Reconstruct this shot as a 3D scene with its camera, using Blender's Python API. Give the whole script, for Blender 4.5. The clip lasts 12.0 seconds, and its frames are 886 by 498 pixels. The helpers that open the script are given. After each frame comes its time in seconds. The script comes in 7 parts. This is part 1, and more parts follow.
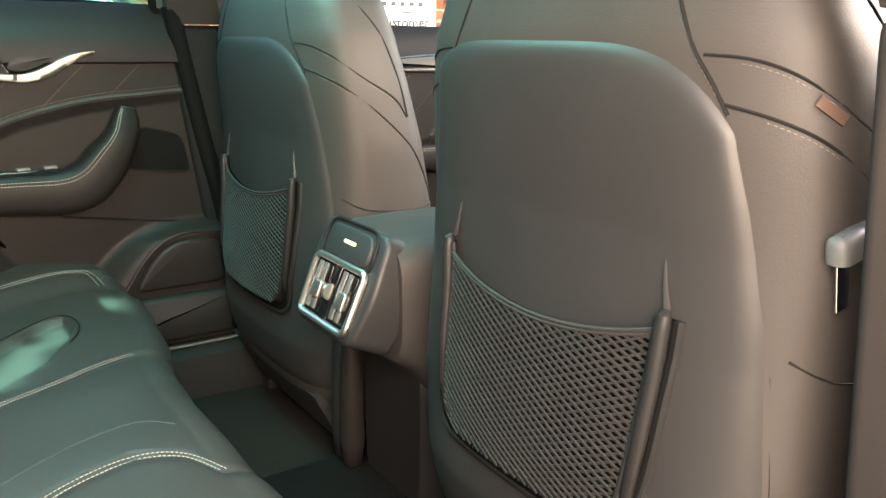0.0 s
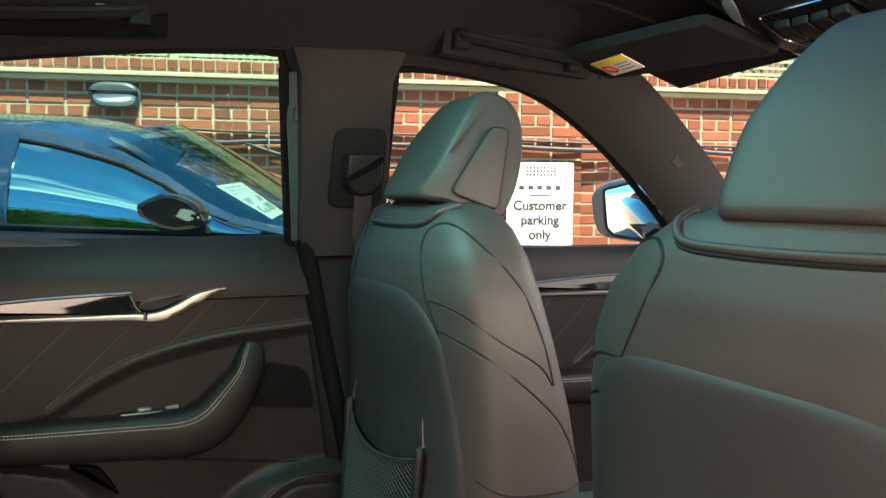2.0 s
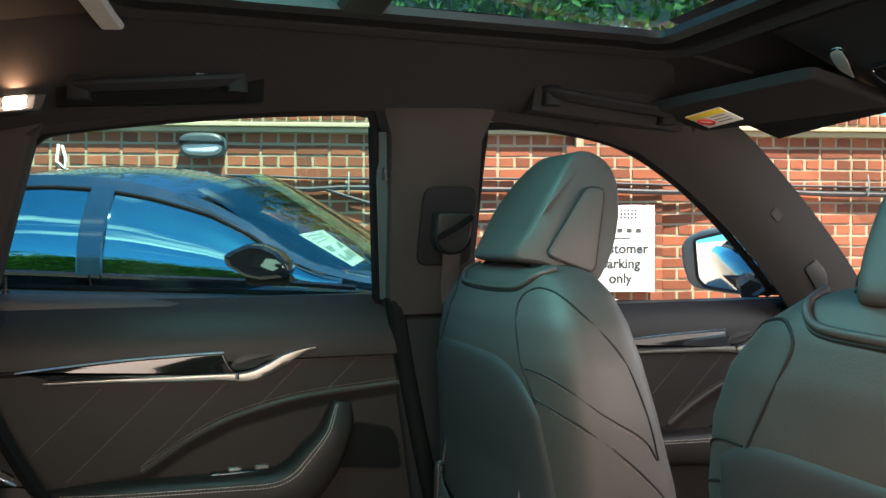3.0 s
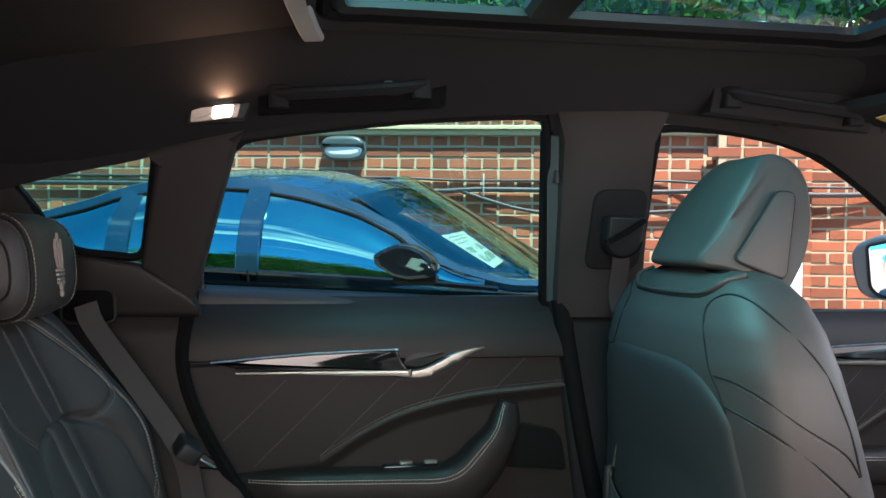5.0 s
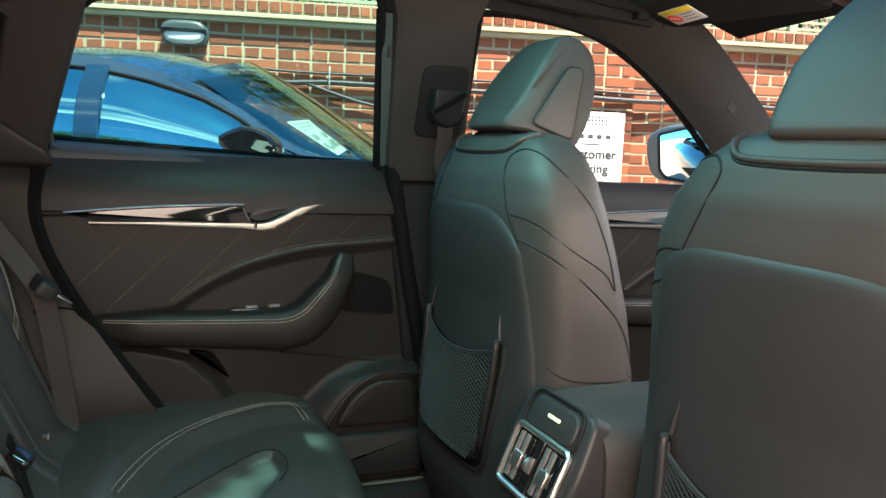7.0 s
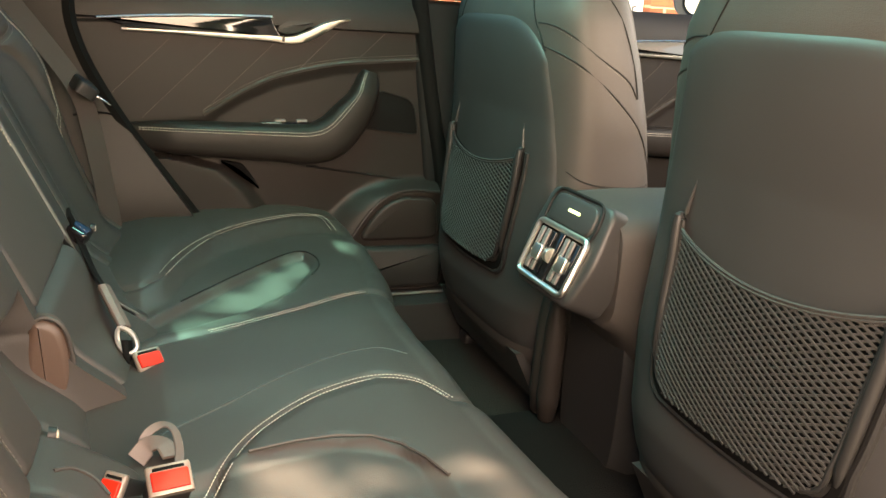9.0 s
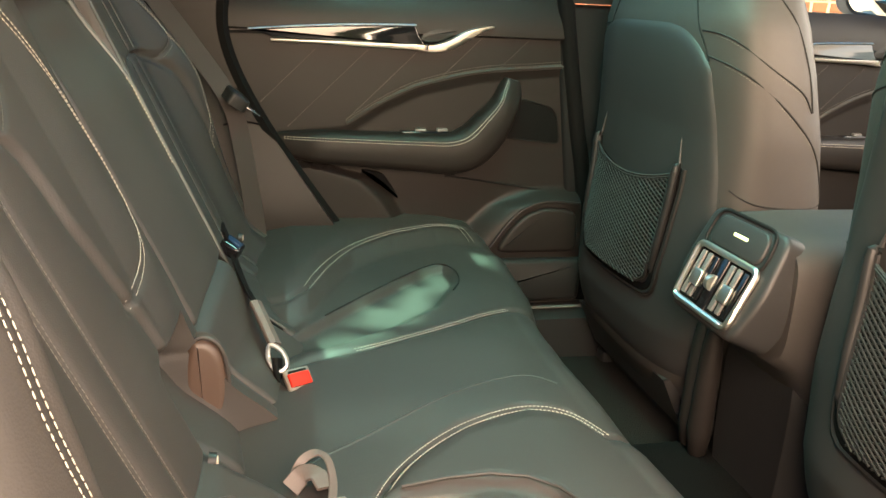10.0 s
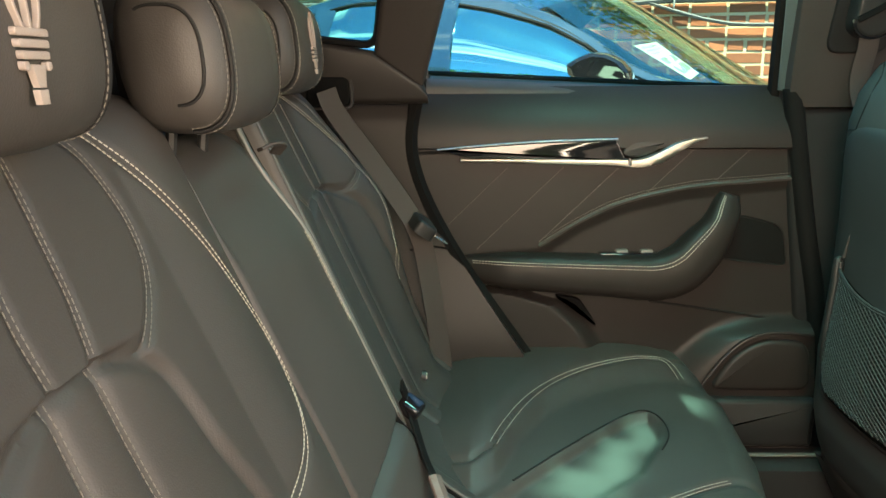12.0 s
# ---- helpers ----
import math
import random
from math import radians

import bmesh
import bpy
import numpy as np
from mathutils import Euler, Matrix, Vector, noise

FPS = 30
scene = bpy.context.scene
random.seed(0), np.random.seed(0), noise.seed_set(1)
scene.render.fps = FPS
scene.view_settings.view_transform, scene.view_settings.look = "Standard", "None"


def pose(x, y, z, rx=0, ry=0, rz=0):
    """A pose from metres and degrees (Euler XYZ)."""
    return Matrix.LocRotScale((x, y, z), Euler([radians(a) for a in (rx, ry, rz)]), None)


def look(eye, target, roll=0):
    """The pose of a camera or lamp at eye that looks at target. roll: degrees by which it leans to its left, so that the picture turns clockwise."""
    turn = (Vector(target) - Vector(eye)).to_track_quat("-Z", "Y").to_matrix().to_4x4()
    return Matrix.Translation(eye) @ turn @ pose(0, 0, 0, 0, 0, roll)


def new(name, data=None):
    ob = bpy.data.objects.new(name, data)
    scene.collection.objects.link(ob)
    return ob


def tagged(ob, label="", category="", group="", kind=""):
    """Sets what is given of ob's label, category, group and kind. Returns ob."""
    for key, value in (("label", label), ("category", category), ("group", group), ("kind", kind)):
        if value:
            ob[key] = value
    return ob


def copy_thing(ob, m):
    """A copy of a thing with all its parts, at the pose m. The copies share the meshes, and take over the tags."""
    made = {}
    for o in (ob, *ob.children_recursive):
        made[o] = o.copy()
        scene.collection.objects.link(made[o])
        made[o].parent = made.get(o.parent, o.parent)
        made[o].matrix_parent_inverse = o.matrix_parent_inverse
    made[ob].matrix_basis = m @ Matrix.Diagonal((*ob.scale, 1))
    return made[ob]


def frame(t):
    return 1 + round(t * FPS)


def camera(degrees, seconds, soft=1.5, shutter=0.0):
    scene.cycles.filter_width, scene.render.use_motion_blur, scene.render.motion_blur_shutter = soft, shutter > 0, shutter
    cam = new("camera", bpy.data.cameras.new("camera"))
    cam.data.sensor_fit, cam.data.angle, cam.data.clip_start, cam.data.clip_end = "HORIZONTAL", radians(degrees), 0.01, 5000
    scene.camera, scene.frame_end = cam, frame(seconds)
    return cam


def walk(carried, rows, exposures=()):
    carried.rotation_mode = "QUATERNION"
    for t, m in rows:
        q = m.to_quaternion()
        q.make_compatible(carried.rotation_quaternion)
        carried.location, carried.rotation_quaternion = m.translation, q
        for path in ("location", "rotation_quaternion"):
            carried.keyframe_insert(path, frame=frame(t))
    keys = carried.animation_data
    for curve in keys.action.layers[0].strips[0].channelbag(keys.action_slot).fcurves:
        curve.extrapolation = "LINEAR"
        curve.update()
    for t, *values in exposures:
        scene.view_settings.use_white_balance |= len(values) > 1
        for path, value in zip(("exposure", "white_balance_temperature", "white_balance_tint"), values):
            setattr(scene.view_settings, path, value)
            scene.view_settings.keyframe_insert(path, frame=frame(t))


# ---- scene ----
cam = camera(58.0, 12.0)
PATH = [
    (0, (-0.507, -1.006, 1.068), (0.581, 0.593, 0.558), 0.7),
    (0.5, (-0.49, -0.959, 1.124), (0.563, 0.702, 0.759), 0.3),
    (1, (-0.465, -0.907, 1.155), (0.53, 0.807, 0.887), 0.4),
    (1.5, (-0.438, -0.862, 1.183), (0.48, 0.904, 0.993), 0.4),
    (2, (-0.425, -0.834, 1.201), (0.406, 0.981, 1.079), 0.4),
    (2.5, (-0.433, -0.815, 1.219), (0.31, 1.041, 1.153), 0.2),
    (3, (-0.443, -0.798, 1.237), (0.219, 1.089, 1.211), -0.0),
    (3.5, (-0.463, -0.785, 1.249), (0.114, 1.13, 1.252), 0.0),
    (3.7, (-0.467, -0.777, 1.255), (0.075, 1.148, 1.263), 0.2),
    (5.3, (-0.55, -0.801, 1.227), (-0.198, 1.167, 1.184), 1.1),
    (5.5, (-0.555, -0.817, 1.217), (-0.21, 1.152, 1.155), 1.4),
    (6, (-0.564, -0.862, 1.193), (-0.162, 1.093, 1.062), 1.7),
    (6.5, (-0.567, -0.923, 1.18), (0.0, 0.985, 0.983), 1.8),
    (7, (-0.567, -0.986, 1.162), (0.172, 0.856, 0.914), 2.4),
    (7.2, (-0.566, -1.005, 1.151), (0.22, 0.814, 0.879), 2.6),
    (8.8, (-0.615, -1.063, 1.076), (0.142, 0.705, 0.524), 3.7),
    (9, (-0.623, -1.051, 1.067), (0.092, 0.728, 0.496), 3.8),
    (9.5, (-0.645, -1.018, 1.072), (-0.067, 0.797, 0.463), 3.5),
    (10, (-0.657, -0.982, 1.087), (-0.216, 0.875, 0.489), 2.8),
    (10.5, (-0.654, -0.94, 1.103), (-0.353, 0.951, 0.527), 1.9),
    (11, (-0.651, -0.891, 1.119), (-0.484, 1.03, 0.585), 1.0),
    (11.5, (-0.648, -0.839, 1.142), (-0.584, 1.098, 0.649), 0.5),
    (12, (-0.642, -0.812, 1.16), (-0.673, 1.139, 0.721), -0.2),
]
EXPOSURES = [(0, 2.7, 7800, 16), (0.5, 2.55, 7900, 18), (1, 2.25, 7900, 18), (1.5, 1.9, 7800, 18), (2, 1.7, 7700, 18), (2.5, 1.65, 7400, 18), (3.5, 1.55, 6700, 18), (5.5, 1.6, 6300, 20), (6.5, 1.75, 6700, 20), (7.2, 1.85, 7400, 20), (8.8, 2.5, 9000, 20), (9.5, 2.65, 9300, 20), (11, 2.65, 8800, 17), (12, 2.6, 8300, 14)]
walk(cam, [(t, look(eye, target, roll)) for t, eye, target, roll in PATH], EXPOSURES)

# ---- place ----
# ---- light ----
SUN_TO = Vector((0.115, -0.42, 1.04)).normalized()
world = bpy.data.worlds.new("sky")
scene.world = world
world.use_nodes = True
wn, wl = world.node_tree.nodes, world.node_tree.links
wn.clear()
w_out = wn.new("ShaderNodeOutputWorld")
w_bg = wn.new("ShaderNodeBackground")
w_sky = wn.new("ShaderNodeTexSky")
w_sky.sky_type = 'NISHITA'
w_sky.sun_disc = False
w_sky.dust_density, w_sky.ozone_density = 0.3, 3.5
w_sky.sun_elevation = math.asin(SUN_TO.z)
w_sky.sun_rotation = math.atan2(SUN_TO.x, SUN_TO.y)
w_bg.inputs["Strength"].default_value = 0.15
w_tc = wn.new("ShaderNodeTexCoord")
w_map = wn.new("ShaderNodeMapping")
w_map.inputs["Scale"].default_value = (0.55, 0.55, 4.2)
w_noise = wn.new("ShaderNodeTexNoise")
w_noise.inputs["Scale"].default_value = 1.7
w_noise.inputs["Detail"].default_value = 6
w_ramp = wn.new("ShaderNodeValToRGB")
w_ramp.color_ramp.elements[0].position = 0.56
w_ramp.color_ramp.elements[1].position = 0.70
w_mix = wn.new("ShaderNodeMixRGB")
w_mix.inputs["Color2"].default_value = (9.0, 9.3, 9.8, 1)
wl.new(w_tc.outputs["Generated"], w_map.inputs["Vector"])
wl.new(w_map.outputs["Vector"], w_noise.inputs["Vector"])
wl.new(w_noise.outputs["Fac"], w_ramp.inputs["Fac"])
wl.new(w_ramp.outputs["Color"], w_mix.inputs["Fac"])
w_deep = wn.new("ShaderNodeMixRGB")
w_deep.blend_type = 'MULTIPLY'
w_deep.inputs["Fac"].default_value = 1.0
w_deep.inputs["Color2"].default_value = (0.10, 0.66, 0.92, 1)
wl.new(w_sky.outputs["Color"], w_deep.inputs["Color1"])
wl.new(w_deep.outputs["Color"], w_mix.inputs["Color1"])
wl.new(w_mix.outputs["Color"], w_bg.inputs["Color"])
wl.new(w_bg.outputs["Background"], w_out.inputs["Surface"])
sun = new("sun", bpy.data.lights.new("sun", 'SUN'))
sun.data.energy = 7.0
sun.data.angle = radians(0.6)
sun.data.color = (1.0, 0.94, 0.84)
sun.matrix_world = look(SUN_TO * 30, (0, 0, 0))

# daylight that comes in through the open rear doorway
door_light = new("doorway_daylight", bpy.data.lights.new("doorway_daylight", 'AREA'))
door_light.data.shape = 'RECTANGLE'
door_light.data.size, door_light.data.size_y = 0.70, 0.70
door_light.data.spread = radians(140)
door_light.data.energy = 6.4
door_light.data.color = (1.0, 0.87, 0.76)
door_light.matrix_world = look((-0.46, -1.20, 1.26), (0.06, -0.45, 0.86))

# daylight through the open driver's window
side_light = new("side_window_daylight", bpy.data.lights.new("side_window_daylight", 'AREA'))
side_light.data.shape = 'RECTANGLE'
side_light.data.size, side_light.data.size_y = 0.90, 0.34
side_light.data.energy = 12.0
side_light.data.color = (1.0, 0.93, 0.84)
side_light.matrix_world = look((0.48, -1.00, 1.32), (0.14, -0.20, 0.92))

# sky light over the glass roof
roof_light = new("roof_daylight", bpy.data.lights.new("roof_daylight", 'AREA'))
roof_light.data.shape = 'RECTANGLE'
roof_light.data.size, roof_light.data.size_y = 0.40, 0.60
roof_light.data.energy = 5.4
roof_light.data.color = (0.80, 1.0, 1.0)
roof_light.data.spread = radians(140)
roof_light.matrix_world = look((-0.38, 0.20, 1.72), (-0.06, 0.24, 0.70))

# sky light through the windscreen
screen_light = new("windscreen_daylight", bpy.data.lights.new("windscreen_daylight", 'AREA'))
screen_light.data.shape = 'RECTANGLE'
screen_light.data.size, screen_light.data.size_y = 1.15, 0.60
screen_light.data.energy = 4.0
screen_light.data.color = (1.0, 0.97, 0.92)
screen_light.matrix_world = look((1.22, 0.0, 1.36), (0.45, 0.12, 1.10))

# ---- materials ----
def shader(name):
    m = bpy.data.materials.new(name)
    m.use_nodes = True
    n, l = m.node_tree.nodes, m.node_tree.links
    return m, n, l, n["Principled BSDF"]


def surface(name, base, rough=0.5, metal=0.0, grain=60.0, bump=0.15, vary=0.25, big=4.0, coat=0.0, sheen=0.0, spec=0.5, rand=0.0, dist=0.0008, wear=0.08):
    """A plain surface with two scales of colour change, grain relief and uneven gloss."""
    m, n, l, b = shader(name)
    tc = n.new("ShaderNodeTexCoord")
    fine, broad = n.new("ShaderNodeTexNoise"), n.new("ShaderNodeTexNoise")
    fine.inputs["Scale"].default_value, fine.inputs["Detail"].default_value = grain, 5
    broad.inputs["Scale"].default_value, broad.inputs["Detail"].default_value = big, 4
    for t in (fine, broad):
        l.new(tc.outputs["Object"], t.inputs["Vector"])
    mix = n.new("ShaderNodeMixRGB")
    lo = [c * (1 - vary) for c in base]
    hi = [min(1, c * (1 + vary)) for c in base]
    mix.inputs["Color1"].default_value, mix.inputs["Color2"].default_value = (*lo, 1), (*hi, 1)
    add = n.new("ShaderNodeMath")
    add.operation = 'ADD'
    half = n.new("ShaderNodeMath")
    half.operation = 'MULTIPLY'
    half.inputs[1].default_value = 0.5
    l.new(fine.outputs["Fac"], add.inputs[0])
    l.new(broad.outputs["Fac"], add.inputs[1])
    l.new(add.outputs[0], half.inputs[0])
    l.new(half.outputs[0], mix.inputs["Fac"])
    colour = mix.outputs["Color"]
    if rand:
        info = n.new("ShaderNodeObjectInfo")
        isl = n.new("ShaderNodeNewGeometry")
        both = n.new("ShaderNodeMath")
        both.operation = 'ADD'
        l.new(info.outputs["Random"], both.inputs[0])
        l.new(isl.outputs["Random Per Island"], both.inputs[1])
        frac = n.new("ShaderNodeMath")
        frac.operation = 'FRACT'
        l.new(both.outputs[0], frac.inputs[0])
        hsv = n.new("ShaderNodeHueSaturation")
        mr = n.new("ShaderNodeMapRange")
        mr.inputs["To Min"].default_value, mr.inputs["To Max"].default_value = 1 - rand, 1 + rand
        l.new(frac.outputs[0], mr.inputs["Value"])
        l.new(mr.outputs["Result"], hsv.inputs["Value"])
        l.new(colour, hsv.inputs["Color"])
        colour = hsv.outputs["Color"]
    l.new(colour, b.inputs["Base Color"])
    rr = n.new("ShaderNodeMapRange")
    rr.inputs["To Min"].default_value, rr.inputs["To Max"].default_value = max(0, rough - wear), min(1, rough + wear)
    l.new(broad.outputs["Fac"], rr.inputs["Value"])
    l.new(rr.outputs["Result"], b.inputs["Roughness"])
    b.inputs["Metallic"].default_value = metal
    b.inputs["Specular IOR Level"].default_value = spec
    b.inputs["Coat Weight"].default_value = coat
    b.inputs["Coat Roughness"].default_value = 0.03
    b.inputs["Sheen Weight"].default_value = sheen
    if bump:
        bp = n.new("ShaderNodeBump")
        bp.inputs["Strength"].default_value, bp.inputs["Distance"].default_value = bump, dist
        l.new(fine.outputs["Fac"], bp.inputs["Height"])
        l.new(bp.outputs["Normal"], b.inputs["Normal"])
    return m


def leather(name, base, rough=0.42, spec=0.5):
    """Grained hide: cells of a fine crackle, soft stretch marks, uneven gloss."""
    m, n, l, b = shader(name)
    tc = n.new("ShaderNodeTexCoord")
    cell, broad = n.new("ShaderNodeTexVoronoi"), n.new("ShaderNodeTexNoise")
    cell.inputs["Scale"].default_value = 620
    broad.inputs["Scale"].default_value, broad.inputs["Detail"].default_value = 9, 5
    l.new(tc.outputs["Object"], cell.inputs["Vector"])
    l.new(tc.outputs["Object"], broad.inputs["Vector"])
    mix = n.new("ShaderNodeMixRGB")
    mix.inputs["Color1"].default_value = (*[c * 0.82 for c in base], 1)
    mix.inputs["Color2"].default_value = (*[c * 1.2 for c in base], 1)
    l.new(broad.outputs["Fac"], mix.inputs["Fac"])
    l.new(mix.outputs["Color"], b.inputs["Base Color"])
    rr = n.new("ShaderNodeMapRange")
    rr.inputs["To Min"].default_value, rr.inputs["To Max"].default_value = rough - 0.06, rough + 0.08
    l.new(broad.outputs["Fac"], rr.inputs["Value"])
    l.new(rr.outputs["Result"], b.inputs["Roughness"])
    b.inputs["Specular IOR Level"].default_value = spec
    b1, b2 = n.new("ShaderNodeBump"), n.new("ShaderNodeBump")
    b1.inputs["Strength"].default_value, b1.inputs["Distance"].default_value = 0.22, 0.0005
    b2.inputs["Strength"].default_value, b2.inputs["Distance"].default_value = 0.25, 0.004
    l.new(cell.outputs["Distance"], b1.inputs["Height"])
    l.new(broad.outputs["Fac"], b2.inputs["Height"])
    l.new(b1.outputs["Normal"], b2.inputs["Normal"])
    l.new(b2.outputs["Normal"], b.inputs["Normal"])
    return m


def pane(name, tint, gloss=(1, 1, 1), ior=1.45):
    """Thin tinted sheet glass: straight-through colour with a mirror film that grows at grazing angles."""
    m = bpy.data.materials.new(name)
    m.use_nodes = True
    n, l = m.node_tree.nodes, m.node_tree.links
    n.clear()
    out, mix = n.new("ShaderNodeOutputMaterial"), n.new("ShaderNodeMixShader")
    clear, shine = n.new("ShaderNodeBsdfTransparent"), n.new("ShaderNodeBsdfGlossy")
    lw, power, scale = n.new("ShaderNodeLayerWeight"), n.new("ShaderNodeMath"), n.new("ShaderNodeMath")
    lw.inputs["Blend"].default_value = 0.5
    power.operation, scale.operation = 'POWER', 'MULTIPLY_ADD'
    f0 = ((ior - 1) / (ior + 1)) ** 2
    power.inputs[1].default_value = 4.0
    scale.inputs[1].default_value, scale.inputs[2].default_value = 0.9 - f0, f0
    clear.inputs["Color"].default_value = (*tint, 1)
    shine.inputs["Roughness"].default_value = 0.01
    shine.inputs["Color"].default_value = (*gloss, 1)
    l.new(lw.outputs["Facing"], power.inputs[0])
    l.new(power.outputs[0], scale.inputs[0])
    l.new(scale.outputs[0], mix.inputs["Fac"])
    l.new(clear.outputs["BSDF"], mix.inputs[1])
    l.new(shine.outputs["BSDF"], mix.inputs[2])
    l.new(mix.outputs["Shader"], out.inputs["Surface"])
    return m


def glow(name, colour, strength):
    m, n, l, b = shader(name)
    b.inputs["Base Color"].default_value = (*colour, 1)
    b.inputs["Emission Color"].default_value = (*colour, 1)
    b.inputs["Emission Strength"].default_value = strength
    return m


HIDE = leather("black leather", (0.030, 0.0265, 0.0242), 0.54, 0.34)
HIDE_SOFT = leather("black soft-touch trim", (0.0125, 0.0106, 0.0098), 0.46, 0.19)
SHELL = surface("black moulded seat shell", (0.021, 0.0205, 0.0203), 0.48, grain=900, bump=0.12, big=6, spec=0.35)
LINING = surface("charcoal woven headlining", (0.012, 0.0113, 0.0117), 0.9, grain=900, bump=0.3, big=7, spec=0.12)
PILLAR = surface("charcoal pillar cloth", (0.024, 0.0205, 0.019), 0.85, grain=900, bump=0.3, big=7, spec=0.15)
PLASTIC = surface("black grained plastic", (0.012, 0.012, 0.012), 0.45, grain=700, bump=0.2, spec=0.25)
PIANO = surface("gloss black lacquer", (0.006, 0.006, 0.007), 0.06, grain=20, bump=0.0, coat=0.0, spec=0.4, wear=0.03)
RUBBER = surface("black rubber seal", (0.0045, 0.0045, 0.0045), 0.75, grain=300, bump=0.1, spec=0.06)
# Near-black colour carries the shade of gaps, slots and hollows.
GAP_SHADE = surface("near-black gap shade", (0.004, 0.004, 0.004), 0.8, grain=100, bump=0.0, spec=0.03)
CHROME = surface("satin chrome", (0.80, 0.76, 0.69), 0.32, metal=1.0, grain=400, bump=0.02, vary=0.06)
BRIGHT = surface("polished chrome", (0.85, 0.84, 0.82), 0.08, metal=1.0, grain=200, bump=0.0, vary=0.04, wear=0.04)
THREAD = surface("cream sewing thread", (0.34, 0.305, 0.25), 0.8, grain=1500, bump=0.3)
THREAD_DIM = surface("grey sewing thread", (0.11, 0.10, 0.085), 0.8, grain=1500, bump=0.3)
PIPING = surface("dark sewn seam", (0.008, 0.008, 0.008), 0.6, grain=900, bump=0.2, spec=0.15)
SILVERTHREAD = surface("silver embroidery", (0.20, 0.165, 0.145), 0.6, grain=1600, bump=0.4)
WEB = surface("dark grey belt webbing", (0.020, 0.016, 0.014), 0.75, grain=1200, bump=0.4)
CARPET = surface("black loop carpet", (0.004, 0.0038, 0.0036), 0.95, grain=500, bump=0.9, spec=0.08, dist=0.003)
NETTING = surface("elastic net cord", (0.013, 0.012, 0.011), 0.7, grain=1500, bump=0.3)
RED = surface("red release button", (0.50, 0.014, 0.006), 0.55, grain=200, bump=0.05, spec=0.2)
TEALGLASS = pane("green-tinted privacy glass", (0.54, 0.86, 0.81))
ROOFGLASS = pane("tinted roof glass", (0.26, 0.90, 0.88))
CLEARGLASS = pane("clear window glass", (0.90, 0.95, 0.92))
CARGLASS = pane("coated car glass", (0.04, 0.06, 0.06), (0.42, 0.98, 0.92), 4.2)
SCREENGLASS = pane("windscreen glass", (0.50, 0.60, 0.54), (0.85, 1.0, 0.85), 2.2)
MAT = surface("dark grey mat pile", (0.012, 0.0112, 0.010), 0.95, grain=420, bump=0.9, spec=0.08, dist=0.003)

HANDLE = surface("matt black plastic", (0.008, 0.0078, 0.008), 0.75, grain=600, bump=0.15, spec=0.12)

# ---- mesh helpers ----
def part(name, bm, material, parent=None, label="", sharp=38):
    """Links a bmesh as one mesh object, under a thing or a part if one is given."""
    me = bpy.data.meshes.new(name)
    bmesh.ops.recalc_face_normals(bm, faces=bm.faces)
    for f in bm.faces:
        f.smooth = len(f.verts) <= 4
    bm.to_mesh(me)
    bm.free()
    me.set_sharp_from_angle(angle=radians(sharp))
    me.materials.append(material)
    ob = new(name, me)
    if parent is not None:
        ob.parent = parent
    if label:
        tagged(ob, label)
    return ob


def thing(name, label, category, at=(0, 0, 0), group="", kind="", turn=0.0):
    ob = new(name)
    ob.empty_display_size = 0.05
    ob.matrix_world = pose(*at, 0, 0, turn)
    return tagged(ob, label, category, group, kind)


def solid(name, bm, material, label, category="", kind="", group="", sharp=38):
    return tagged(part(name, bm, material, None, label, sharp), label, category, group, kind)


def smooth_path(points, n=8, closed=False):
    """A rounded line through the points."""
    p = [Vector(q) for q in points]
    out, m = [], len(p)
    for i in range(m if closed else m - 1):
        a, b = p[i], p[(i + 1) % m]
        z = p[(i - 1) % m] if closed or i > 0 else a + (a - b)
        c = p[(i + 2) % m] if closed or i < m - 2 else b + (b - a)
        for k in range(n):
            t = k / n
            out.append(0.5 * ((2 * a) + (b - z) * t + (2 * z - 5 * a + 4 * b - c) * t * t + (3 * a - z - 3 * b + c) * t ** 3))
    if not closed:
        out.append(p[-1])
    return out


def soft(points, passes=4):
    """Rounds the knees of a polyline."""
    p = [Vector(q) for q in points]
    for _ in range(passes):
        p = [p[0]] + [(p[i - 1] + 2 * p[i] + p[i + 1]) / 4 for i in range(1, len(p) - 1)] + [p[-1]]
    return p


def interp(x, table):
    """Piecewise-linear table lookup, eased at the knots."""
    if x <= table[0][0]:
        return table[0][1]
    for (a, va), (b, vb) in zip(table, table[1:]):
        if x <= b:
            return va + (vb - va) * (x - a) / (b - a)
    return table[-1][1]


def eased(knots, n=70, passes=12):
    """A lookup table with its knees rounded."""
    a, b = knots[0][0], knots[-1][0]
    return [(p.x, p.y) for p in soft([(a + (b - a) * k / n, interp(a + (b - a) * k / n, knots), 0) for k in range(n + 1)], passes)]


def ramp(t):
    t = max(0.0, min(1.0, t))
    return t * t * (3 - 2 * t)


def loft(rings, bm=None, caps=True, closed=True):
    bm = bm or bmesh.new()
    rows = [[bm.verts.new(p) for p in r] for r in rings]
    n = len(rows[0])
    for a, b in zip(rows, rows[1:]):
        for i in range(n if closed else n - 1):
            j = (i + 1) % n
            bm.faces.new((a[i], a[j], b[j], b[i]))
    if caps and closed:
        bm.faces.new(rows[0][::-1])
        bm.faces.new(rows[-1])
    return bm


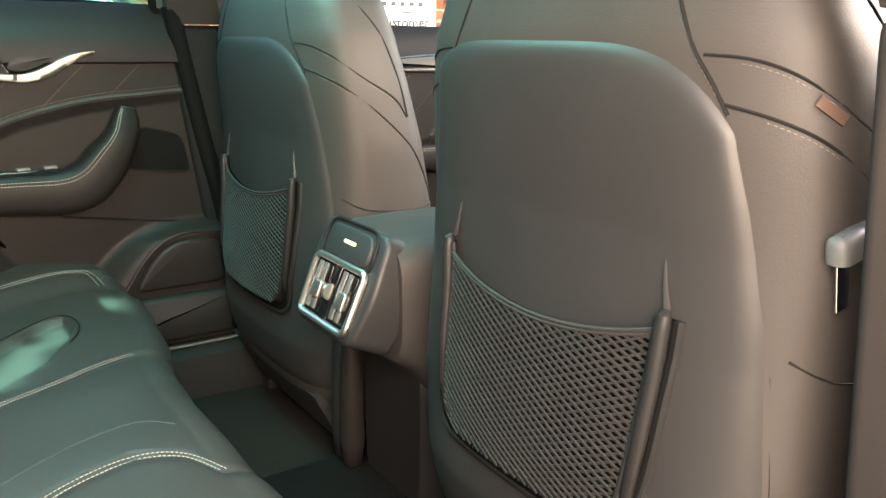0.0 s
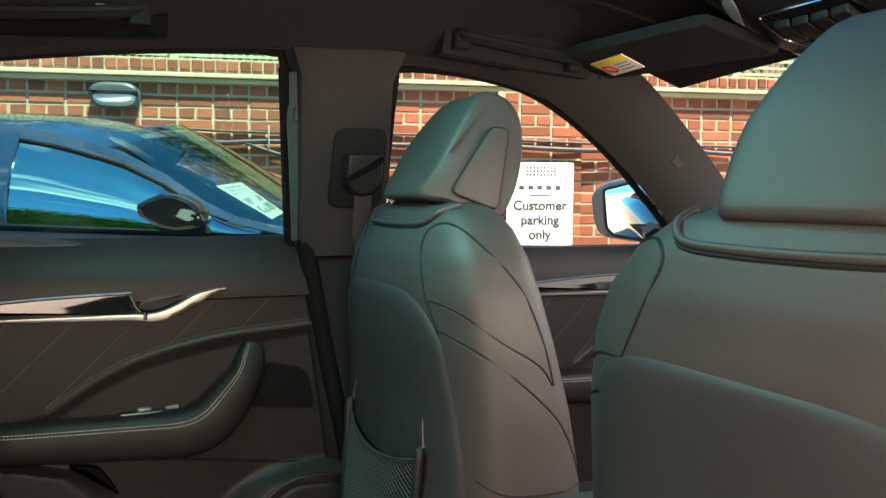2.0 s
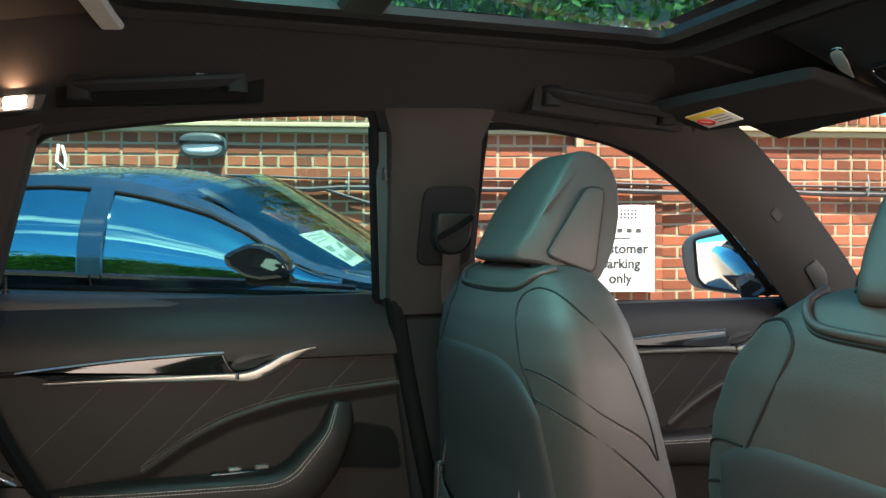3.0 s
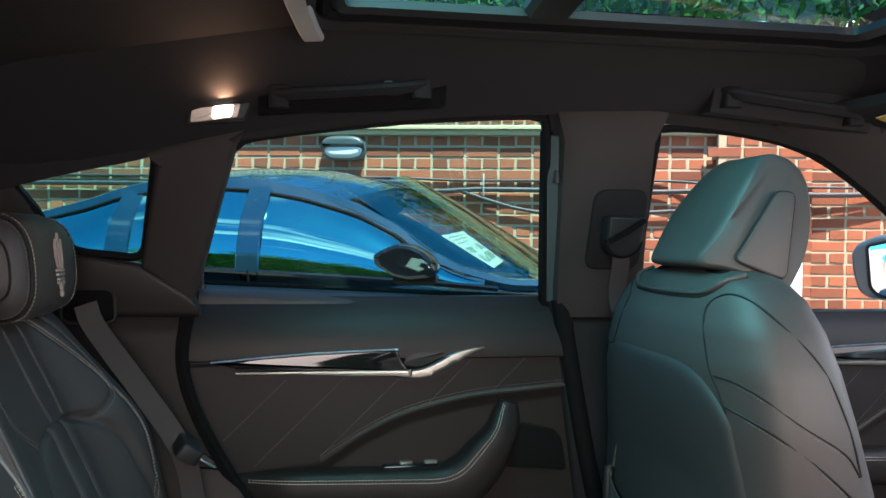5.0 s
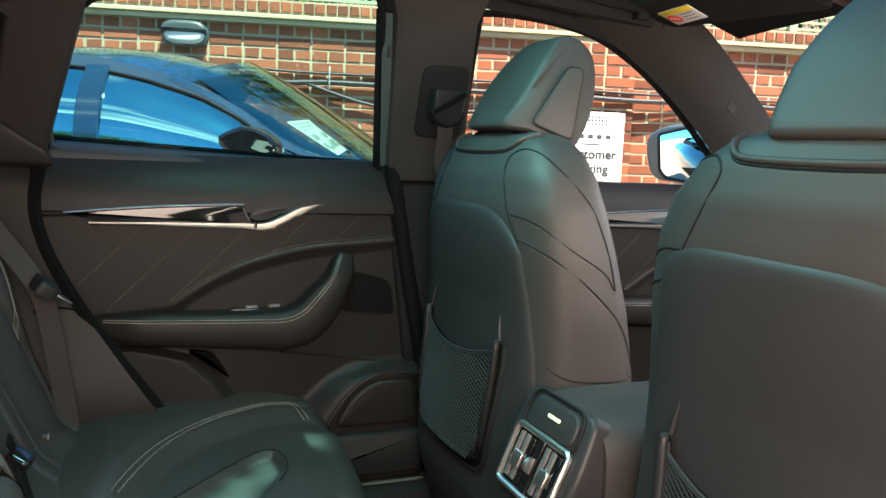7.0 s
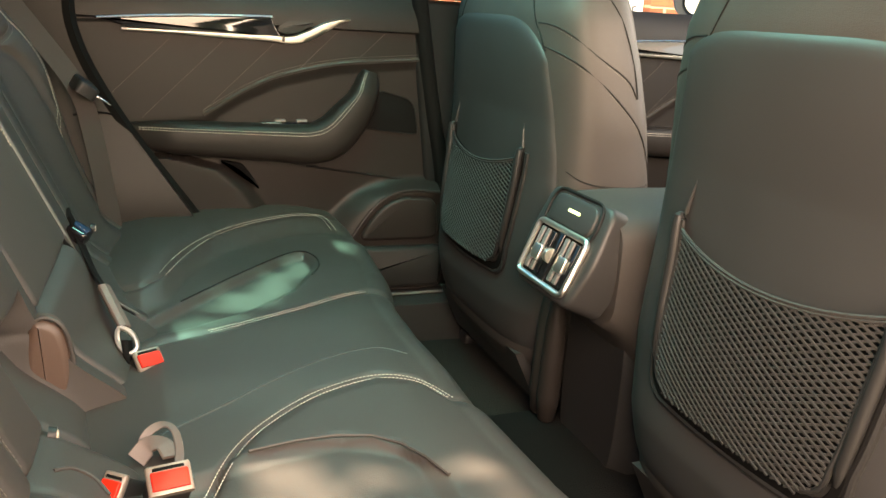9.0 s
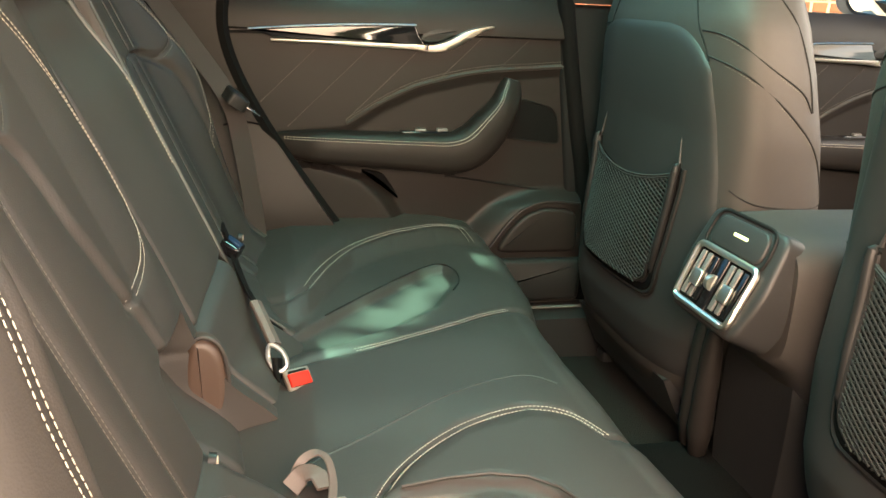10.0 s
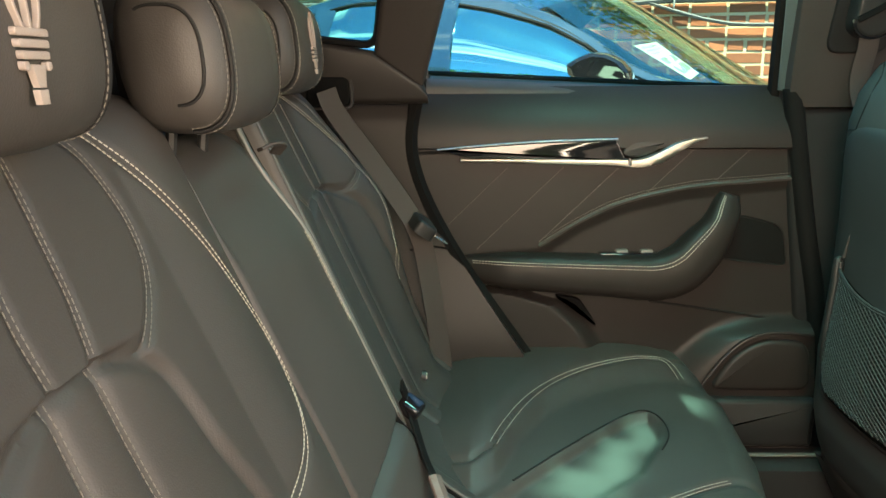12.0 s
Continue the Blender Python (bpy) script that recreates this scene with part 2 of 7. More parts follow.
def tube(path, r, bm=None, n=6, closed=False):
    """A round rod along the path; r is one radius or one for each point."""
    path = [Vector(p) for p in path]
    m = len(path)
    rad = r if isinstance(r, (list, tuple)) else [r] * m
    rings, side = [], None
    for i, p in enumerate(path):
        a = path[(i - 1) % m] if closed or i else p
        b = path[(i + 1) % m] if closed or i < m - 1 else p
        t = (b - a).normalized()
        if side is None:
            side = t.orthogonal().normalized()
        side = (side - t * side.dot(t)).normalized()
        up = t.cross(side)
        rings.append([p + rad[i] * (math.cos(2 * math.pi * k / n) * side + math.sin(2 * math.pi * k / n) * up) for k in range(n)])
    if closed:
        rings.append(rings[0])
        return loft(rings, bm, caps=False)
    return loft(rings, bm)


def band(path, width, thick, normal, bm=None, edge=0.3):
    """A flat strap along the path, width across, its broad face towards normal (one vector, or one for each point)."""
    path = [Vector(p) for p in path]
    rings = []
    for i, p in enumerate(path):
        t = (path[min(i + 1, len(path) - 1)] - path[max(i - 1, 0)]).normalized()
        nv = Vector(normal[i] if isinstance(normal, list) else normal)
        w = t.cross(nv).normalized()
        u = w.cross(t).normalized()
        h, d = width / 2, thick / 2
        e = edge * thick
        rings.append([p + w * a + u * b for a, b in ((-h, -d + e), (-h + e, -d), (h - e, -d), (h, -d + e), (h, d - e), (h - e, d), (-h + e, d), (-h, d - e))])
    return loft(rings, bm)


def round_poly(points, r=0.01, n=4):
    """A polygon of 2D points with rounded corners."""
    out, m = [], len(points)
    for i in range(m):
        p, a, b = Vector(points[i]), Vector(points[i - 1]), Vector(points[(i + 1) % m])
        d1, d2 = (a - p), (b - p)
        k = min(r, d1.length * 0.45, d2.length * 0.45)
        s, e = p + d1.normalized() * k, p + d2.normalized() * k
        for j in range(n + 1):
            t = j / n
            out.append((1 - t) ** 2 * s + 2 * t * (1 - t) * p + t * t * e)
    return out


def inset(poly, d):
    out, m = [], len(poly)
    area = sum(poly[i][0] * poly[(i + 1) % m][1] - poly[(i + 1) % m][0] * poly[i][1] for i in range(m))
    s = 1 if area > 0 else -1
    for i in range(m):
        a, p, b = (Vector((q[0], q[1])) for q in (poly[i - 1], poly[i], poly[(i + 1) % m]))
        t = (b - a)
        t = t.normalized() if t.length > 1e-9 else Vector((1, 0))
        out.append(p + s * d * Vector((-t.y, t.x)))
    return out


def prism(poly, place, d0, d1, r=0.003, bm=None, steps=3):
    """A slab with the outline poly from depth d0 to d1, its d1 edge rounded by r; place(u, v, d) gives the point in space."""
    bm = bm or bmesh.new()
    s = 1 if d1 > d0 else -1
    rings = [[place(p[0], p[1], d0) for p in poly]]
    for k in range(steps + 1):
        a = math.pi / 2 * k / steps
        ins = inset(poly, r * (1 - math.cos(a)))
        rings.append([place(p[0], p[1], d1 - s * r * (1 - math.sin(a))) for p in ins])
    return loft(rings, bm)


def sheet(P, nu, nv, bm=None, back=None, wrap=None):
    """A surface P(u, v) over the unit square; with back (a vector) it becomes a closed slab."""
    bm = bm or bmesh.new()
    g = [[bm.verts.new(P(i / nu, j / nv)) for j in range(nv + 1)] for i in range(nu + 1)]
    for i in range(nu):
        for j in range(nv):
            bm.faces.new((g[i][j], g[i + 1][j], g[i + 1][j + 1], g[i][j + 1]))
    if back is not None:
        rim = [g[i][0] for i in range(nu + 1)] + [g[nu][j] for j in range(1, nv + 1)] + [g[i][nv] for i in range(nu - 1, -1, -1)] + [g[0][j] for j in range(nv - 1, 0, -1)]
        bk = [bm.verts.new(v.co + Vector(back)) for v in rim]
        for k in range(len(rim)):
            q = (k + 1) % len(rim)
            bm.faces.new((rim[k], rim[q], bk[q], bk[k]))
        bm.faces.new(bk)
    return bm


def box(a, b, r=0.004, bm=None):
    """A block between two corners with rounded upright and top edges."""
    x0, x1 = sorted((a[0], b[0]))
    y0, y1 = sorted((a[1], b[1]))
    z0, z1 = sorted((a[2], b[2]))
    r = min(r, (x1 - x0) * 0.4, (y1 - y0) * 0.4, (z1 - z0) * 0.4)
    poly = round_poly([(x0, y0), (x1, y0), (x1, y1), (x0, y1)], r * 1.5, 3)
    return prism(poly, lambda u, v, d: Vector((u, v, d)), z0, z1, r, bm)


def stitches(path, bm=None, pitch=0.0054, length=0.0038, r=0.0006, lift=Vector((0, 0, 0))):
    """A row of short threads along the path."""
    bm = bm or bmesh.new()
    path = [Vector(p) + Vector(lift) for p in path]
    acc, nxt = 0.0, 0.0
    for a, b in zip(path, path[1:]):
        seg = (b - a).length
        if seg < 1e-9:
            continue
        t = (b - a) / seg
        while nxt <= acc + seg:
            p = a + t * (nxt - acc)
            tube((p, p + t * length * 0.5, p + t * length), (r * 0.6, r, r * 0.6), bm, n=4)
            nxt += pitch
        acc += seg
    return bm


def double_stitch(path, across, bm=None, gap=0.007, **kw):
    """Two parallel rows of stitches; across(p) is the sideways direction on the surface."""
    bm = bm or bmesh.new()
    for s in (-0.5, 0.5):
        stitches([Vector(p) + s * gap * Vector(across) for p in path], bm, **kw)
    return bm

# ---- cabin shell: floor, pillars, headlining, roof glass ----
RAIL = [(-1.30, 0.50, 1.20), (-0.95, 0.55, 1.315), (-0.80, 0.565, 1.355), (-0.64, 0.58, 1.395), (-0.35, 0.58, 1.442), (-0.09, 0.58, 1.463), (0.12, 0.58, 1.456), (0.30, 0.58, 1.442), (0.46, 0.58, 1.405), (0.56, 0.585, 1.360)]
RAIL_LINE = smooth_path(RAIL, 6)


def rail_at(x):
    for a, b in zip(RAIL_LINE, RAIL_LINE[1:]):
        if a.x <= x <= b.x:
            t = (x - a.x) / (b.x - a.x)
            return a.lerp(b, t)
    return RAIL_LINE[0] if x < RAIL_LINE[0].x else RAIL_LINE[-1]


ROOF_Z = [(-1.30, 1.36), (-0.90, 1.48), (-0.52, 1.555), (-0.20, 1.580), (0.10, 1.585), (0.40, 1.562), (0.62, 1.500), (0.95, 1.40)]
SUN_X0, SUN_X1, SUN_Y = -0.52, 0.40, 0.405


def lining_point(x, s, side):
    """Across the headlining from the rail (s = 0) to the roof's flat (s = 1)."""
    r = rail_at(x)
    top = interp(x, ROOF_Z)
    y = r.y + (SUN_Y - r.y) * s
    z = r.z + (top - r.z) * math.sin(s * math.pi / 2) ** 0.8
    return Vector((x, y * side, z))


for side in (1, -1):
    bm = sheet(lambda u, v: lining_point(-1.30 + 1.86 * u, v, side), 90, 10, back=(0, 0.0, 0.012))
    solid("ceiling", bm, LINING, "charcoal woven headlining curving down to the side windows", "headlining", "structure")
# rear and front spans of the lining, and the frame round the roof glass
def span(x0, x1):
    return sheet(lambda u, v: Vector((x0 + (x1 - x0) * u, SUN_Y * (2 * v - 1), interp(x0 + (x1 - x0) * u, ROOF_Z) + 0.012 * (1 - (2 * v - 1) ** 2))), 24, 16, back=(0, 0, 0.03))
solid("ceiling", span(-1.30, SUN_X0), LINING, "charcoal woven headlining behind the roof glass", "headlining", "structure")
solid("ceiling", span(SUN_X1, 0.66), LINING, "charcoal woven headlining above the sun visors", "headlining", "structure")

sunroof = thing("sunroof", "panoramic glass sunroof with black frame and cross bar, closed", "sunroof", kind="structure")
outer = round_poly([(SUN_X0, -SUN_Y), (SUN_X1, -SUN_Y), (SUN_X1, SUN_Y), (SUN_X0, SUN_Y)], 0.09, 8)
for k, (off, dz, m) in enumerate(((0.0, -0.008, LINING), (0.022, 0.000, RUBBER), (0.040, 0.006, PLASTIC))):
    o, i = inset(outer, off - 0.012), inset(outer, off + 0.012)
    rings = []
    for a, b in zip(o, i):
        za, zb = interp(a[0], ROOF_Z) + dz, interp(b[0], ROOF_Z) + dz
        rings.append([Vector((a[0], a[1], za)), Vector(((a[0] + b[0]) / 2, (a[1] + b[1]) / 2, min(za, zb) - 0.007)), Vector((b[0], b[1], zb)), Vector((b[0], b[1], zb + 0.012)), Vector((a[0], a[1], za + 0.012))])
    rings.append(rings[0])
    part("roof_trim" if k == 0 else "seal" if k == 1 else "frame_rail", loft(rings, caps=False), m, sunroof)
glass_poly = inset(outer, 0.045)
part("roof_pane", sheet(lambda u, v: Vector((SUN_X0 + 0.04 + (SUN_X1 - SUN_X0 - 0.08) * u, (2 * v - 1) * 0.56, interp(SUN_X0 + (SUN_X1 - SUN_X0) * u, ROOF_Z) + 0.045 - 0.02 * (2 * v - 1) ** 4)), 12, 10), ROOFGLASS, sunroof, "green-tinted roof glass")
bar = [(-0.165, y, 1.590 + 0.018 - 0.03 * (y / 0.4) ** 2) for y in (-0.38, -0.2, 0, 0.2, 0.38)]
part("cross_bar", band(bar, 0.075, 0.03, (0, 0, 1)), PLASTIC, sunroof)
part("sunblind_end", band([(-0.542, 0.18, 1.546), (-0.532, 0.27, 1.543), (-0.516, 0.37, 1.537), (-0.508, 0.405, 1.533)], 0.032, 0.012, (0, 0.1, 1)), surface("pale grey blind rail", (0.20, 0.20, 0.205), 0.5, grain=300), sunroof, "pale grey end of the roller blind")

# outer roof skin and door tops keep daylight out where the cabin is closed
roofskin = bmesh.new()
for side in (1, -1):
    sheet(lambda u, v: lining_point(-1.30 + 1.86 * u, v, side) + Vector((0, 0.05 * side * (1 - v), 0.018)), 40, 6, roofskin)
solid("outer_roof", roofskin, surface("dark metallic paint", (0.03, 0.035, 0.045), 0.25, metal=0.3, coat=0.6, grain=300, bump=0.0), "dark painted outer roof sides of the car", "car roof", "structure")
for x0, x1 in ((-1.30, SUN_X0), (SUN_X1, 0.74)):
    solid("outer_roof", sheet(lambda u, v: Vector((x0 + (x1 - x0) * u, SUN_Y * (2 * v - 1), interp(x0 + (x1 - x0) * u, ROOF_Z) + 0.06)), 12, 6), PLASTIC, "dark outer roof panel over the headlining", "car roof", "structure")

# floor, mats and the tunnel
solid("floor", box((-1.4, -0.80, 0.26), (1.7, 0.80, 0.30), 0.01), CARPET, "black carpeted cabin floor", "floor", "structure")
for s, name in ((1, "far"), (-1, "near")):
    mat_poly = round_poly([(-0.22, 0.14 * s), (0.22, 0.14 * s), (0.22, 0.58 * s), (-0.22, 0.60 * s)], 0.04, 5)
    solid("floor_mat", prism(mat_poly, lambda u, v, d: Vector((u, v, d)), 0.300, 0.316, 0.006), MAT, "black carpet floor mat in the rear footwell", "floor mat", group="floor mats")
tun = [Vector((0, 0.17 * math.copysign(abs(math.cos(a)) ** 0.6, math.cos(a)), 0.298 + 0.075 * abs(math.sin(a)) ** 0.6)) for a in [math.pi * k / 16 for k in range(17)]]
solid("floor_tunnel", loft([[p + Vector((x, 0, 0)) for p in tun] for x in (-0.6, -0.2, 0.2, 1.2)], caps=False, closed=False), CARPET, "carpeted transmission tunnel between the footwells", "floor", "structure")
for s in (1, -1):
    sill = [Vector((x, y * s, z)) for x, y, z in ((0, 0.60, 0.30), (0, 0.61, 0.40), (0, 0.64, 0.415), (0, 0.78, 0.415), (0, 0.80, 0.30))]
    solid("door_sill", loft([[p + Vector((x, 0, 0)) for p in sill] for x in (-0.50, -0.2, 0.2, 1.4)]), PLASTIC, "black plastic door sill plate", "sill", "structure")
    band_path = [(-0.45, 0.64 * s, 0.419), (0.0, 0.64 * s, 0.419), (1.2, 0.64 * s, 0.419)]
    solid("sill_trim", band(band_path, 0.012, 0.004, (0, 0, 1)), surface("worn sill edge", (0.09, 0.08, 0.07), 0.35, grain=300), "thin satin edge of the door sill", "trim", "structure")

# centre pillars with belt guides
TONGUE = surface("grey belt tongue plastic", (0.085, 0.090, 0.088), 0.45, grain=400)
def pillar(s, dx=0.0, dy=0.0):
    th = thing("center_pillar", "grey-brown cloth-covered door pillar with black belt guide", "pillar", kind="structure")
    def P(u, v):
        z = 1.09 + (1.475 - 1.09) * v
        xa = interp(z, [(1.09, -0.034), (1.13, -0.040), (1.42, -0.062), (1.475, -0.085)])
        xb = interp(z, [(1.09, 0.155), (1.20, 0.142), (1.42, 0.128), (1.475, 0.150)])
        y = interp(z, [(1.09, 0.700), (1.475, 0.575)])
        k = abs(2 * u - 1)
        return Vector((xa + (xb - xa) * u, s * (y - 0.014 * (1 - k ** 6) + 0.03 * max(0, k - 0.93) / 0.07), z))
    part("upper_trim", sheet(P, 24, 14, back=(0, 0.05 * s, 0)), PILLAR, th)
    if s > 0:
        part("door_seal", tube(smooth_path([(-0.020, 0.700 * s, 1.125), (-0.004, 0.702 * s, 1.03), (0.030, 0.700 * s, 0.85), (0.062, 0.698 * s, 0.70), (0.080, 0.695 * s, 0.53), (0.080, 0.690 * s, 0.42)], 6), 0.019, n=10), RUBBER, th, "black rubber door seal")
    # Teal of the strip is window light reflected there, put into its colour.
    part("frame_strip", band(smooth_path([(-0.034, 0.706 * s, 1.12), (-0.050, 0.660 * s, 1.26), (-0.070, 0.606 * s, 1.43)], 6), 0.022, 0.006, (-0.6, -s, 0)), surface("dark door frame with teal reflected light", (0.035, 0.050, 0.050), 0.35, grain=300, bump=0.03), th, "edge of the door frame, teal window light in its colour")
    part("weatherstrip", tube([(-0.040, 0.735 * s, 1.10), (-0.055, 0.690 * s, 1.25), (-0.076, 0.622 * s, 1.44)], 0.013), RUBBER, th)
    low = [Vector((-0.034, s * 0.705, 1.088)), Vector((0.15, s * 0.70, 1.088)), Vector((0.16, s * 0.70, 0.60)), Vector((0.10, s * 0.69, 0.38)), Vector((0.06, s * 0.69, 0.38)), Vector((0.02, s * 0.70, 0.70))]
    lowp = [(p.x, p.z) for p in low]
    part("lower_trim", prism(round_poly(lowp, 0.02), lambda u, v, d: Vector((u, s * (0.78 - d), v)), 0.0, 0.085, 0.012), HANDLE if s > 0 else PILLAR, th, "lower pillar trim")
    def on(u, v, d):
        y = interp(v, [(1.09, 0.700), (1.475, 0.575)]) - 0.014
        return Vector((u, s * (y - d), v))
    part("guide_plate", prism(round_poly([(0.010, 1.185), (0.120, 1.185), (0.118, 1.336), (0.012, 1.334)], 0.026, 6), on, 0.0, 0.006, 0.004), HANDLE, th, "matt black belt guide plate")
    bow = [(0.066 - 0.034 * math.cos(a), 1.240 - 0.030 * math.sin(a)) for a in [math.pi * k / 14 for k in range(15)]]
    knob = part("guide_knob", prism([(0.032, 1.284)] + bow + [(0.100, 1.284)], on, 0.004, 0.046, 0.006, steps=4), PLASTIC, th, "black half-round belt guide")
    part("guide_lip", tube([on(u, v, 0.040) for u, v in bow], 0.004), PIANO, knob)
    part("knob_slot", band([on(0.034, 1.238, 0.047), on(0.066, 1.256, 0.048), on(0.098, 1.278, 0.047)], 0.011, 0.006, (0, -s, 0)), GAP_SHADE, knob)
    part("coat_hook", box((-0.062, s * 0.640, 1.345), (-0.050, s * 0.618, 1.370), 0.004), PLASTIC, th)
    th.matrix_world = pose(dx, dy, 0)
    web = smooth_path([on(0.062, 1.248, 0.024), on(0.075, 1.20, 0.020), on(0.085, 1.12, 0.012), (0.135, s * 0.672, 1.0), (0.17, s * 0.665, 0.70), (0.18, s * 0.66, 0.45)], 6)
    belt = tagged(new("front_seat_belt"), "dark grey webbing seat belt hanging from the pillar guide", "seat belt", "front belts")
    part("webbing", band(web, 0.036, 0.0015, (0, -s, 0)), WEB, belt)
    belt.matrix_world = pose(dx, dy, 0)
    if s < 0:
        t = part("tongue", box((-0.022, -0.010, -0.011), (0.030, 0.010, 0.011), 0.009), TONGUE, belt, "grey belt tongue hanging by the pillar")
        t.matrix_world = pose(0.080, -0.693, 0.921, 0, -12, 0)
        part("tongue_blade", box((-0.018, -0.0012, -0.052), (0.000, 0.0012, -0.012), 0.0008), BRIGHT, t)
    return th
pillar(1)
pillar(-1, 0.034, -0.034)

# rear quarter: pillar behind the door, quarter glass surround, belt slot, side trim
def quarter(s):
    th = thing("rear_pillar", "dark cloth rear pillar trim round the small quarter window", "pillar", kind="structure")
    def place(u, v, d):
        y = interp(v, [(1.14, 0.645), (1.40, 0.575)])
        return Vector((u, s * (y - d), v))
    part("pillar_trim", prism([(-0.700, 1.13), (-0.785, 1.185), (-0.756, 1.350), (-0.77, 1.375), (-0.60, 1.435), (-0.628, 1.392)], place, -0.03, 0.02, 0.012), PILLAR, th)
    part("window_ledge", prism([(-1.25, 1.10), (-0.69, 1.10), (-0.700, 1.14), (-0.785, 1.192), (-0.876, 1.207), (-1.25, 1.22)], place, -0.03, 0.018, 0.012), HIDE_SOFT, th)
    part("rear_trim", prism([(-0.948, 1.286), (-0.925, 1.240), (-0.885, 1.200), (-1.25, 1.20), (-1.25, 1.33), (-0.98, 1.33)], place, -0.03, 0.018, 0.012), PILLAR, th)
    qw = round_poly([(-0.980, 1.322), (-0.752, 1.396), (-0.780, 1.200), (-0.894, 1.212)], 0.025, 4)
    part("quarter_seal", tube([place(p[0], p[1], 0.006) for p in qw], 0.007, closed=True), RUBBER, th)
    part("quarter_pane", prism(qw, place, -0.02, -0.017, 0.001), TEALGLASS, th, "green-tinted quarter glass")
    def side(u, v):
        z = 0.35 + (1.13 - 0.35) * v
        x0 = -1.15
        x1 = interp(z, [(0.35, -0.36), (0.58, -0.478), (0.83, -0.648), (1.0, -0.722), (1.13, -0.712)])
        bulge = 0.045 * math.exp(-((z - 0.62) / 0.16) ** 2)
        return Vector((x0 + (x1 - x0) * u, s * (0.665 - bulge + 0.02 * (z > 1.1)), z))
    part("side_trim", sheet(side, 20, 30, back=(0, 0.06 * s, 0)), HIDE_SOFT, th, "black moulded wheel-arch trim")
    part("door_seal", tube(smooth_path([(-0.706, 0.665 * s, 1.145), (-0.722, 0.672 * s, 1.0), (-0.648, 0.665 * s, 0.83), (-0.478, 0.655 * s, 0.58), (-0.38, 0.655 * s, 0.42)], 8), 0.013), RUBBER, th)
    # Raised block; near-black colour stands in for the outlet's shaded inside.
    part("belt_slot", prism(round_poly([(-0.906, 1.097), (-0.828, 1.097), (-0.830, 1.148), (-0.904, 1.149)], 0.012), lambda u, v, d: Vector((u, s * (0.64 - d), v)), 0.0, 0.020, 0.003), GAP_SHADE, th, "near-black block for the shade inside the belt outlet")
    part("slot_surround", tube([Vector((p[0], s * 0.624, p[1])) for p in round_poly([(-0.910, 1.093), (-0.824, 1.093), (-0.826, 1.152), (-0.908, 1.153)], 0.014)], 0.003, closed=True), PLASTIC, th)
    seam = [side(1 - 0.16 * k / 8, (0.828 + 0.006 * math.sin(k / 2.5) - 0.35) / 0.78) + Vector((0, -0.0005 * s, 0)) for k in range(9)]
    part("trim_joint", tube(seam, 0.0022), GAP_SHADE, th)
    belt = tagged(new("rear_seat_belt"), "brown-grey webbing rear seat belt with black tongue", "seat belt", "rear belts")
    web = smooth_path([(-0.868, 0.606 * s, 1.125), (-0.850, 0.600 * s, 1.085), (-0.776, 0.585 * s, 0.985), (-0.712, 0.578 * s, 0.888), (-0.690, 0.575 * s, 0.80), (-0.665, 0.585 * s, 0.62), (-0.66, 0.59 * s, 0.54)], 6)
    part("webbing", band(web, 0.036, 0.0015, (0.3, -s, 0.2)), WEB, belt)
    tongue = part("tongue", box((-0.020, -0.032, -0.012), (0.020, 0.032, 0.012), 0.006), PLASTIC, belt, "black plastic belt tongue")
    tongue.matrix_world = pose(-0.700, 0.568 * s, 0.892, 10, 35, 20)
    blade = part("tongue_blade", box((0.018, -0.020, -0.0015), (0.052, 0.020, 0.0015), 0.001), BRIGHT, tongue)
    return th
quarter(1)
solid("rear_bulkhead", box((-1.30, -0.72, 0.3), (-1.24, 0.72, 1.22), 0.01), LINING, "dark boot cover behind the rear seat", "bulkhead", "structure")
solid("parcel_shelf", box((-1.26, -0.70, 1.02), (-0.92, 0.70, 1.05), 0.01), LINING, "black luggage cover behind the seat backs", "shelf", "structure")
# Added panel over the rear screen opening, keeps light off the ceiling.
solid("rear_hatch", sheet(lambda u, v: Vector((-1.30 - 0.05 * (1 - u), -0.55 + 1.1 * v, 1.20 + 0.17 * u)), 4, 4, back=(-0.02, 0, 0)), LINING, "dark panel added to close the rear screen opening against light", "tailgate", "structure")

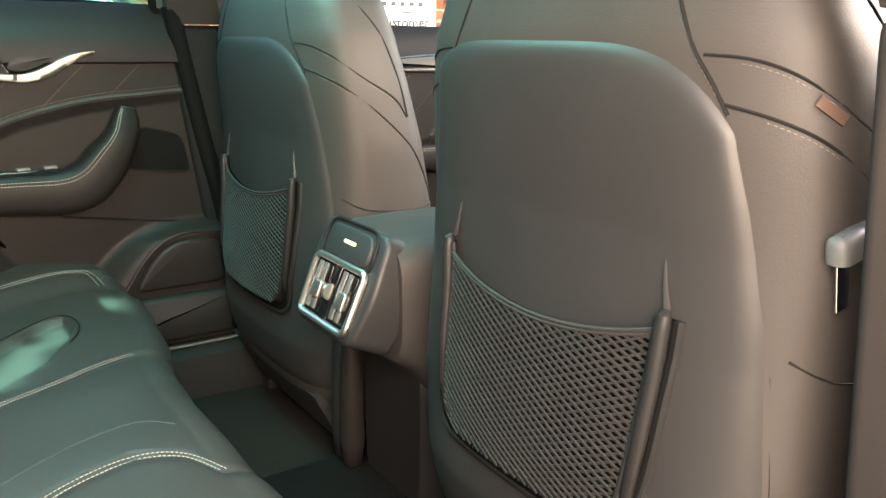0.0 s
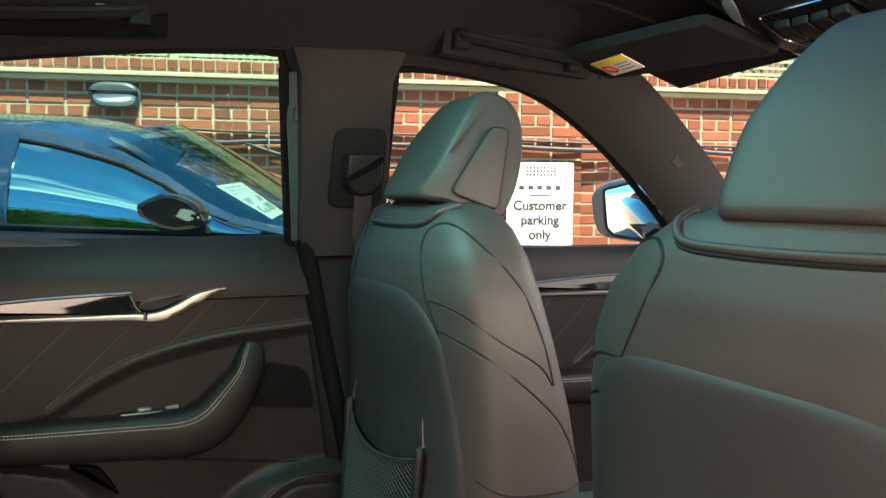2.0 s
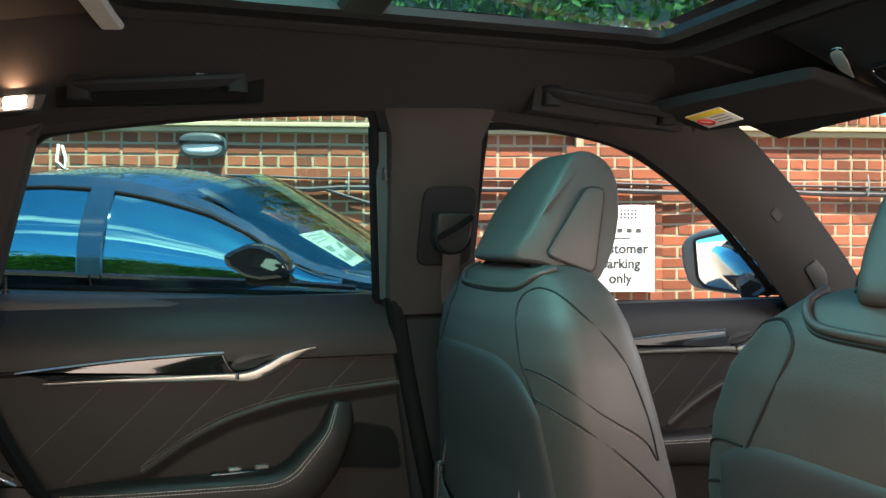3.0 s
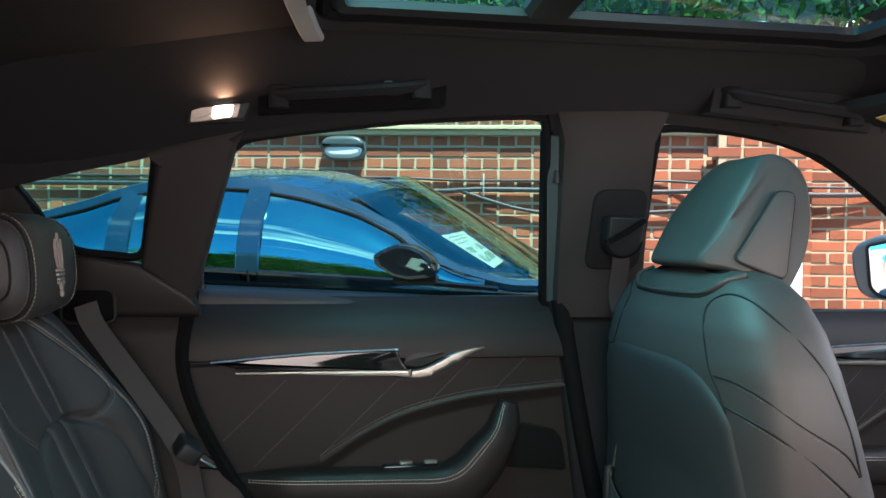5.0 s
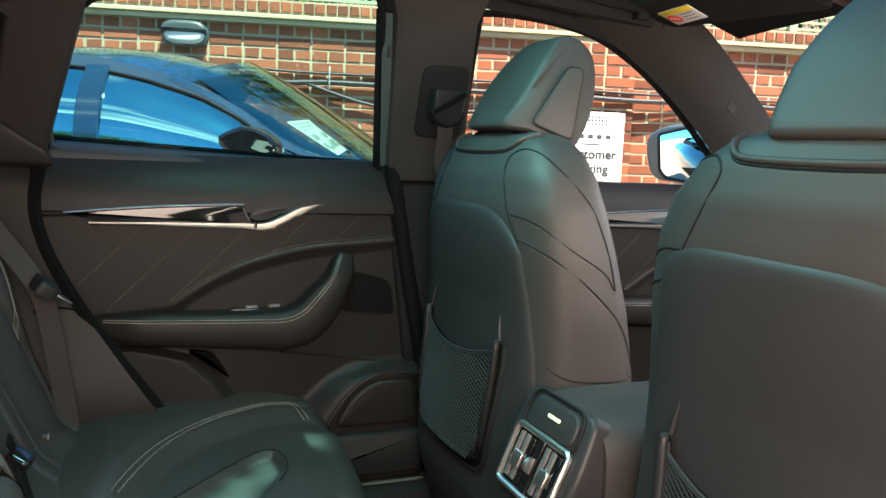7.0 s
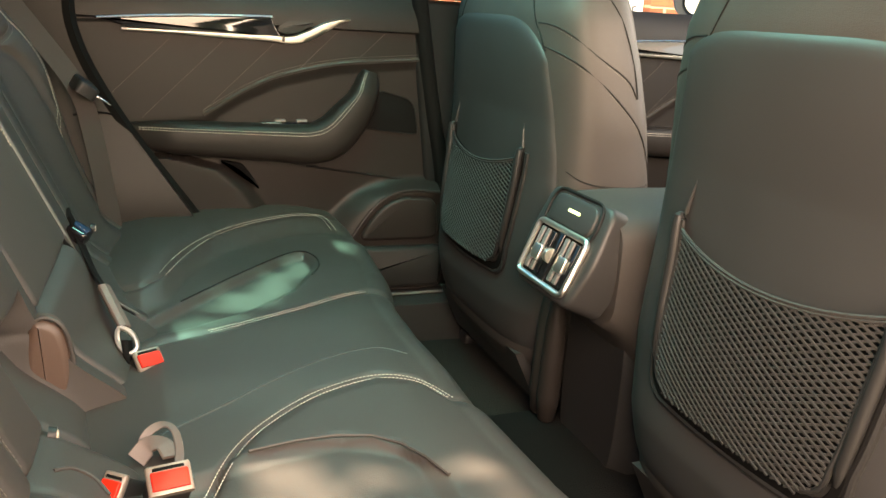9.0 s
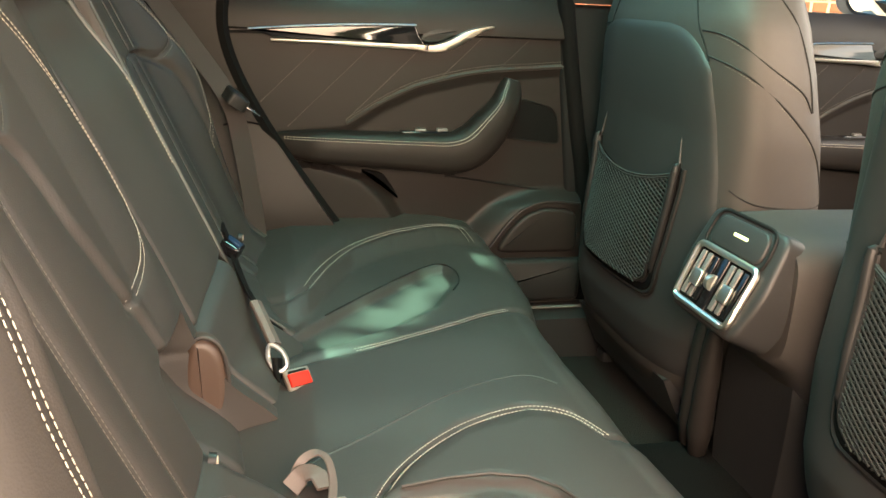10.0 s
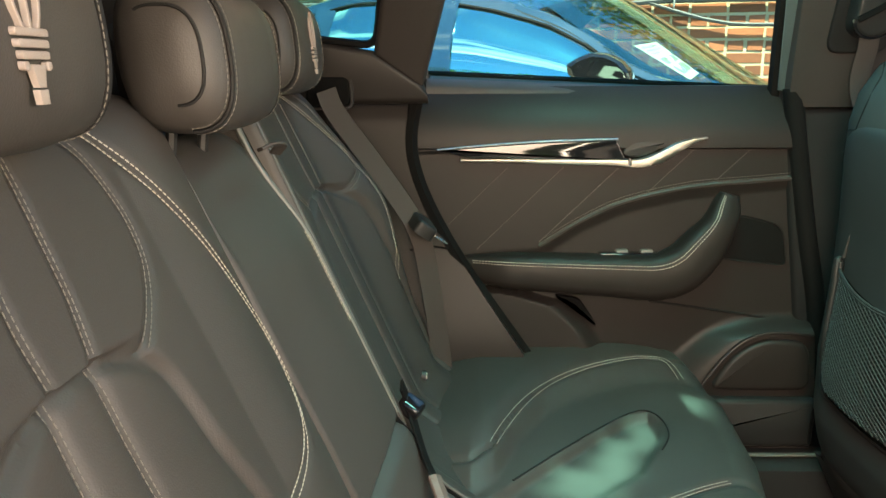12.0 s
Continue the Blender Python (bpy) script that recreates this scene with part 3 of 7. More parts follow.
# windscreen side: front pillar, windscreen, header
SILVER_TAG = surface("grey pressed tag", (0.042, 0.037, 0.034), 0.85, grain=300, spec=0.1)
def front_pillar(s):
    th = thing("front_pillar", "grey-brown cloth windscreen pillar with an airbag tag", "pillar", kind="structure")
    a = smooth_path([(0.34, 0.575, 1.455), (0.46, 0.580, 1.405), (0.62, 0.592, 1.305), (0.80, 0.62, 1.165), (0.92, 0.66, 1.06)], 6)
    b = smooth_path([(0.52, 0.470, 1.500), (0.66, 0.510, 1.445), (0.86, 0.575, 1.325), (1.02, 0.615, 1.20), (1.14, 0.65, 1.09)], 6)
    n = len(a) - 1
    def P(u, v):
        i = min(int(u * n), n - 1)
        t = u * n - i
        p, q = a[i].lerp(a[i + 1], t), b[i].lerp(b[i + 1], t)
        r = p.lerp(q, v) + Vector((-0.02, -0.022, -0.004)) * math.sin(math.pi * v)
        return Vector((r.x, r.y * s, r.z))
    part("pillar_trim", sheet(P, 40, 10, back=(0.02, 0.05 * s, 0.02)), PILLAR, th)
    def tilt(u, v):
        e = 0.02
        x = (P(u + e, v) - P(u - e, v)).normalized()
        n = x.cross(P(u, v + e) - P(u, v - e)).normalized()
        return Matrix((x, n.cross(x), n)).transposed().to_4x4()
    tw = P(0.80, 0.55)
    plate = part("tweeter_grille", prism(round_poly([(-0.040, -0.018), (0.036, -0.022), (0.044, 0.010), (0.012, 0.022), (-0.034, 0.018)], 0.008, 4), lambda u, v, d: Vector((u, v, d)), -0.003, 0.003, 0.002), PLASTIC, th, "black tweeter grille")
    plate.matrix_world = Matrix.Translation(tw) @ tilt(0.80, 0.55)
    c = P(0.55, 0.62)
    part("airbag_tag", box((-0.015, -0.010, -0.002), (0.015, 0.010, 0.0015), 0.0012), SILVER_TAG, th, "pale airbag tag").matrix_world = Matrix.Translation(c) @ tilt(0.55, 0.62)
    return th
front_pillar(1)
front_pillar(-1)
solid("roof_corner", sheet(lambda u, v: Vector((0.36 + 0.17 * u, 0.38 + 0.19 * v - 0.04 * u, interp(0.36 + 0.17 * u, ROOF_Z) - 0.004 - 0.10 * v ** 2)), 10, 10, back=(0, 0, 0.02)), LINING, "headlining corner above the front pillar", "headlining", "structure")
solid("windscreen", sheet(lambda u, v: Vector((0.73 + 0.80 * u - 0.05 * (2 * v - 1) ** 2, (0.50 + 0.18 * u) * (2 * v - 1), 1.462 - 0.42 * u)), 8, 10), CLEARGLASS, "clear sloping windscreen", "windscreen", "structure")
solid("screen_header", sheet(lambda u, v: Vector((0.60 + 0.13 * u, 0.50 * (2 * v - 1), 1.498 - 0.040 * u - 0.02 * (2 * v - 1) ** 2)), 6, 16, back=(0, 0, 0.03)), LINING, "dark windscreen header trim", "trim", "structure")
dash = [Vector((x, 0, z)) for x, z in ((1.05, 0.55), (1.02, 0.80), (1.05, 0.96), (1.20, 1.03), (1.62, 1.02), (1.70, 0.55))]
solid("dashboard", loft([[p + Vector((0, y, 0)) for p in dash] for y in (-0.70, -0.3, 0.3, 0.70)]), HIDE_SOFT, "black leather-topped dashboard", "dashboard", "structure")
solid("front_bulkhead", box((1.62, -0.8, 0.28), (1.70, 0.8, 1.0), 0.01), PLASTIC, "dark bulkhead under the windscreen", "bulkhead", "structure")

# ---- doors ----
SILVER = surface("grey switch caps", (0.11, 0.105, 0.10), 0.35, grain=300)
def door_panel(dx, s, rear, name, label):
    """An inner door panel; dx moves it along the car, s = 1 is the far side."""
    th = thing(name, label, "car door", kind="structure")
    P = lambda y0: (lambda u, v, d: Vector((u + dx, s * (y0 - d), v)))
    left = [(1.150, -0.712), (1.0, -0.722), (0.83, -0.648), (0.58, -0.478), (0.42, -0.385)] if rear else [(1.150, -0.95), (0.42, -0.93)]
    right = [(1.150, -0.010), (1.03, -0.018), (0.70, 0.048), (0.53, 0.063), (0.42, 0.062)] if rear else [(1.15, 0.30), (0.42, 0.30)]
    lx = lambda z: interp(z, sorted(left))
    rx = lambda z: interp(z, sorted(right))
    def depth(x, z):
        """The panel's surface: an upper roll, a flat field, a scooped arm bay, a lower bulge."""
        y = 0.700
        if z > 1.015:
            k = (z - 1.015) / 0.115
            y = 0.688 + 0.052 * k ** 2.2
        line = interp(x, [(-0.70, 0.80), (-0.476, 0.822), (-0.40, 0.872), (-0.32, 0.908), (-0.20, 0.936), (0.0, 0.955), (0.3, 0.965)])
        if z < line:
            y += 0.007 * min(1, (line - z) / 0.020)
        if z < 0.69:
            xo = interp(z, [(0.42, -0.30), (0.545, -0.262), (0.594, -0.223), (0.641, -0.171), (0.682, -0.108), (0.69, -0.06)])
            xi = interp(z, [(0.42, -0.20), (0.545, -0.165), (0.566, -0.150), (0.613, -0.120), (0.648, -0.079), (0.663, -0.026), (0.69, 0.02)])
            y -= 0.040 * ramp((x - xo) / (xi - xo)) * ramp((0.690 - z) / 0.035)
        # soft bulge beside the cushion
        if rear and z < 0.75:
            q = interp(z, [(0.42, -0.20), (0.545, -0.28), (0.615, -0.335), (0.67, -0.375), (0.712, -0.42), (0.735, -0.50), (0.75, -0.62)]) - x
            if q > 0:
                q = min(1, q / 0.045)
                y -= 0.030 * q * q * (3 - 2 * q) * (1 if z > 0.52 else max(0, (z - 0.42) / 0.10))
        return y
    def face(u, v):
        z = 0.42 + ((1.128 if rear else 1.096) - 0.42) * v
        x = lx(z) + (rx(z) - lx(z)) * u
        return Vector((x + dx, s * depth(x, z), z))
    part("door_card", sheet(face, 130, 170, back=(0, 0.06 * s, 0)), HIDE_SOFT, th)
    top = lambda x: interp(x, [(-0.72, 1.150), (-0.02, 1.118), (0.3, 1.112)]) if rear else interp(x, [(-0.95, 1.096), (-0.58, 1.090), (-0.12, 1.080), (0.3, 1.072)])
    x0, x1 = lx(1.14), rx(1.12)
    def roll(u, v):
        x = x0 + (x1 - x0) * u
        a = math.pi * v
        return Vector((x + dx, s * (0.742 - 0.016 * math.cos(a * 0.5) + 0.035 * v), top(x) - 0.022 * (1 - math.sin(a / 2) ** 0.8)))
    part("sill_roll", sheet(roll, 40, 10, back=(0, 0.0, -0.012)), HIDE, th, "padded leather window sill")
    part("window_wiper_seal", tube([(x + dx, s * 0.775, top(x) + 0.002) for x in (x0, x0 + 0.2, (x0 + x1) / 2, x1 - 0.1, x1)], 0.007), RUBBER, th)
    # the long seam under the upper roll
    part("upper_seam", tube([(x + dx, s * (depth(x, 1.014) - 0.001), interp(x, [(-0.75, 1.004), (0.0, 1.029), (0.3, 1.03)])) for x in [x0 + (x1 - x0) * k / 20 for k in range(21)]], 0.0032), PIPING, th)
    # handle group: lacquer blade, chrome blade with upswept tip, lever
    blade = [(-0.672, 1.0125), (-0.58, 1.0205), (-0.49, 1.0265), (-0.40, 1.030), (-0.342, 1.0315), (-0.332, 1.010), (-0.318, 0.990), (-0.42, 0.9935), (-0.54, 0.9965), (-0.622, 0.998)]
    part("lacquer_blade", prism(round_poly(blade, 0.004, 3), P(0.698), 0.0, 0.014, 0.003), PIANO, th, "gloss black trim blade")
    part("blade_edge", tube([P(0.6835)(p.x, p.y, 0) for p in smooth_path([(-0.676, 1.0130), (-0.58, 1.0215), (-0.49, 1.0275), (-0.40, 1.031), (-0.340, 1.0325)], 6)], 0.0017), CHROME, th)
    # Thin plate; the hollow's shade is painted as near-black.
    part("handle_recess", prism(round_poly([(-0.340, 1.031), (-0.205, 1.034), (-0.235, 1.012), (-0.270, 0.990), (-0.318, 0.988)], 0.006, 3), P(0.699), 0.0, 0.0035, 0.002), GAP_SHADE, th, "near-black plate for the shade behind the lever")
    # the bright strip: thin at its tail, broad where it sweeps up
    strip = smooth_path([(-0.632, 0.993, 0.0022), (-0.52, 0.992, 0.0034), (-0.42, 0.990, 0.0045), (-0.345, 0.989, 0.0058), (-0.300, 0.987, 0.0080), (-0.262, 0.998, 0.0105), (-0.230, 1.016, 0.0095), (-0.202, 1.028, 0.0050), (-0.176, 1.0345, 0.0012)], 6)
    rings = []
    for i, q in enumerate(strip):
        t = (strip[min(i + 1, len(strip) - 1)] - strip[max(i - 1, 0)])
        nrm = Vector((-t.y, t.x)).normalized()
        rings.append([P(0.700)(q.x + nrm.x * q.z * c, q.y + nrm.y * q.z * c, d) for c, d in ((-1.0, 0.0), (-1.0, 0.018), (-0.80, 0.0215), (0.0, 0.023), (0.80, 0.0230), (1.0, 0.020), (1.0, 0.0))])
    part("chrome_blade", loft(rings), CHROME, th, "satin chrome trim blade with upswept end", 50)
    lever = smooth_path([(-0.330, 1.004), (-0.300, 0.999), (-0.268, 1.010), (-0.252, 1.026), (-0.31, 1.027)], 5, closed=True)
    part("door_lever", prism([(p.x, p.y) for p in lever], P(0.696), 0.0, 0.008, 0.004), PLASTIC, th, "dark inner door lever")
    part("chrome_collar", tube([P(0.678)(-0.318, 0.984, 0.0), P(0.678)(-0.317, 0.996, 0.0)], 0.004, n=8), BRIGHT, th)
    # diagonal stitched lines on the quilted field
    for k in range(8):
        xb = -0.66 + 0.105 * k
        line = lambda x: interp(x, [(-0.70, 0.80), (-0.476, 0.822), (-0.40, 0.872), (-0.32, 0.908), (-0.20, 0.936), (0.0, 0.955), (0.3, 0.965)])
        pts = []
        for j in range(31):
            x, z = xb + 0.22 * j / 30 - 0.06, 0.805 + 0.215 * j / 30
            blk = 0.984 if x < -0.21 else 1.018
            if z > line(x) + 0.006 and z < blk and lx(z) + 0.01 < x < rx(z) - 0.012:
                pts.append(Vector((x + dx, s * (depth(x, z) - 0.0008), z)))
        if len(pts) > 3:
            part("field_stitching", stitches(pts, pitch=0.0056, length=0.0034, r=0.0006), THREAD_DIM, th)
    curve = smooth_path([(-0.480, 0.826), (-0.40, 0.876), (-0.32, 0.912), (-0.20, 0.940), (-0.08, 0.951), (rx(0.955) - 0.004, 0.957)], 10)
    on = [Vector((p.x + dx, s * 0.6985, p.y + 0.004)) for p in curve]
    part("curve_piping", tube([p + Vector((0, 0.0015 * s, -0.004)) for p in on], 0.0045), HIDE, th)
    part("curve_stitching", double_stitch(on, (0, 0, 1), gap=0.005, lift=(0, -0.001 * s, 0.004), pitch=0.0056, length=0.0034, r=0.0006), THREAD_DIM, th)
    # armrest: a shelf that turns up into the pull handle
    arm_c = smooth_path([(-0.645, 0.786), (-0.50, 0.778), (-0.33, 0.770), (-0.255, 0.768), (-0.205, 0.786), (-0.160, 0.836), (-0.134, 0.880), (-0.121, 0.927)], 8)
    rings = []
    for i, p in enumerate(arm_c):
        f = i / (len(arm_c) - 1)
        t = (arm_c[min(i + 1, len(arm_c) - 1)] - arm_c[max(i - 1, 0)]).normalized()
        nrm = Vector((-t.y, t.x))
        hh = interp(f, [(0, 0.022), (0.1, 0.034), (0.35, 0.043), (0.55, 0.046), (0.68, 0.042), (0.80, 0.032), (0.93, 0.027), (1, 0.018)])
        dd = interp(f, [(0, 0.035), (0.1, 0.070), (0.6, 0.075), (0.85, 0.064), (1, 0.042)])
        ring = []
        for k in range(20):
            a = 2 * math.pi * k / 20
            ca, sa = math.cos(a), math.sin(a)
            e = 0.62
            q = p + nrm * hh * math.copysign(abs(sa) ** e, sa)
            yy = 0.728 - dd * 0.5 - dd * 0.5 * math.copysign(abs(ca) ** e, ca)
            ring.append(Vector((q.x + dx, s * yy, q.y)))
        rings.append(ring)
    arm_pad = part("arm_pad", loft(rings), HIDE_SOFT, th, "padded leather armrest with pull handle")
    sewn = bmesh.new()
    for turn in (17, 27):
        ca, sa = math.cos(radians(turn)) ** 0.62, math.sin(radians(turn)) ** 0.62
        row = []
        for i, p in enumerate(arm_c):
            f = i / (len(arm_c) - 1)
            t = (arm_c[min(i + 1, len(arm_c) - 1)] - arm_c[max(i - 1, 0)]).normalized()
            nrm = Vector((-t.y, t.x))
            hh = interp(f, [(0, 0.022), (0.1, 0.034), (0.35, 0.043), (0.55, 0.046), (0.68, 0.042), (0.80, 0.032), (0.93, 0.027), (1, 0.018)]) * sa + 0.0015
            dd = interp(f, [(0, 0.035), (0.1, 0.070), (0.6, 0.075), (0.85, 0.064), (1, 0.042)])
            q = p + nrm * hh
            row.append(Vector((q.x + dx, s * (0.728 - dd * 0.5 - dd * 0.5 * ca - 0.0018), q.y)))
        stitches(soft(row[2:-1], 2), sewn, pitch=0.0060, length=0.0042, r=0.0008)
    part("arm_stitching", sewn, THREAD, arm_pad)
    # switch pack
    pack = part("switch_pack", box((-0.365 + dx, s * 0.690, 0.806), (-0.235 + dx, s * 0.724, 0.8135), 0.003), PIANO, th, "gloss black window switch pack")
    for xx in (-0.320, -0.272):
        part("switch", box((xx - 0.012 + dx, s * 0.697, 0.812), (xx + 0.012 + dx, s * 0.711, 0.8185), 0.002), SILVER, pack)
    # speaker behind the pull
    spk = round_poly([(-0.150, 0.803), (0.000, 0.786), (-0.012, 0.850), (-0.026, 0.868), (-0.100, 0.886)], 0.016, 4)
    grille = part("speaker_grille", prism(spk, P(0.711), 0.0, 0.008, 0.003), surface("fine speaker mesh", (0.004, 0.004, 0.004), 0.7, grain=1400, bump=0.6, spec=0.08), th, "black speaker grille")
    part("grille_edge", tube([P(0.7025)(p[0], p[1], 0) for p in spk], 0.0018, closed=True), PIPING, grille)
    part("lower_seam", tube([P(0.705)(x, interp(x, [(-0.26, 0.714), (-0.094, 0.690), (0.055, 0.667)]), 0) for x in (-0.26, -0.2, -0.1, 0.0, 0.048)], 0.003), PIPING, th)
    # lower bulge by the seat, map pocket, sill strip
    pk = [(-0.150, 0.545), (-0.110, 0.608), (-0.078, 0.636), (-0.040, 0.650), (0.040, 0.645), (0.052, 0.545)]
    part("pocket_lip", tube([P(0.660)(p.x, p.y, 0) for p in smooth_path([(-0.168, 0.545), (-0.122, 0.612), (-0.082, 0.648), (-0.030, 0.664), (0.046, 0.658)], 8)], 0.0035), HIDE_SOFT, th)
    part("map_pocket", prism(round_poly(pk, 0.03, 5), P(0.715), 0.0, 0.058, 0.010, steps=5), HIDE_SOFT, th, "leather-covered door bin")
    if rear:
        # Near-black slab paints the shade in the pocket's mouth.
        part("pocket_gap", prism(smooth_path([(-0.446, 0.728), (-0.405, 0.722), (-0.388, 0.705), (-0.366, 0.668), (-0.390, 0.692), (-0.420, 0.716)], 4, closed=True), P(0.700), -0.01, 0.010, 0.002), GAP_SHADE, th, "near-black slab for the shade in the door pocket's mouth")
    part("kick_strip", prism(round_poly([(-0.20, 0.532), (0.064, 0.530), (0.060, 0.43), (-0.26, 0.43)], 0.012), P(0.715), 0.0, 0.068, 0.012), PLASTIC, th)
    return th


door_1 = door_panel(0.0, 1, True, "door_1", "closed black leather rear door panel with chrome handle and pale stitching")
door_2 = door_panel(1.09, 1, False, "door_2", "closed black leather front door panel with chrome handle")

# side glass
def side_pane(name, corners, material, label):
    bm = bmesh.new()
    vs = [bm.verts.new(c) for c in corners]
    bm.faces.new(vs)
    return solid(name, bm, material, label, "window", "structure")
side_pane("window_1", [(-0.74, 0.775, 1.08), (0.02, 0.775, 1.08), (-0.06, 0.600, 1.475), (-0.66, 0.615, 1.425)], TEALGLASS, "green-tinted rear door window, closed")
side_pane("window_2", [(0.06, 0.775, 1.08), (1.25, 0.775, 1.07), (0.56, 0.600, 1.42), (0.10, 0.600, 1.475)], CLEARGLASS, "clear front door window, closed")
for s in (1,):
    fr = smooth_path([(-0.712, 0.745, 1.15), (-0.69, 0.70, 1.24), (-0.655, 0.63, 1.36), (-0.63, 0.602, 1.392), (-0.58, 0.597, 1.411), (-0.35, 0.593, 1.444), (-0.16, 0.592, 1.460), (-0.105, 0.594, 1.460), (-0.085, 0.600, 1.446), (-0.06, 0.66, 1.31), (-0.022, 0.745, 1.12)], 6)
    solid("window_seal", tube(fr, 0.008), RUBBER, "black rubber seal round the rear door window", "seal", "structure")
    fr = smooth_path([(0.150, 0.745, 1.11), (0.140, 0.69, 1.22), (0.128, 0.60, 1.42), (0.14, 0.59, 1.448), (0.30, 0.59, 1.444), (0.45, 0.592, 1.408), (0.62, 0.602, 1.305), (0.82, 0.645, 1.145), (0.87, 0.69, 1.11)], 6)
    solid("window_seal", tube(fr, 0.008), RUBBER, "black rubber seal round the front door window", "seal", "structure")
# outer skin of the closed side
skin = [Vector((0, y, z)) for y, z in ((0.80, 1.09), (0.90, 1.02), (0.96, 0.85), (0.97, 0.55), (0.90, 0.30), (0.80, 0.30))]
solid("outer_door_skin", loft([[Vector((x, p.y, p.z - (0.035 if x > 0.1 and p.z > 1.0 else 0))) for p in skin] for x in (-1.3, -0.4, 0.0, 0.2, 1.7)]), surface("dark blue-black car paint", (0.02, 0.025, 0.04), 0.25, metal=0.3, coat=0.8, grain=300, bump=0.0), "dark painted outer side of the car", "car body", "structure")
# near side below the open doorway, in front of and behind it
solid("near_front_side", loft([[Vector((x, -p.y, p.z)) for p in skin] for x in (0.10, 0.8, 1.7)]), PLASTIC, "near side body ahead of the open doorway", "car body", "structure")
solid("near_rear_side", loft([[Vector((x, -p.y, p.z)) for p in skin] for x in (-1.3, -1.0, -0.86)]), PLASTIC, "near side body behind the open doorway", "car body", "structure")

# ---- front seats ----
SEAT = [  # z, back x, front x, half width
    (0.40, 0.06, 0.27, 0.225), (0.46, 0.020, 0.295, 0.250), (0.55, 0.006, 0.295, 0.266), (0.66, 0.008, 0.285, 0.276), (0.80, 0.026, 0.268, 0.284),
    (0.90, 0.029, 0.245, 0.286), (1.00, 0.022, 0.218, 0.278), (1.07, 0.020, 0.200, 0.264), (1.12, 0.026, 0.188, 0.242), (1.16, 0.040, 0.176, 0.208),
    (1.185, 0.056, 0.164, 0.168), (1.198, 0.078, 0.148, 0.120)]
SEAT_P = 0.60
ARM_TAG = surface("brown woven tag", (0.065, 0.038, 0.026), 0.7, grain=900, bump=0.3)


def seat_row(z):
    return [interp(z, [(r[0], r[k]) for r in SEAT]) for k in (1, 2, 3)]


def seat_point(z, a):
    xb, xf, w = seat_row(z)
    c, s = math.cos(a), math.sin(a)
    xc, hx = (xb + xf) / 2, (xf - xb) / 2
    return Vector((xc + hx * math.copysign(abs(c) ** SEAT_P, c), w * math.copysign(abs(s) ** SEAT_P, s), z))


def seat_back_x(y, z):
    xb, xf, w = seat_row(z)
    s = min(0.999, abs(y) / w) ** (1 / SEAT_P)
    return (xb + xf) / 2 - (xf - xb) / 2 * math.cos(math.asin(s)) ** SEAT_P


def seat_side(x, z, sgn, lift=0.0):
    xb, xf, w = seat_row(z)
    c = max(-1, min(1, (x - (xb + xf) / 2) / ((xf - xb) / 2)))
    cc = abs(c) ** (1 / SEAT_P)
    return Vector((x, sgn * (w * math.sqrt(max(0, 1 - cc * cc)) ** SEAT_P + lift), z))


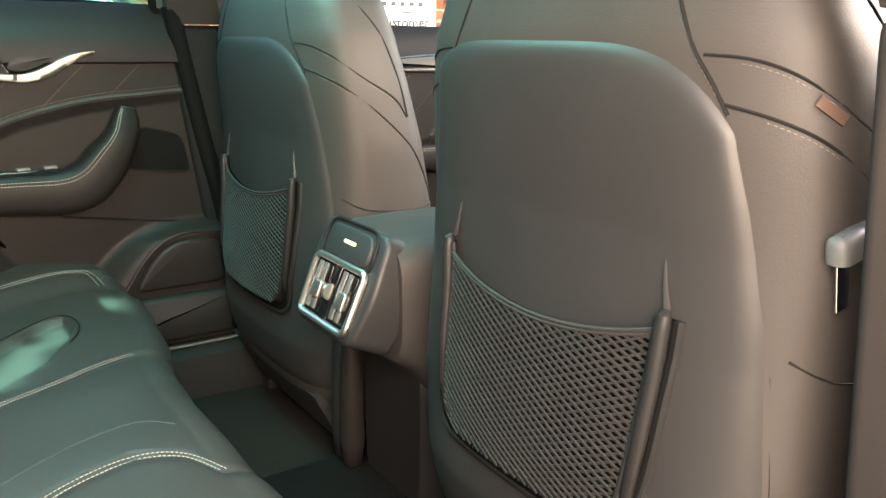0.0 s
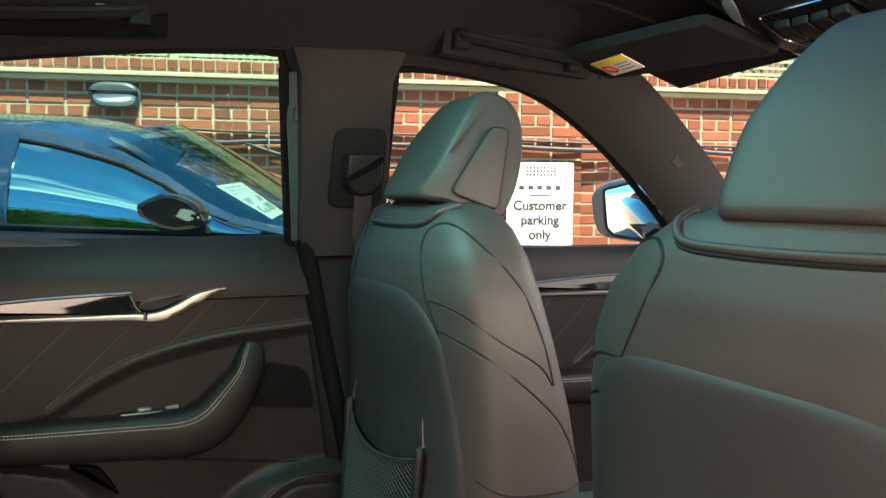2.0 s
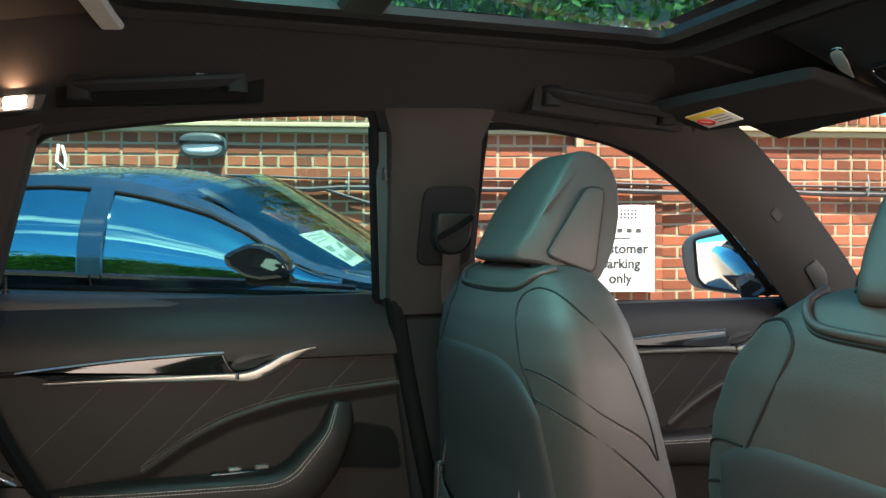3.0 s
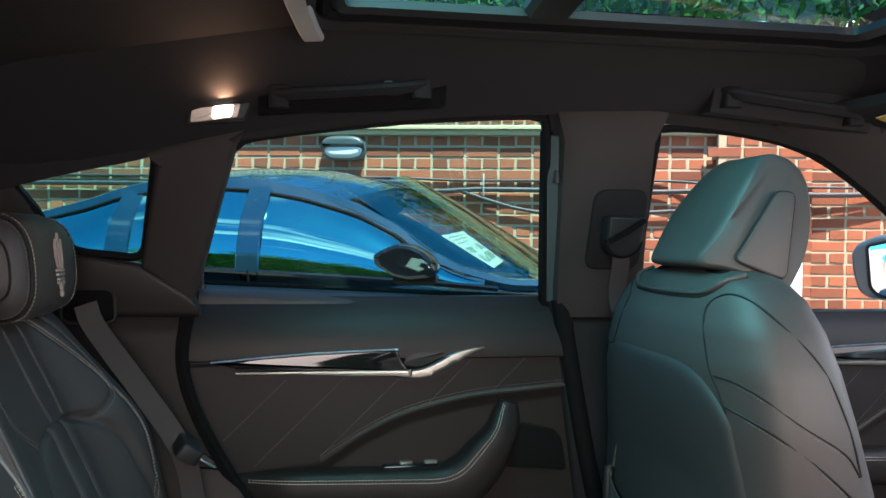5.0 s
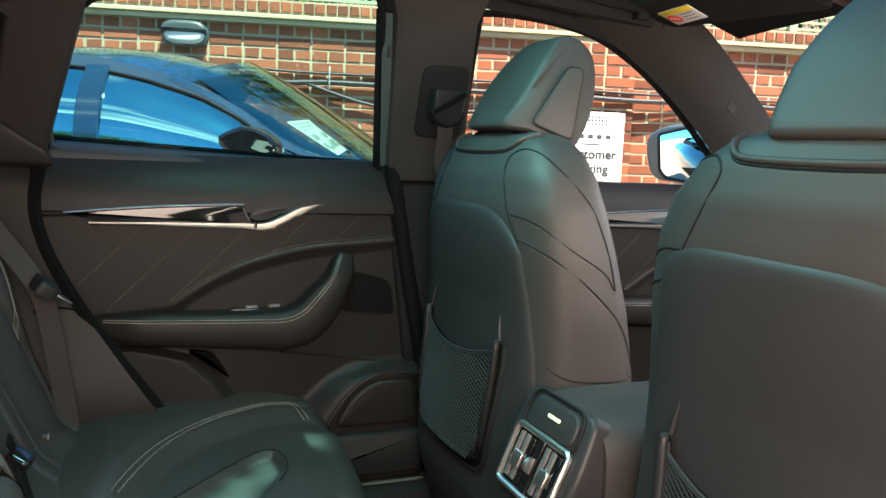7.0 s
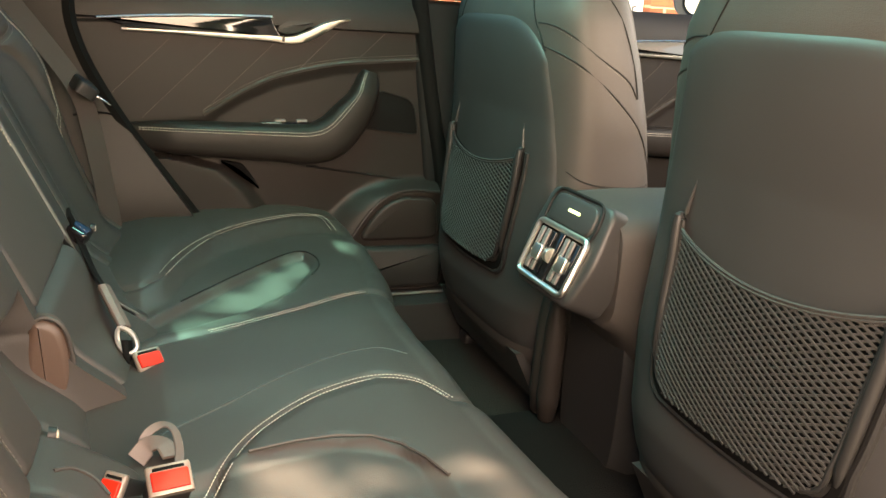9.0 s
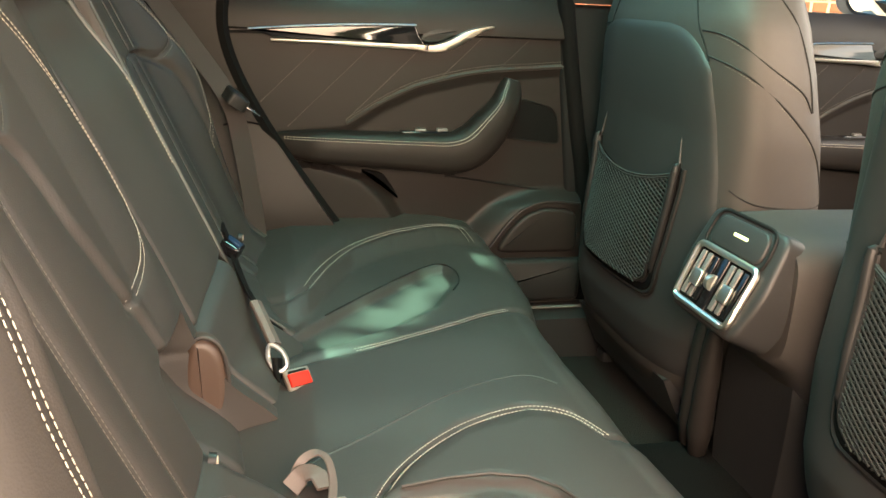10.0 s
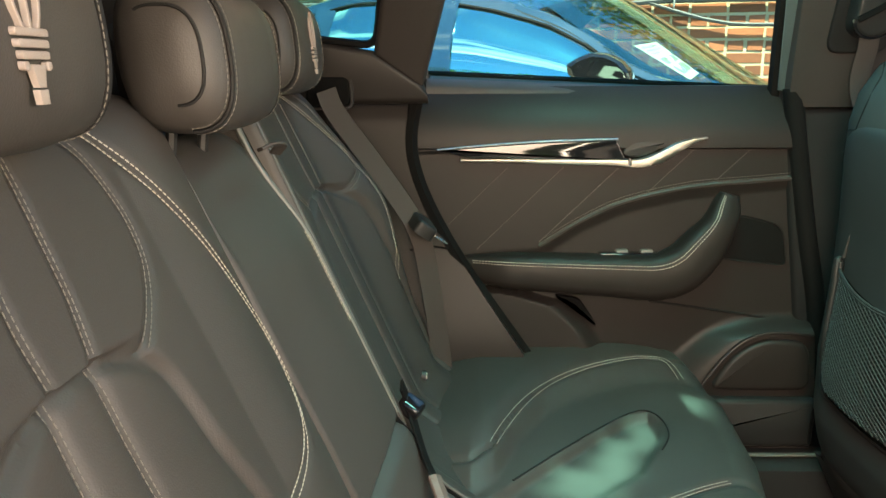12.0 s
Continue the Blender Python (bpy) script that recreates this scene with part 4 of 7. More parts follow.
def front_seat(label):
    th = thing("front_car_seat", label, "car seat", group="front seats")
    zs = smooth_path([(r[0], 0, 0) for r in SEAT], 4)
    body = part("backrest", loft([[seat_point(p.x, 2 * math.pi * k / 64) for k in range(64)] for p in zs]), HIDE, th, "black leather backrest", 60)
    # moulded back panel, nearly flush with the leather, its foot tucked under
    def P(u, v):
        k = 2 * u - 1
        top = 1.071 - (0.075 * k ** 4 if k < 0 else 0.030 * k ** 6)
        z = 0.47 + (top - 0.47) * v
        w = interp(z, [(0.46, 0.236), (0.52, 0.250), (0.60, 0.257), (0.70, 0.2555), (0.79, 0.246), (0.84, 0.241), (0.885, 0.232), (0.936, 0.222), (0.99, 0.208), (1.08, 0.208)])
        y = k * w * (1 + 0.03 * max(0, k))
        rim = max(abs(k) ** 40, v ** 70, (1 - v) ** 40)
        dish = 0.0050 * ramp((w - abs(y) - 0.015) / 0.15) * ramp((top - z) / 0.24) * ramp((z - 0.56) / 0.08)
        return Vector((seat_back_x(y, z) - 0.0062 * (1 - rim) + 0.003 * rim + dish, y, z))
    panel = part("back_panel", sheet(P, 90, 90), SHELL, th, "moulded black back panel", 60)
    edge = soft([P(0.0, v / 60) for v in range(4, 60)] + [P(u / 60, 1.0) for u in range(1, 60)] + [P(1.0, v / 60) for v in range(59, 3, -1)], 5)
    part("panel_seam", tube([p + Vector((-0.0005, 0, 0)) for p in edge], 0.0019), PIPING, panel)
    # net pocket: channel as a near-black shade band, raised frame with side bars, woven net
    def onp(y, z, d):
        return Vector((seat_back_x(y, z) - 0.006 - d, y, z))
    ZT, ZB = 0.828, 0.622
    wide = lambda z: interp(z, [(0.60, 0.128), (0.645, 0.140), (0.70, 0.147), (0.835, 0.156), (0.92, 0.150)])
    half = [(wide(z), z) for z in (0.835, 0.80, 0.75, 0.70, 0.665)] + [(0.138, 0.640), (0.124, 0.626), (0.100, 0.620)]
    U = smooth_path([(y, z, 0) for y, z in half] + [(0, 0.616, 0)] + [(-y, z, 0) for y, z in half[::-1]], 6)
    grow = lambda p, d: (p.x + math.copysign(min(1, abs(p.x) / 0.11), p.x) * d, p.y - d * max(0, min(1, (0.66 - p.y) / 0.03)))
    part("pocket_channel", band([onp(*grow(p, 0.010), 0.001) for p in U], 0.013, 0.004, (-1, 0, 0)), GAP_SHADE, panel, "near-black band for the shaded channel round the net")
    part("pocket_lip", tube([onp(*grow(p, 0.019), -0.0010) for p in U], 0.0048, n=8), PLASTIC, panel, "moulded lip of the pocket")
    part("pocket_frame", tube([onp(*grow(p, 0.0), 0.0065) for p in U], 0.0034, n=8), PLASTIC, panel, "thin raised net frame")
    for sg in (-1, 1):
        bar = [(0.842, 0.004, 0.0035), (0.838, 0.008, 0.0070), (0.828, 0.009, 0.0078), (0.78, 0.008, 0.0078), (0.72, 0.007, 0.0076), (0.665, 0.004, 0.0070), (0.645, 0.0, 0.004)]
        part("pocket_bar", tube([onp(sg * (wide(z) + 0.008), z, d) for z, d, r in bar], [r for z, d, r in bar], n=10), PLASTIC, panel, "rounded side bar of the pocket")
        part("pocket_crease", tube(smooth_path([onp(sg * (wide(0.84) + 0.005), 0.842, 0.001), onp(sg * 0.155, 0.868, -0.0005), onp(sg * 0.150, 0.900, -0.004)], 5), [0.0034 - 0.00028 * k for k in range(11)]), SHELL, panel)
    hem = lambda y: ZT - 0.004 - 0.026 * (1 - min(1, abs(y) / 0.156) ** 2)
    low = lambda y: 0.617 + 0.03 * max(0, abs(y) - 0.115) / 0.03
    bow = lambda y: 0.006 + 0.010 * (1 - min(1, abs(y) / 0.156) ** 2)
    nb = bmesh.new()
    n = 90
    for fam in (-1, 1):
        for i in range(-60, 61):
            c = 0.0165 * i
            run = []
            for k in range(n + 1):
                y = -0.156 + 0.312 * k / n
                z = 0.72 + fam * 0.48 * (y - c)
                if low(y) < z < hem(y) and abs(y) < wide(z):
                    run.append(onp(y, z, bow(y) + 0.0006 * fam))
                else:
                    if len(run) > 2:
                        tube(run, 0.0016, nb, n=4)
                    run = []
            if len(run) > 2:
                tube(run, 0.0016, nb, n=4)
    tagged(part("net", nb, NETTING, panel, "woven elastic pocket net"), kind="stuff")
    for dz, r in ((0.0, 0.0022), (-0.0042, 0.0018)):
        part("net_hem", tube([onp(y, hem(y) + dz, bow(y) + 0.001) for y in [-0.154 + 0.308 * j / 30 for j in range(31)]], r), NETTING, panel)
    # Near-black sheet: the shade behind the net, put into its colour.
    part("pocket_shade", sheet(lambda u, v: onp((2 * u - 1) * 0.150, low((2 * u - 1) * 0.150) + (hem((2 * u - 1) * 0.15) - 0.006 - low((2 * u - 1) * 0.15)) * v, 0.0015), 16, 10), GAP_SHADE, panel)
    # seams on both flanks: the S line up to the headrest, two lines across the flank, one at the foot
    on_seat = lambda y, z: Vector((seat_back_x(y, z) - 0.0005, y, z))
    SHOULDER = ((1.012, 2.53), (1.038, 2.60), (1.060, 2.67), (1.095, 2.72), (1.130, 2.74), (1.150, 2.70), (1.163, 2.55), (1.168, 2.30), (1.159, 1.97), (1.132, 1.66), (1.087, 1.51), (1.040, 1.40), (0.987, 1.34), (0.945, 1.34))
    FLANK_A = ((1.058, 2.63), (1.055, 2.38), (1.041, 2.08), (1.010, 1.70), (0.976, 1.48), (0.945, 1.36))
    FLANK_B = ((1.020, 2.54), (1.010, 2.26), (0.991, 1.92), (0.950, 1.58), (0.897, 1.38), (0.845, 1.15), (0.80, 1.02))
    FOOT = ((0.818, 2.14), (0.803, 1.88), (0.796, 1.63), (0.793, 1.40), (0.795, 1.10))
    for sg in (-1, 1):
        for name, line, r in (("shoulder_seam", SHOULDER, 0.0018), ("flank_seam", FLANK_A, 0.0015), ("flank_seam", FLANK_B, 0.0017), ("foot_seam", FOOT, 0.0015)):
            path = soft(smooth_path([seat_point(z, sg * a) for z, a in line], 8), 5)
            seam = part(name, tube(path, r), PIPING, th)
            if name != "foot_seam":
                inner = [p + (p - Vector((0.12, 0, p.z))).normalized() * 0.0006 + Vector((0, 0, -0.0045)) for p in path[6:-2]]
                part("seam_thread", stitches(inner, r=0.0004, pitch=0.0052, length=0.0032), THREAD_DIM, seam)
    # headrest
    prof = smooth_path([(0.050, 1.208), (0.070, 1.245), (0.105, 1.302), (0.142, 1.350), (0.172, 1.374), (0.205, 1.370), (0.226, 1.344), (0.226, 1.300), (0.208, 1.240), (0.184, 1.190), (0.165, 1.168), (0.120, 1.182), (0.080, 1.198)], 4, closed=True)
    cx, cz = 0.135, 1.265
    plan = lambda x: interp(x, [(0.050, 0.64), (0.070, 0.76), (0.095, 0.90), (0.125, 0.98), (0.15, 1.0)])
    rings = []
    for y in (-0.132, -0.131, -0.127, -0.119, -0.105, -0.06, 0, 0.06, 0.105, 0.119, 0.127, 0.131, 0.132):
        k = abs(y) / 0.132
        f = 1 - 0.10 * max(0, (k - 0.78) / 0.22) ** 3
        rings.append([Vector((cx + (p.x - cx) * f, y * plan(p.x) * (1 - 0.46 * max(0, (p.y - 1.20) / 0.17) ** 1.4), cz + (p.y - cz) * f)) for p in prof])
    head = part("headrest", loft(rings), HIDE, th, "black leather integrated headrest", 60)
    pad = round_poly([(0.088, 1.214), (0.166, 1.316), (0.196, 1.314), (0.158, 1.186)], 0.012, 4)
    for sg in (-1, 1):
        pl = lambda u, v, d: Vector((u, sg * (0.1318 * plan(u) * (1 - 0.46 * max(0, (v - 1.20) / 0.17) ** 1.4) + d), v))
        part("headrest_pad", prism(pad, pl, -0.004, 0.0025, 0.0022), HIDE, head)
        part("pad_seam", tube([pl(p[0], p[1], 0.0) for p in pad], 0.002, closed=True), PIPING, head)
    collar = round_poly([(0.072, -0.118), (0.16, -0.10), (0.16, 0.10), (0.072, 0.118)], 0.03, 6)
    # Solid slab; the recess's shade is only its near-black colour.
    part("collar_slot", prism(collar, lambda u, v, d: Vector((u, v, 1.170 + d + 0.10 * (u - 0.060))), 0.0, 0.026, 0.008, steps=4), GAP_SHADE, th, "near-black slab for the shade below the headrest")
    half = ((0.146, 1.190), (0.136, 1.180), (0.122, 1.168), (0.100, 1.162), (0.05, 1.160))
    lip = smooth_path([on_seat(y, z) for y, z in half] + [on_seat(0.0, 1.1595)] + [on_seat(-y, z) for y, z in half[::-1]], 6)
    part("collar_lip", tube([p + Vector((0.001, 0, 0.004)) for p in lip], 0.0042, n=10), HIDE, th, "raised leather lip round the headrest recess", 70)
    part("lip_seam", tube([p + Vector((0.0, 0, -0.002)) for p in lip], 0.0022), PIPING, th)
    # cushion and base
    cush = [(0.10, 0.26, 0.44), (0.16, 0.27, 0.58), (0.30, 0.275, 0.595), (0.55, 0.27, 0.60), (0.70, 0.255, 0.60), (0.75, 0.23, 0.56), (0.76, 0.20, 0.46)]
    rings = []
    for x, w, zt in cush:
        rings.append([Vector((x, w * math.copysign(abs(math.cos(a)) ** 0.5, math.cos(a)), 0.42 + (zt - 0.42) * (0.5 + 0.5 * math.copysign(abs(math.sin(a)) ** 0.5, math.sin(a))))) for a in [2 * math.pi * k / 28 for k in range(28)]])
    part("seat_cushion", loft(rings), HIDE, th, "black leather seat cushion", 60)
    part("seat_base", box((0.10, -0.22, 0.335), (0.66, 0.22, 0.44), 0.03), PLASTIC, th, "black seat base on rails")
    for sg in (-1, 1):
        part("seat_rail", box((0.09, sg * 0.19 - 0.02, 0.30), (0.70, sg * 0.19 + 0.02, 0.34), 0.006), PLASTIC, th)
    part("rear_valance", sheet(lambda u, v: Vector((0.03 + 0.05 * v, (2 * u - 1) * 0.20, 0.46 - 0.10 * v)), 10, 6, back=(0.02, 0, 0)), SHELL, th)
    return th


seat_far = front_seat("black leather front passenger seat with moulded back and net pocket")
seat_far.matrix_world = pose(0, 0.376, 0)
seat_near = copy_thing(seat_far, pose(0, -0.410, 0))
for ch in seat_near.children:
    if ch.name.startswith("headrest"):
        ch.location.z -= 0.016
tagged(seat_near, "black leather driver seat with moulded back and net pocket")
p = seat_point(1.020, -1.97)
part("sewn_tag", box((-0.014, -0.0014, -0.0045), (0.014, 0.0014, 0.0045), 0.001), ARM_TAG, seat_near, "small brown sewn-in tag").matrix_basis = pose(p.x, p.y - 0.004, p.z, 0, 32, -28)

# ---- rear bench ----
BOLSTER = [(-0.70, 0.27), (-0.62, 0.25), (-0.585, 0.290), (-0.549, 0.392), (-0.489, 0.515), (-0.394, 0.610), (-0.294, 0.660), (-0.245, 0.665), (-0.15, 0.665)]
ARC = [(-0.70, 0.47), (-0.60, 0.395), (-0.577, 0.354), (-0.548, 0.280), (-0.501, 0.211), (-0.426, 0.147), (-0.335, 0.117), (-0.278, 0.133), (-0.250, 0.180), (-0.19, 0.26)]
MIDSEAM = [(-0.70, 0.0), (-0.62, 0.030), (-0.56, 0.060), (-0.506, 0.075), (-0.453, 0.108), (-0.377, 0.156), (-0.308, 0.199), (-0.247, 0.239), (-0.196, 0.268)]
def cushion_z(x, y):
    """Height of the rear cushion's top."""
    z = 0.590
    groove = lambda d, depth=0.006, w=0.006: depth * math.exp(-(d / w) ** 2)
    if y > 0:
        bol = interp(x, BOLSTER)
        z += 0.024 * ramp((y - bol + 0.08) / 0.08) - groove(y - bol, 0.006, 0.006)
        if y > bol:
            q = min(1, (y - bol) / 0.10)
            z += 0.014 * q * (2 - q)
        ins_in = interp(x, [(-0.70, 0.02), (-0.55, 0.085), (-0.45, 0.16), (-0.37, 0.235), (-0.31, 0.35), (-0.296, 0.40)])
        ins_out = interp(x, [(-0.70, 0.04), (-0.615, 0.150), (-0.555, 0.228), (-0.480, 0.315), (-0.403, 0.398), (-0.345, 0.452), (-0.315, 0.465), (-0.296, 0.42)])
        if x < -0.296:
            k = min(1, (-0.296 - x) / 0.02)
            if ins_in < y < ins_out:
                z -= 0.015 * k * ramp((y - ins_in) / 0.05) * ramp((ins_out - y) / 0.018)
    else:
        arc_y = -interp(x, ARC)
        z -= groove(y - arc_y, 0.007, 0.006)
        if y < arc_y:
            z += 0.006 * min(1, (arc_y - y) / 0.03)
        tip = interp(x, [(-0.70, -0.33), (-0.50, -0.262), (-0.415, -0.250), (-0.353, -0.285), (-0.325, -0.36)])
        if x < -0.325 and y < tip:
            z -= 0.012 * min(1, (-0.325 - x) / 0.02) * min(1, (tip - y) / 0.02)
    z -= groove(y - interp(x, MIDSEAM), 0.006, 0.008)
    z += 0.010 * math.exp(-(y / 0.14) ** 4)
    front = interp(y, [(-0.75, -0.20), (-0.55, -0.165), (-0.38, -0.185), (-0.14, -0.198), (0.05, -0.205), (0.225, -0.190), (0.34, -0.165), (0.56, -0.145), (0.74, -0.19)])
    back_dip = 0.02 * max(0, (-0.60 - x) / 0.1)
    return z - back_dip, front


def cushion_point(u, v):
    y = -0.745 + 1.49 * u
    _, front = cushion_z(-0.4, y)
    if v < 0.72:
        x = -0.74 + (front - 0.055 + 0.74) * v / 0.72
        z, _ = cushion_z(x, y)
        k = max(0, (x - (front - 0.13)) / 0.075)
        return Vector((x, y, z - 0.010 * min(1, k) ** 2))
    a = (v - 0.72) / 0.28
    z0, _ = cushion_z(front - 0.055, y)
    z0 -= 0.010
    if a < 0.5:
        t = a / 0.5 * math.pi / 2
        return Vector((front - 0.055 + 0.055 * math.sin(t), y, z0 - 0.055 * (1 - math.cos(t))))
    t = (a - 0.5) / 0.5
    return Vector((front - 0.05 * t * t, y, z0 - 0.055 - 0.17 * t))


# seat-back plan, for each height: distance from the seat's middle, positive towards the centre of the car
SEAT_C = 0.385
INSERT = eased([(0.56, 0.190), (0.64, 0.188), (0.70, 0.183), (0.77, 0.170), (0.80, 0.157), (0.85, 0.140), (0.88, 0.128), (0.92, 0.120), (0.945, 0.112), (0.962, 0.098), (0.972, 0.080), (0.980, 0.050), (0.985, 0.020), (0.986, 0.0)], 120, 3)
INNER_SEAM = eased([(0.790, 0.155), (0.800, 0.200), (0.816, 0.250), (0.833, 0.283), (0.855, 0.303), (0.890, 0.314), (0.927, 0.306), (0.968, 0.288), (1.006, 0.268), (1.040, 0.245), (1.070, 0.222), (1.095, 0.198), (1.125, 0.160)], 90, 4)
OUTER_SEAM = eased([(0.800, 0.145), (0.847, 0.155), (0.895, 0.165), (0.944, 0.165), (0.989, 0.160), (1.048, 0.145), (1.092, 0.115), (1.138, 0.065)])
WING_SEAM = eased([(0.968, 0.096), (0.986, 0.125), (1.001, 0.146), (1.020, 0.163), (1.038, 0.168), (1.055, 0.169), (1.075, 0.163), (1.098, 0.152), (1.118, 0.130)], 60, 6)
PROUD = eased([(0.60, 0.0), (0.76, 0.008), (0.85, 0.025), (0.90, 0.036), (0.945, 0.045), (0.99, 0.037), (1.05, 0.019), (1.09, 0.007), (1.14, -0.004)])
FOLD = eased([(-0.66, 0.640), (-0.24, 0.642), (-0.084, 0.689), (-0.015, 0.700), (0.125, 0.722), (0.15, 0.725)])
SPLIT_NEAR, SPLIT_FAR = -0.061, 0.147


def dent(d, depth, w):
    return depth * math.exp(-(d / w) ** 2) if abs(d) < 3 * w else 0.0


def slope_of(table, z):
    return (interp(z + 0.006, table) - interp(z - 0.006, table)) / 0.012


def back_surface(y, z):
    """Front face of the rear backrests: hollow seats, proud outer bolsters, fluted inserts, sewn seams and the pad at the foot."""
    x = -0.754 - 0.445 * (z - 0.82) - 0.035 * ramp((0.15 - y) / 0.25) - 0.020 * ramp((y - 0.15) / 0.10)
    x += 0.050 * ramp((0.650 - z) / 0.08)
    if y < 0.147:
        fold = interp(y, FOLD)
        if z < fold:
            x += 0.010 * math.sin(math.pi * min(1, (fold - z) / 0.10))
        x -= dent(z - fold, 0.016, 0.006)
    if SPLIT_NEAR < y < SPLIT_FAR:
        return x - 0.026 * ramp((z - 0.95) / 0.12) * ramp((y - SPLIT_NEAR) / 0.02) * ramp((0.175 - y) / 0.05)
    near = y < 0.04
    w = y + SEAT_C if near else SEAT_C - y
    o, q = -w, abs(w)
    lift = (0.035 if near else 0.020) + interp(z, PROUD)
    o -= 0.070 if near else 0.0
    x += lift * ramp((o - 0.055) / 0.10) * (1 if o < 0.175 else max(0, 1 - ((o - 0.175) / 0.10) ** 2))
    if near and z < 0.74:
        x -= 0.055 * ramp((0.74 - z) / 0.03) * ramp((y + 0.27) / 0.07) * ramp((-0.098 - y) / 0.004)
    if near and w > 0.19:
        x += 0.010 * math.sin(math.pi * min(1, (w - 0.19) / 0.134)) * ramp((z - 0.70) / 0.08)
    wi = interp(z, INSERT)
    if z < 0.985:
        k = ramp((0.986 - z) / 0.012)
        x -= dent((q - wi) / math.hypot(1, slope_of(INSERT, z)), 0.009, 0.0065)
        if q < wi:
            x -= k * 0.007 * ramp((wi - q) / 0.012)
            x -= k * dent(q - 0.030, 0.0045, 0.0055)
            cell = 0.030 if q < 0.030 else wi - 0.030
            mid = 0.0 if q < 0.030 else 0.030 + cell / 2
            half = 0.030 if q < 0.030 else max(0.01, cell / 2)
            x += k * 0.005 * max(0, 1 - ((q - mid) / half) ** 2)
    else:
        x -= dent(q - interp(z, [(0.985, 0.027), (1.02, 0.036), (1.10, 0.040)]), 0.0035, 0.0055) * ramp((1.125 - z) / 0.02)
    if 0.966 < z:
        x -= dent((q - interp(z, WING_SEAM)) / math.hypot(1, slope_of(WING_SEAM, z)), 0.0042, 0.0055)
    if w > 0 and near and z > 0.785:
        x -= dent((w - interp(z, INNER_SEAM)) / math.hypot(1, slope_of(INNER_SEAM, z)), 0.0040, 0.006)
    if o > 0 and z > 0.79:
        x -= dent(o - interp(z, OUTER_SEAM), 0.0040, 0.006)
    return x


def backrest(y0, y1, name, label, parent, crest):
    """One padded section; its rim rolls back all round."""
    hw = (y1 - y0) / 2
    wing = hw > 0.2
    def P(u, v):
        z = 0.56 + (crest - 0.56) * v
        y = y0 + (y1 - y0) * u
        edge_in = (y1 - y) if y0 < -0.3 else (y - y0)
        edge_out = (y - y0) if y0 < -0.3 else (y1 - y)
        shift = 0.0
        if wing:
            out = -1 if y0 < -0.3 else 1
            k = (y - y0) / (y1 - y0) if out > 0 else (y1 - y) / (y1 - y0)
            shift = -out * 0.10 * ramp((z - 0.90) / (crest - 0.90)) * max(0, k - 0.35) / 0.65
        x = back_surface(y, z)
        roll = lambda d, r: r * (1 - math.sqrt(max(0, 1 - (1 - min(1, d / r)) ** 2)))
        x -= roll(crest - z, 0.040) * 0.9
        if wing:
            x -= roll(edge_in, 0.014) + roll(edge_out, 0.045)
        else:
            x -= roll(y - y0, 0.008) + roll(y1 - y, 0.010)
        return Vector((x, y + shift, z))
    ob = part(name, sheet(P, 230 if wing else 90, 220, back=(-0.09, 0, -0.02)), HIDE, parent, label, 60)
    return ob, P


bench = thing("rear_bench", "black leather rear bench with contrast stitching and three headrests", "car seat")
cush = part("seat_cushion", sheet(cushion_point, 330, 170), HIDE, bench, "black leather rear seat cushion", 60)
bk_far, _ = backrest(0.150, 0.650, "backrest", "black leather outer backrest with fluted centre", bench, 1.140)
bk_near, _ = backrest(-0.700, -0.062, "backrest", "black leather outer backrest with fluted centre", bench, 1.140)
bk_mid, _ = backrest(-0.060, 0.141, "center_backrest", "black leather centre backrest section", bench, 1.090)
split = [0.60 + 0.50 * k / 30 for k in range(31)]
part("split_gap", tube([Vector((back_surface(0.146, z) - 0.010, 0.146, z)) for z in split], 0.0055), GAP_SHADE, bench)
EDGING = surface("grey-green piping", (0.055, 0.060, 0.054), 0.45, grain=600)
part("split_edge", tube([Vector((back_surface(0.136, z) - 0.001, 0.137, z)) for z in split if z > 0.72], 0.0040, n=8), EDGING, bench)
part("split_piping", tube([Vector((back_surface(0.156, z) - 0.003, 0.1555, z)) for z in split], 0.0016), EDGING, bench)
part("center_stitching", double_stitch([Vector((back_surface(0.126, z) + 0.0012, 0.126, z)) for z in [0.86 + 0.11 * k / 12 for k in range(13)]], (0, 1, 0), gap=0.006, r=0.0005), THREAD, bk_mid)


def on_cushion(x, y, lift=0.001):
    z, front = cushion_z(x, y)
    k = max(0, (x - (front - 0.13)) / 0.075)
    return Vector((x, y, z - 0.010 * min(1, k) ** 2 + lift))


runs = lambda table, a, b, n=60: [(a + (b - a) * k / n, interp(a + (b - a) * k / n, table)) for k in range(n + 1)]
def seam_rows(points, gap, bm=None, lift=0.0015, **kw):
    """Two rows of stitches on the cushion, one on each side of a line in plan."""
    bm = bm or bmesh.new()
    line = soft([(p[0], p[1], 0) for p in points], 40)
    for side in (-0.5, 0.5):
        row = []
        for k, p in enumerate(line):
            t = (line[min(k + 1, len(line) - 1)] - line[max(k - 1, 0)]).normalized()
            q = on_cushion(p.x - t.y * gap * side, p.y + t.x * gap * side, lift)
            row.append(Vector((q.x, q.y, max(q.z, on_cushion(p.x, p.y, lift + 0.004).z))))
        stitches(soft(row, 24), bm, **kw)
    return bm
bol = [(p.x, p.y) for p in smooth_path([(x, y, 0) for x, y in BOLSTER[2:7]] + [(-0.250, 0.664, 0), (-0.228, 0.640, 0), (-0.220, 0.605, 0)], 10)]
part("bolster_stitching", seam_rows(bol, 0.010, lift=0.003, r=0.0007), THREAD, cush)
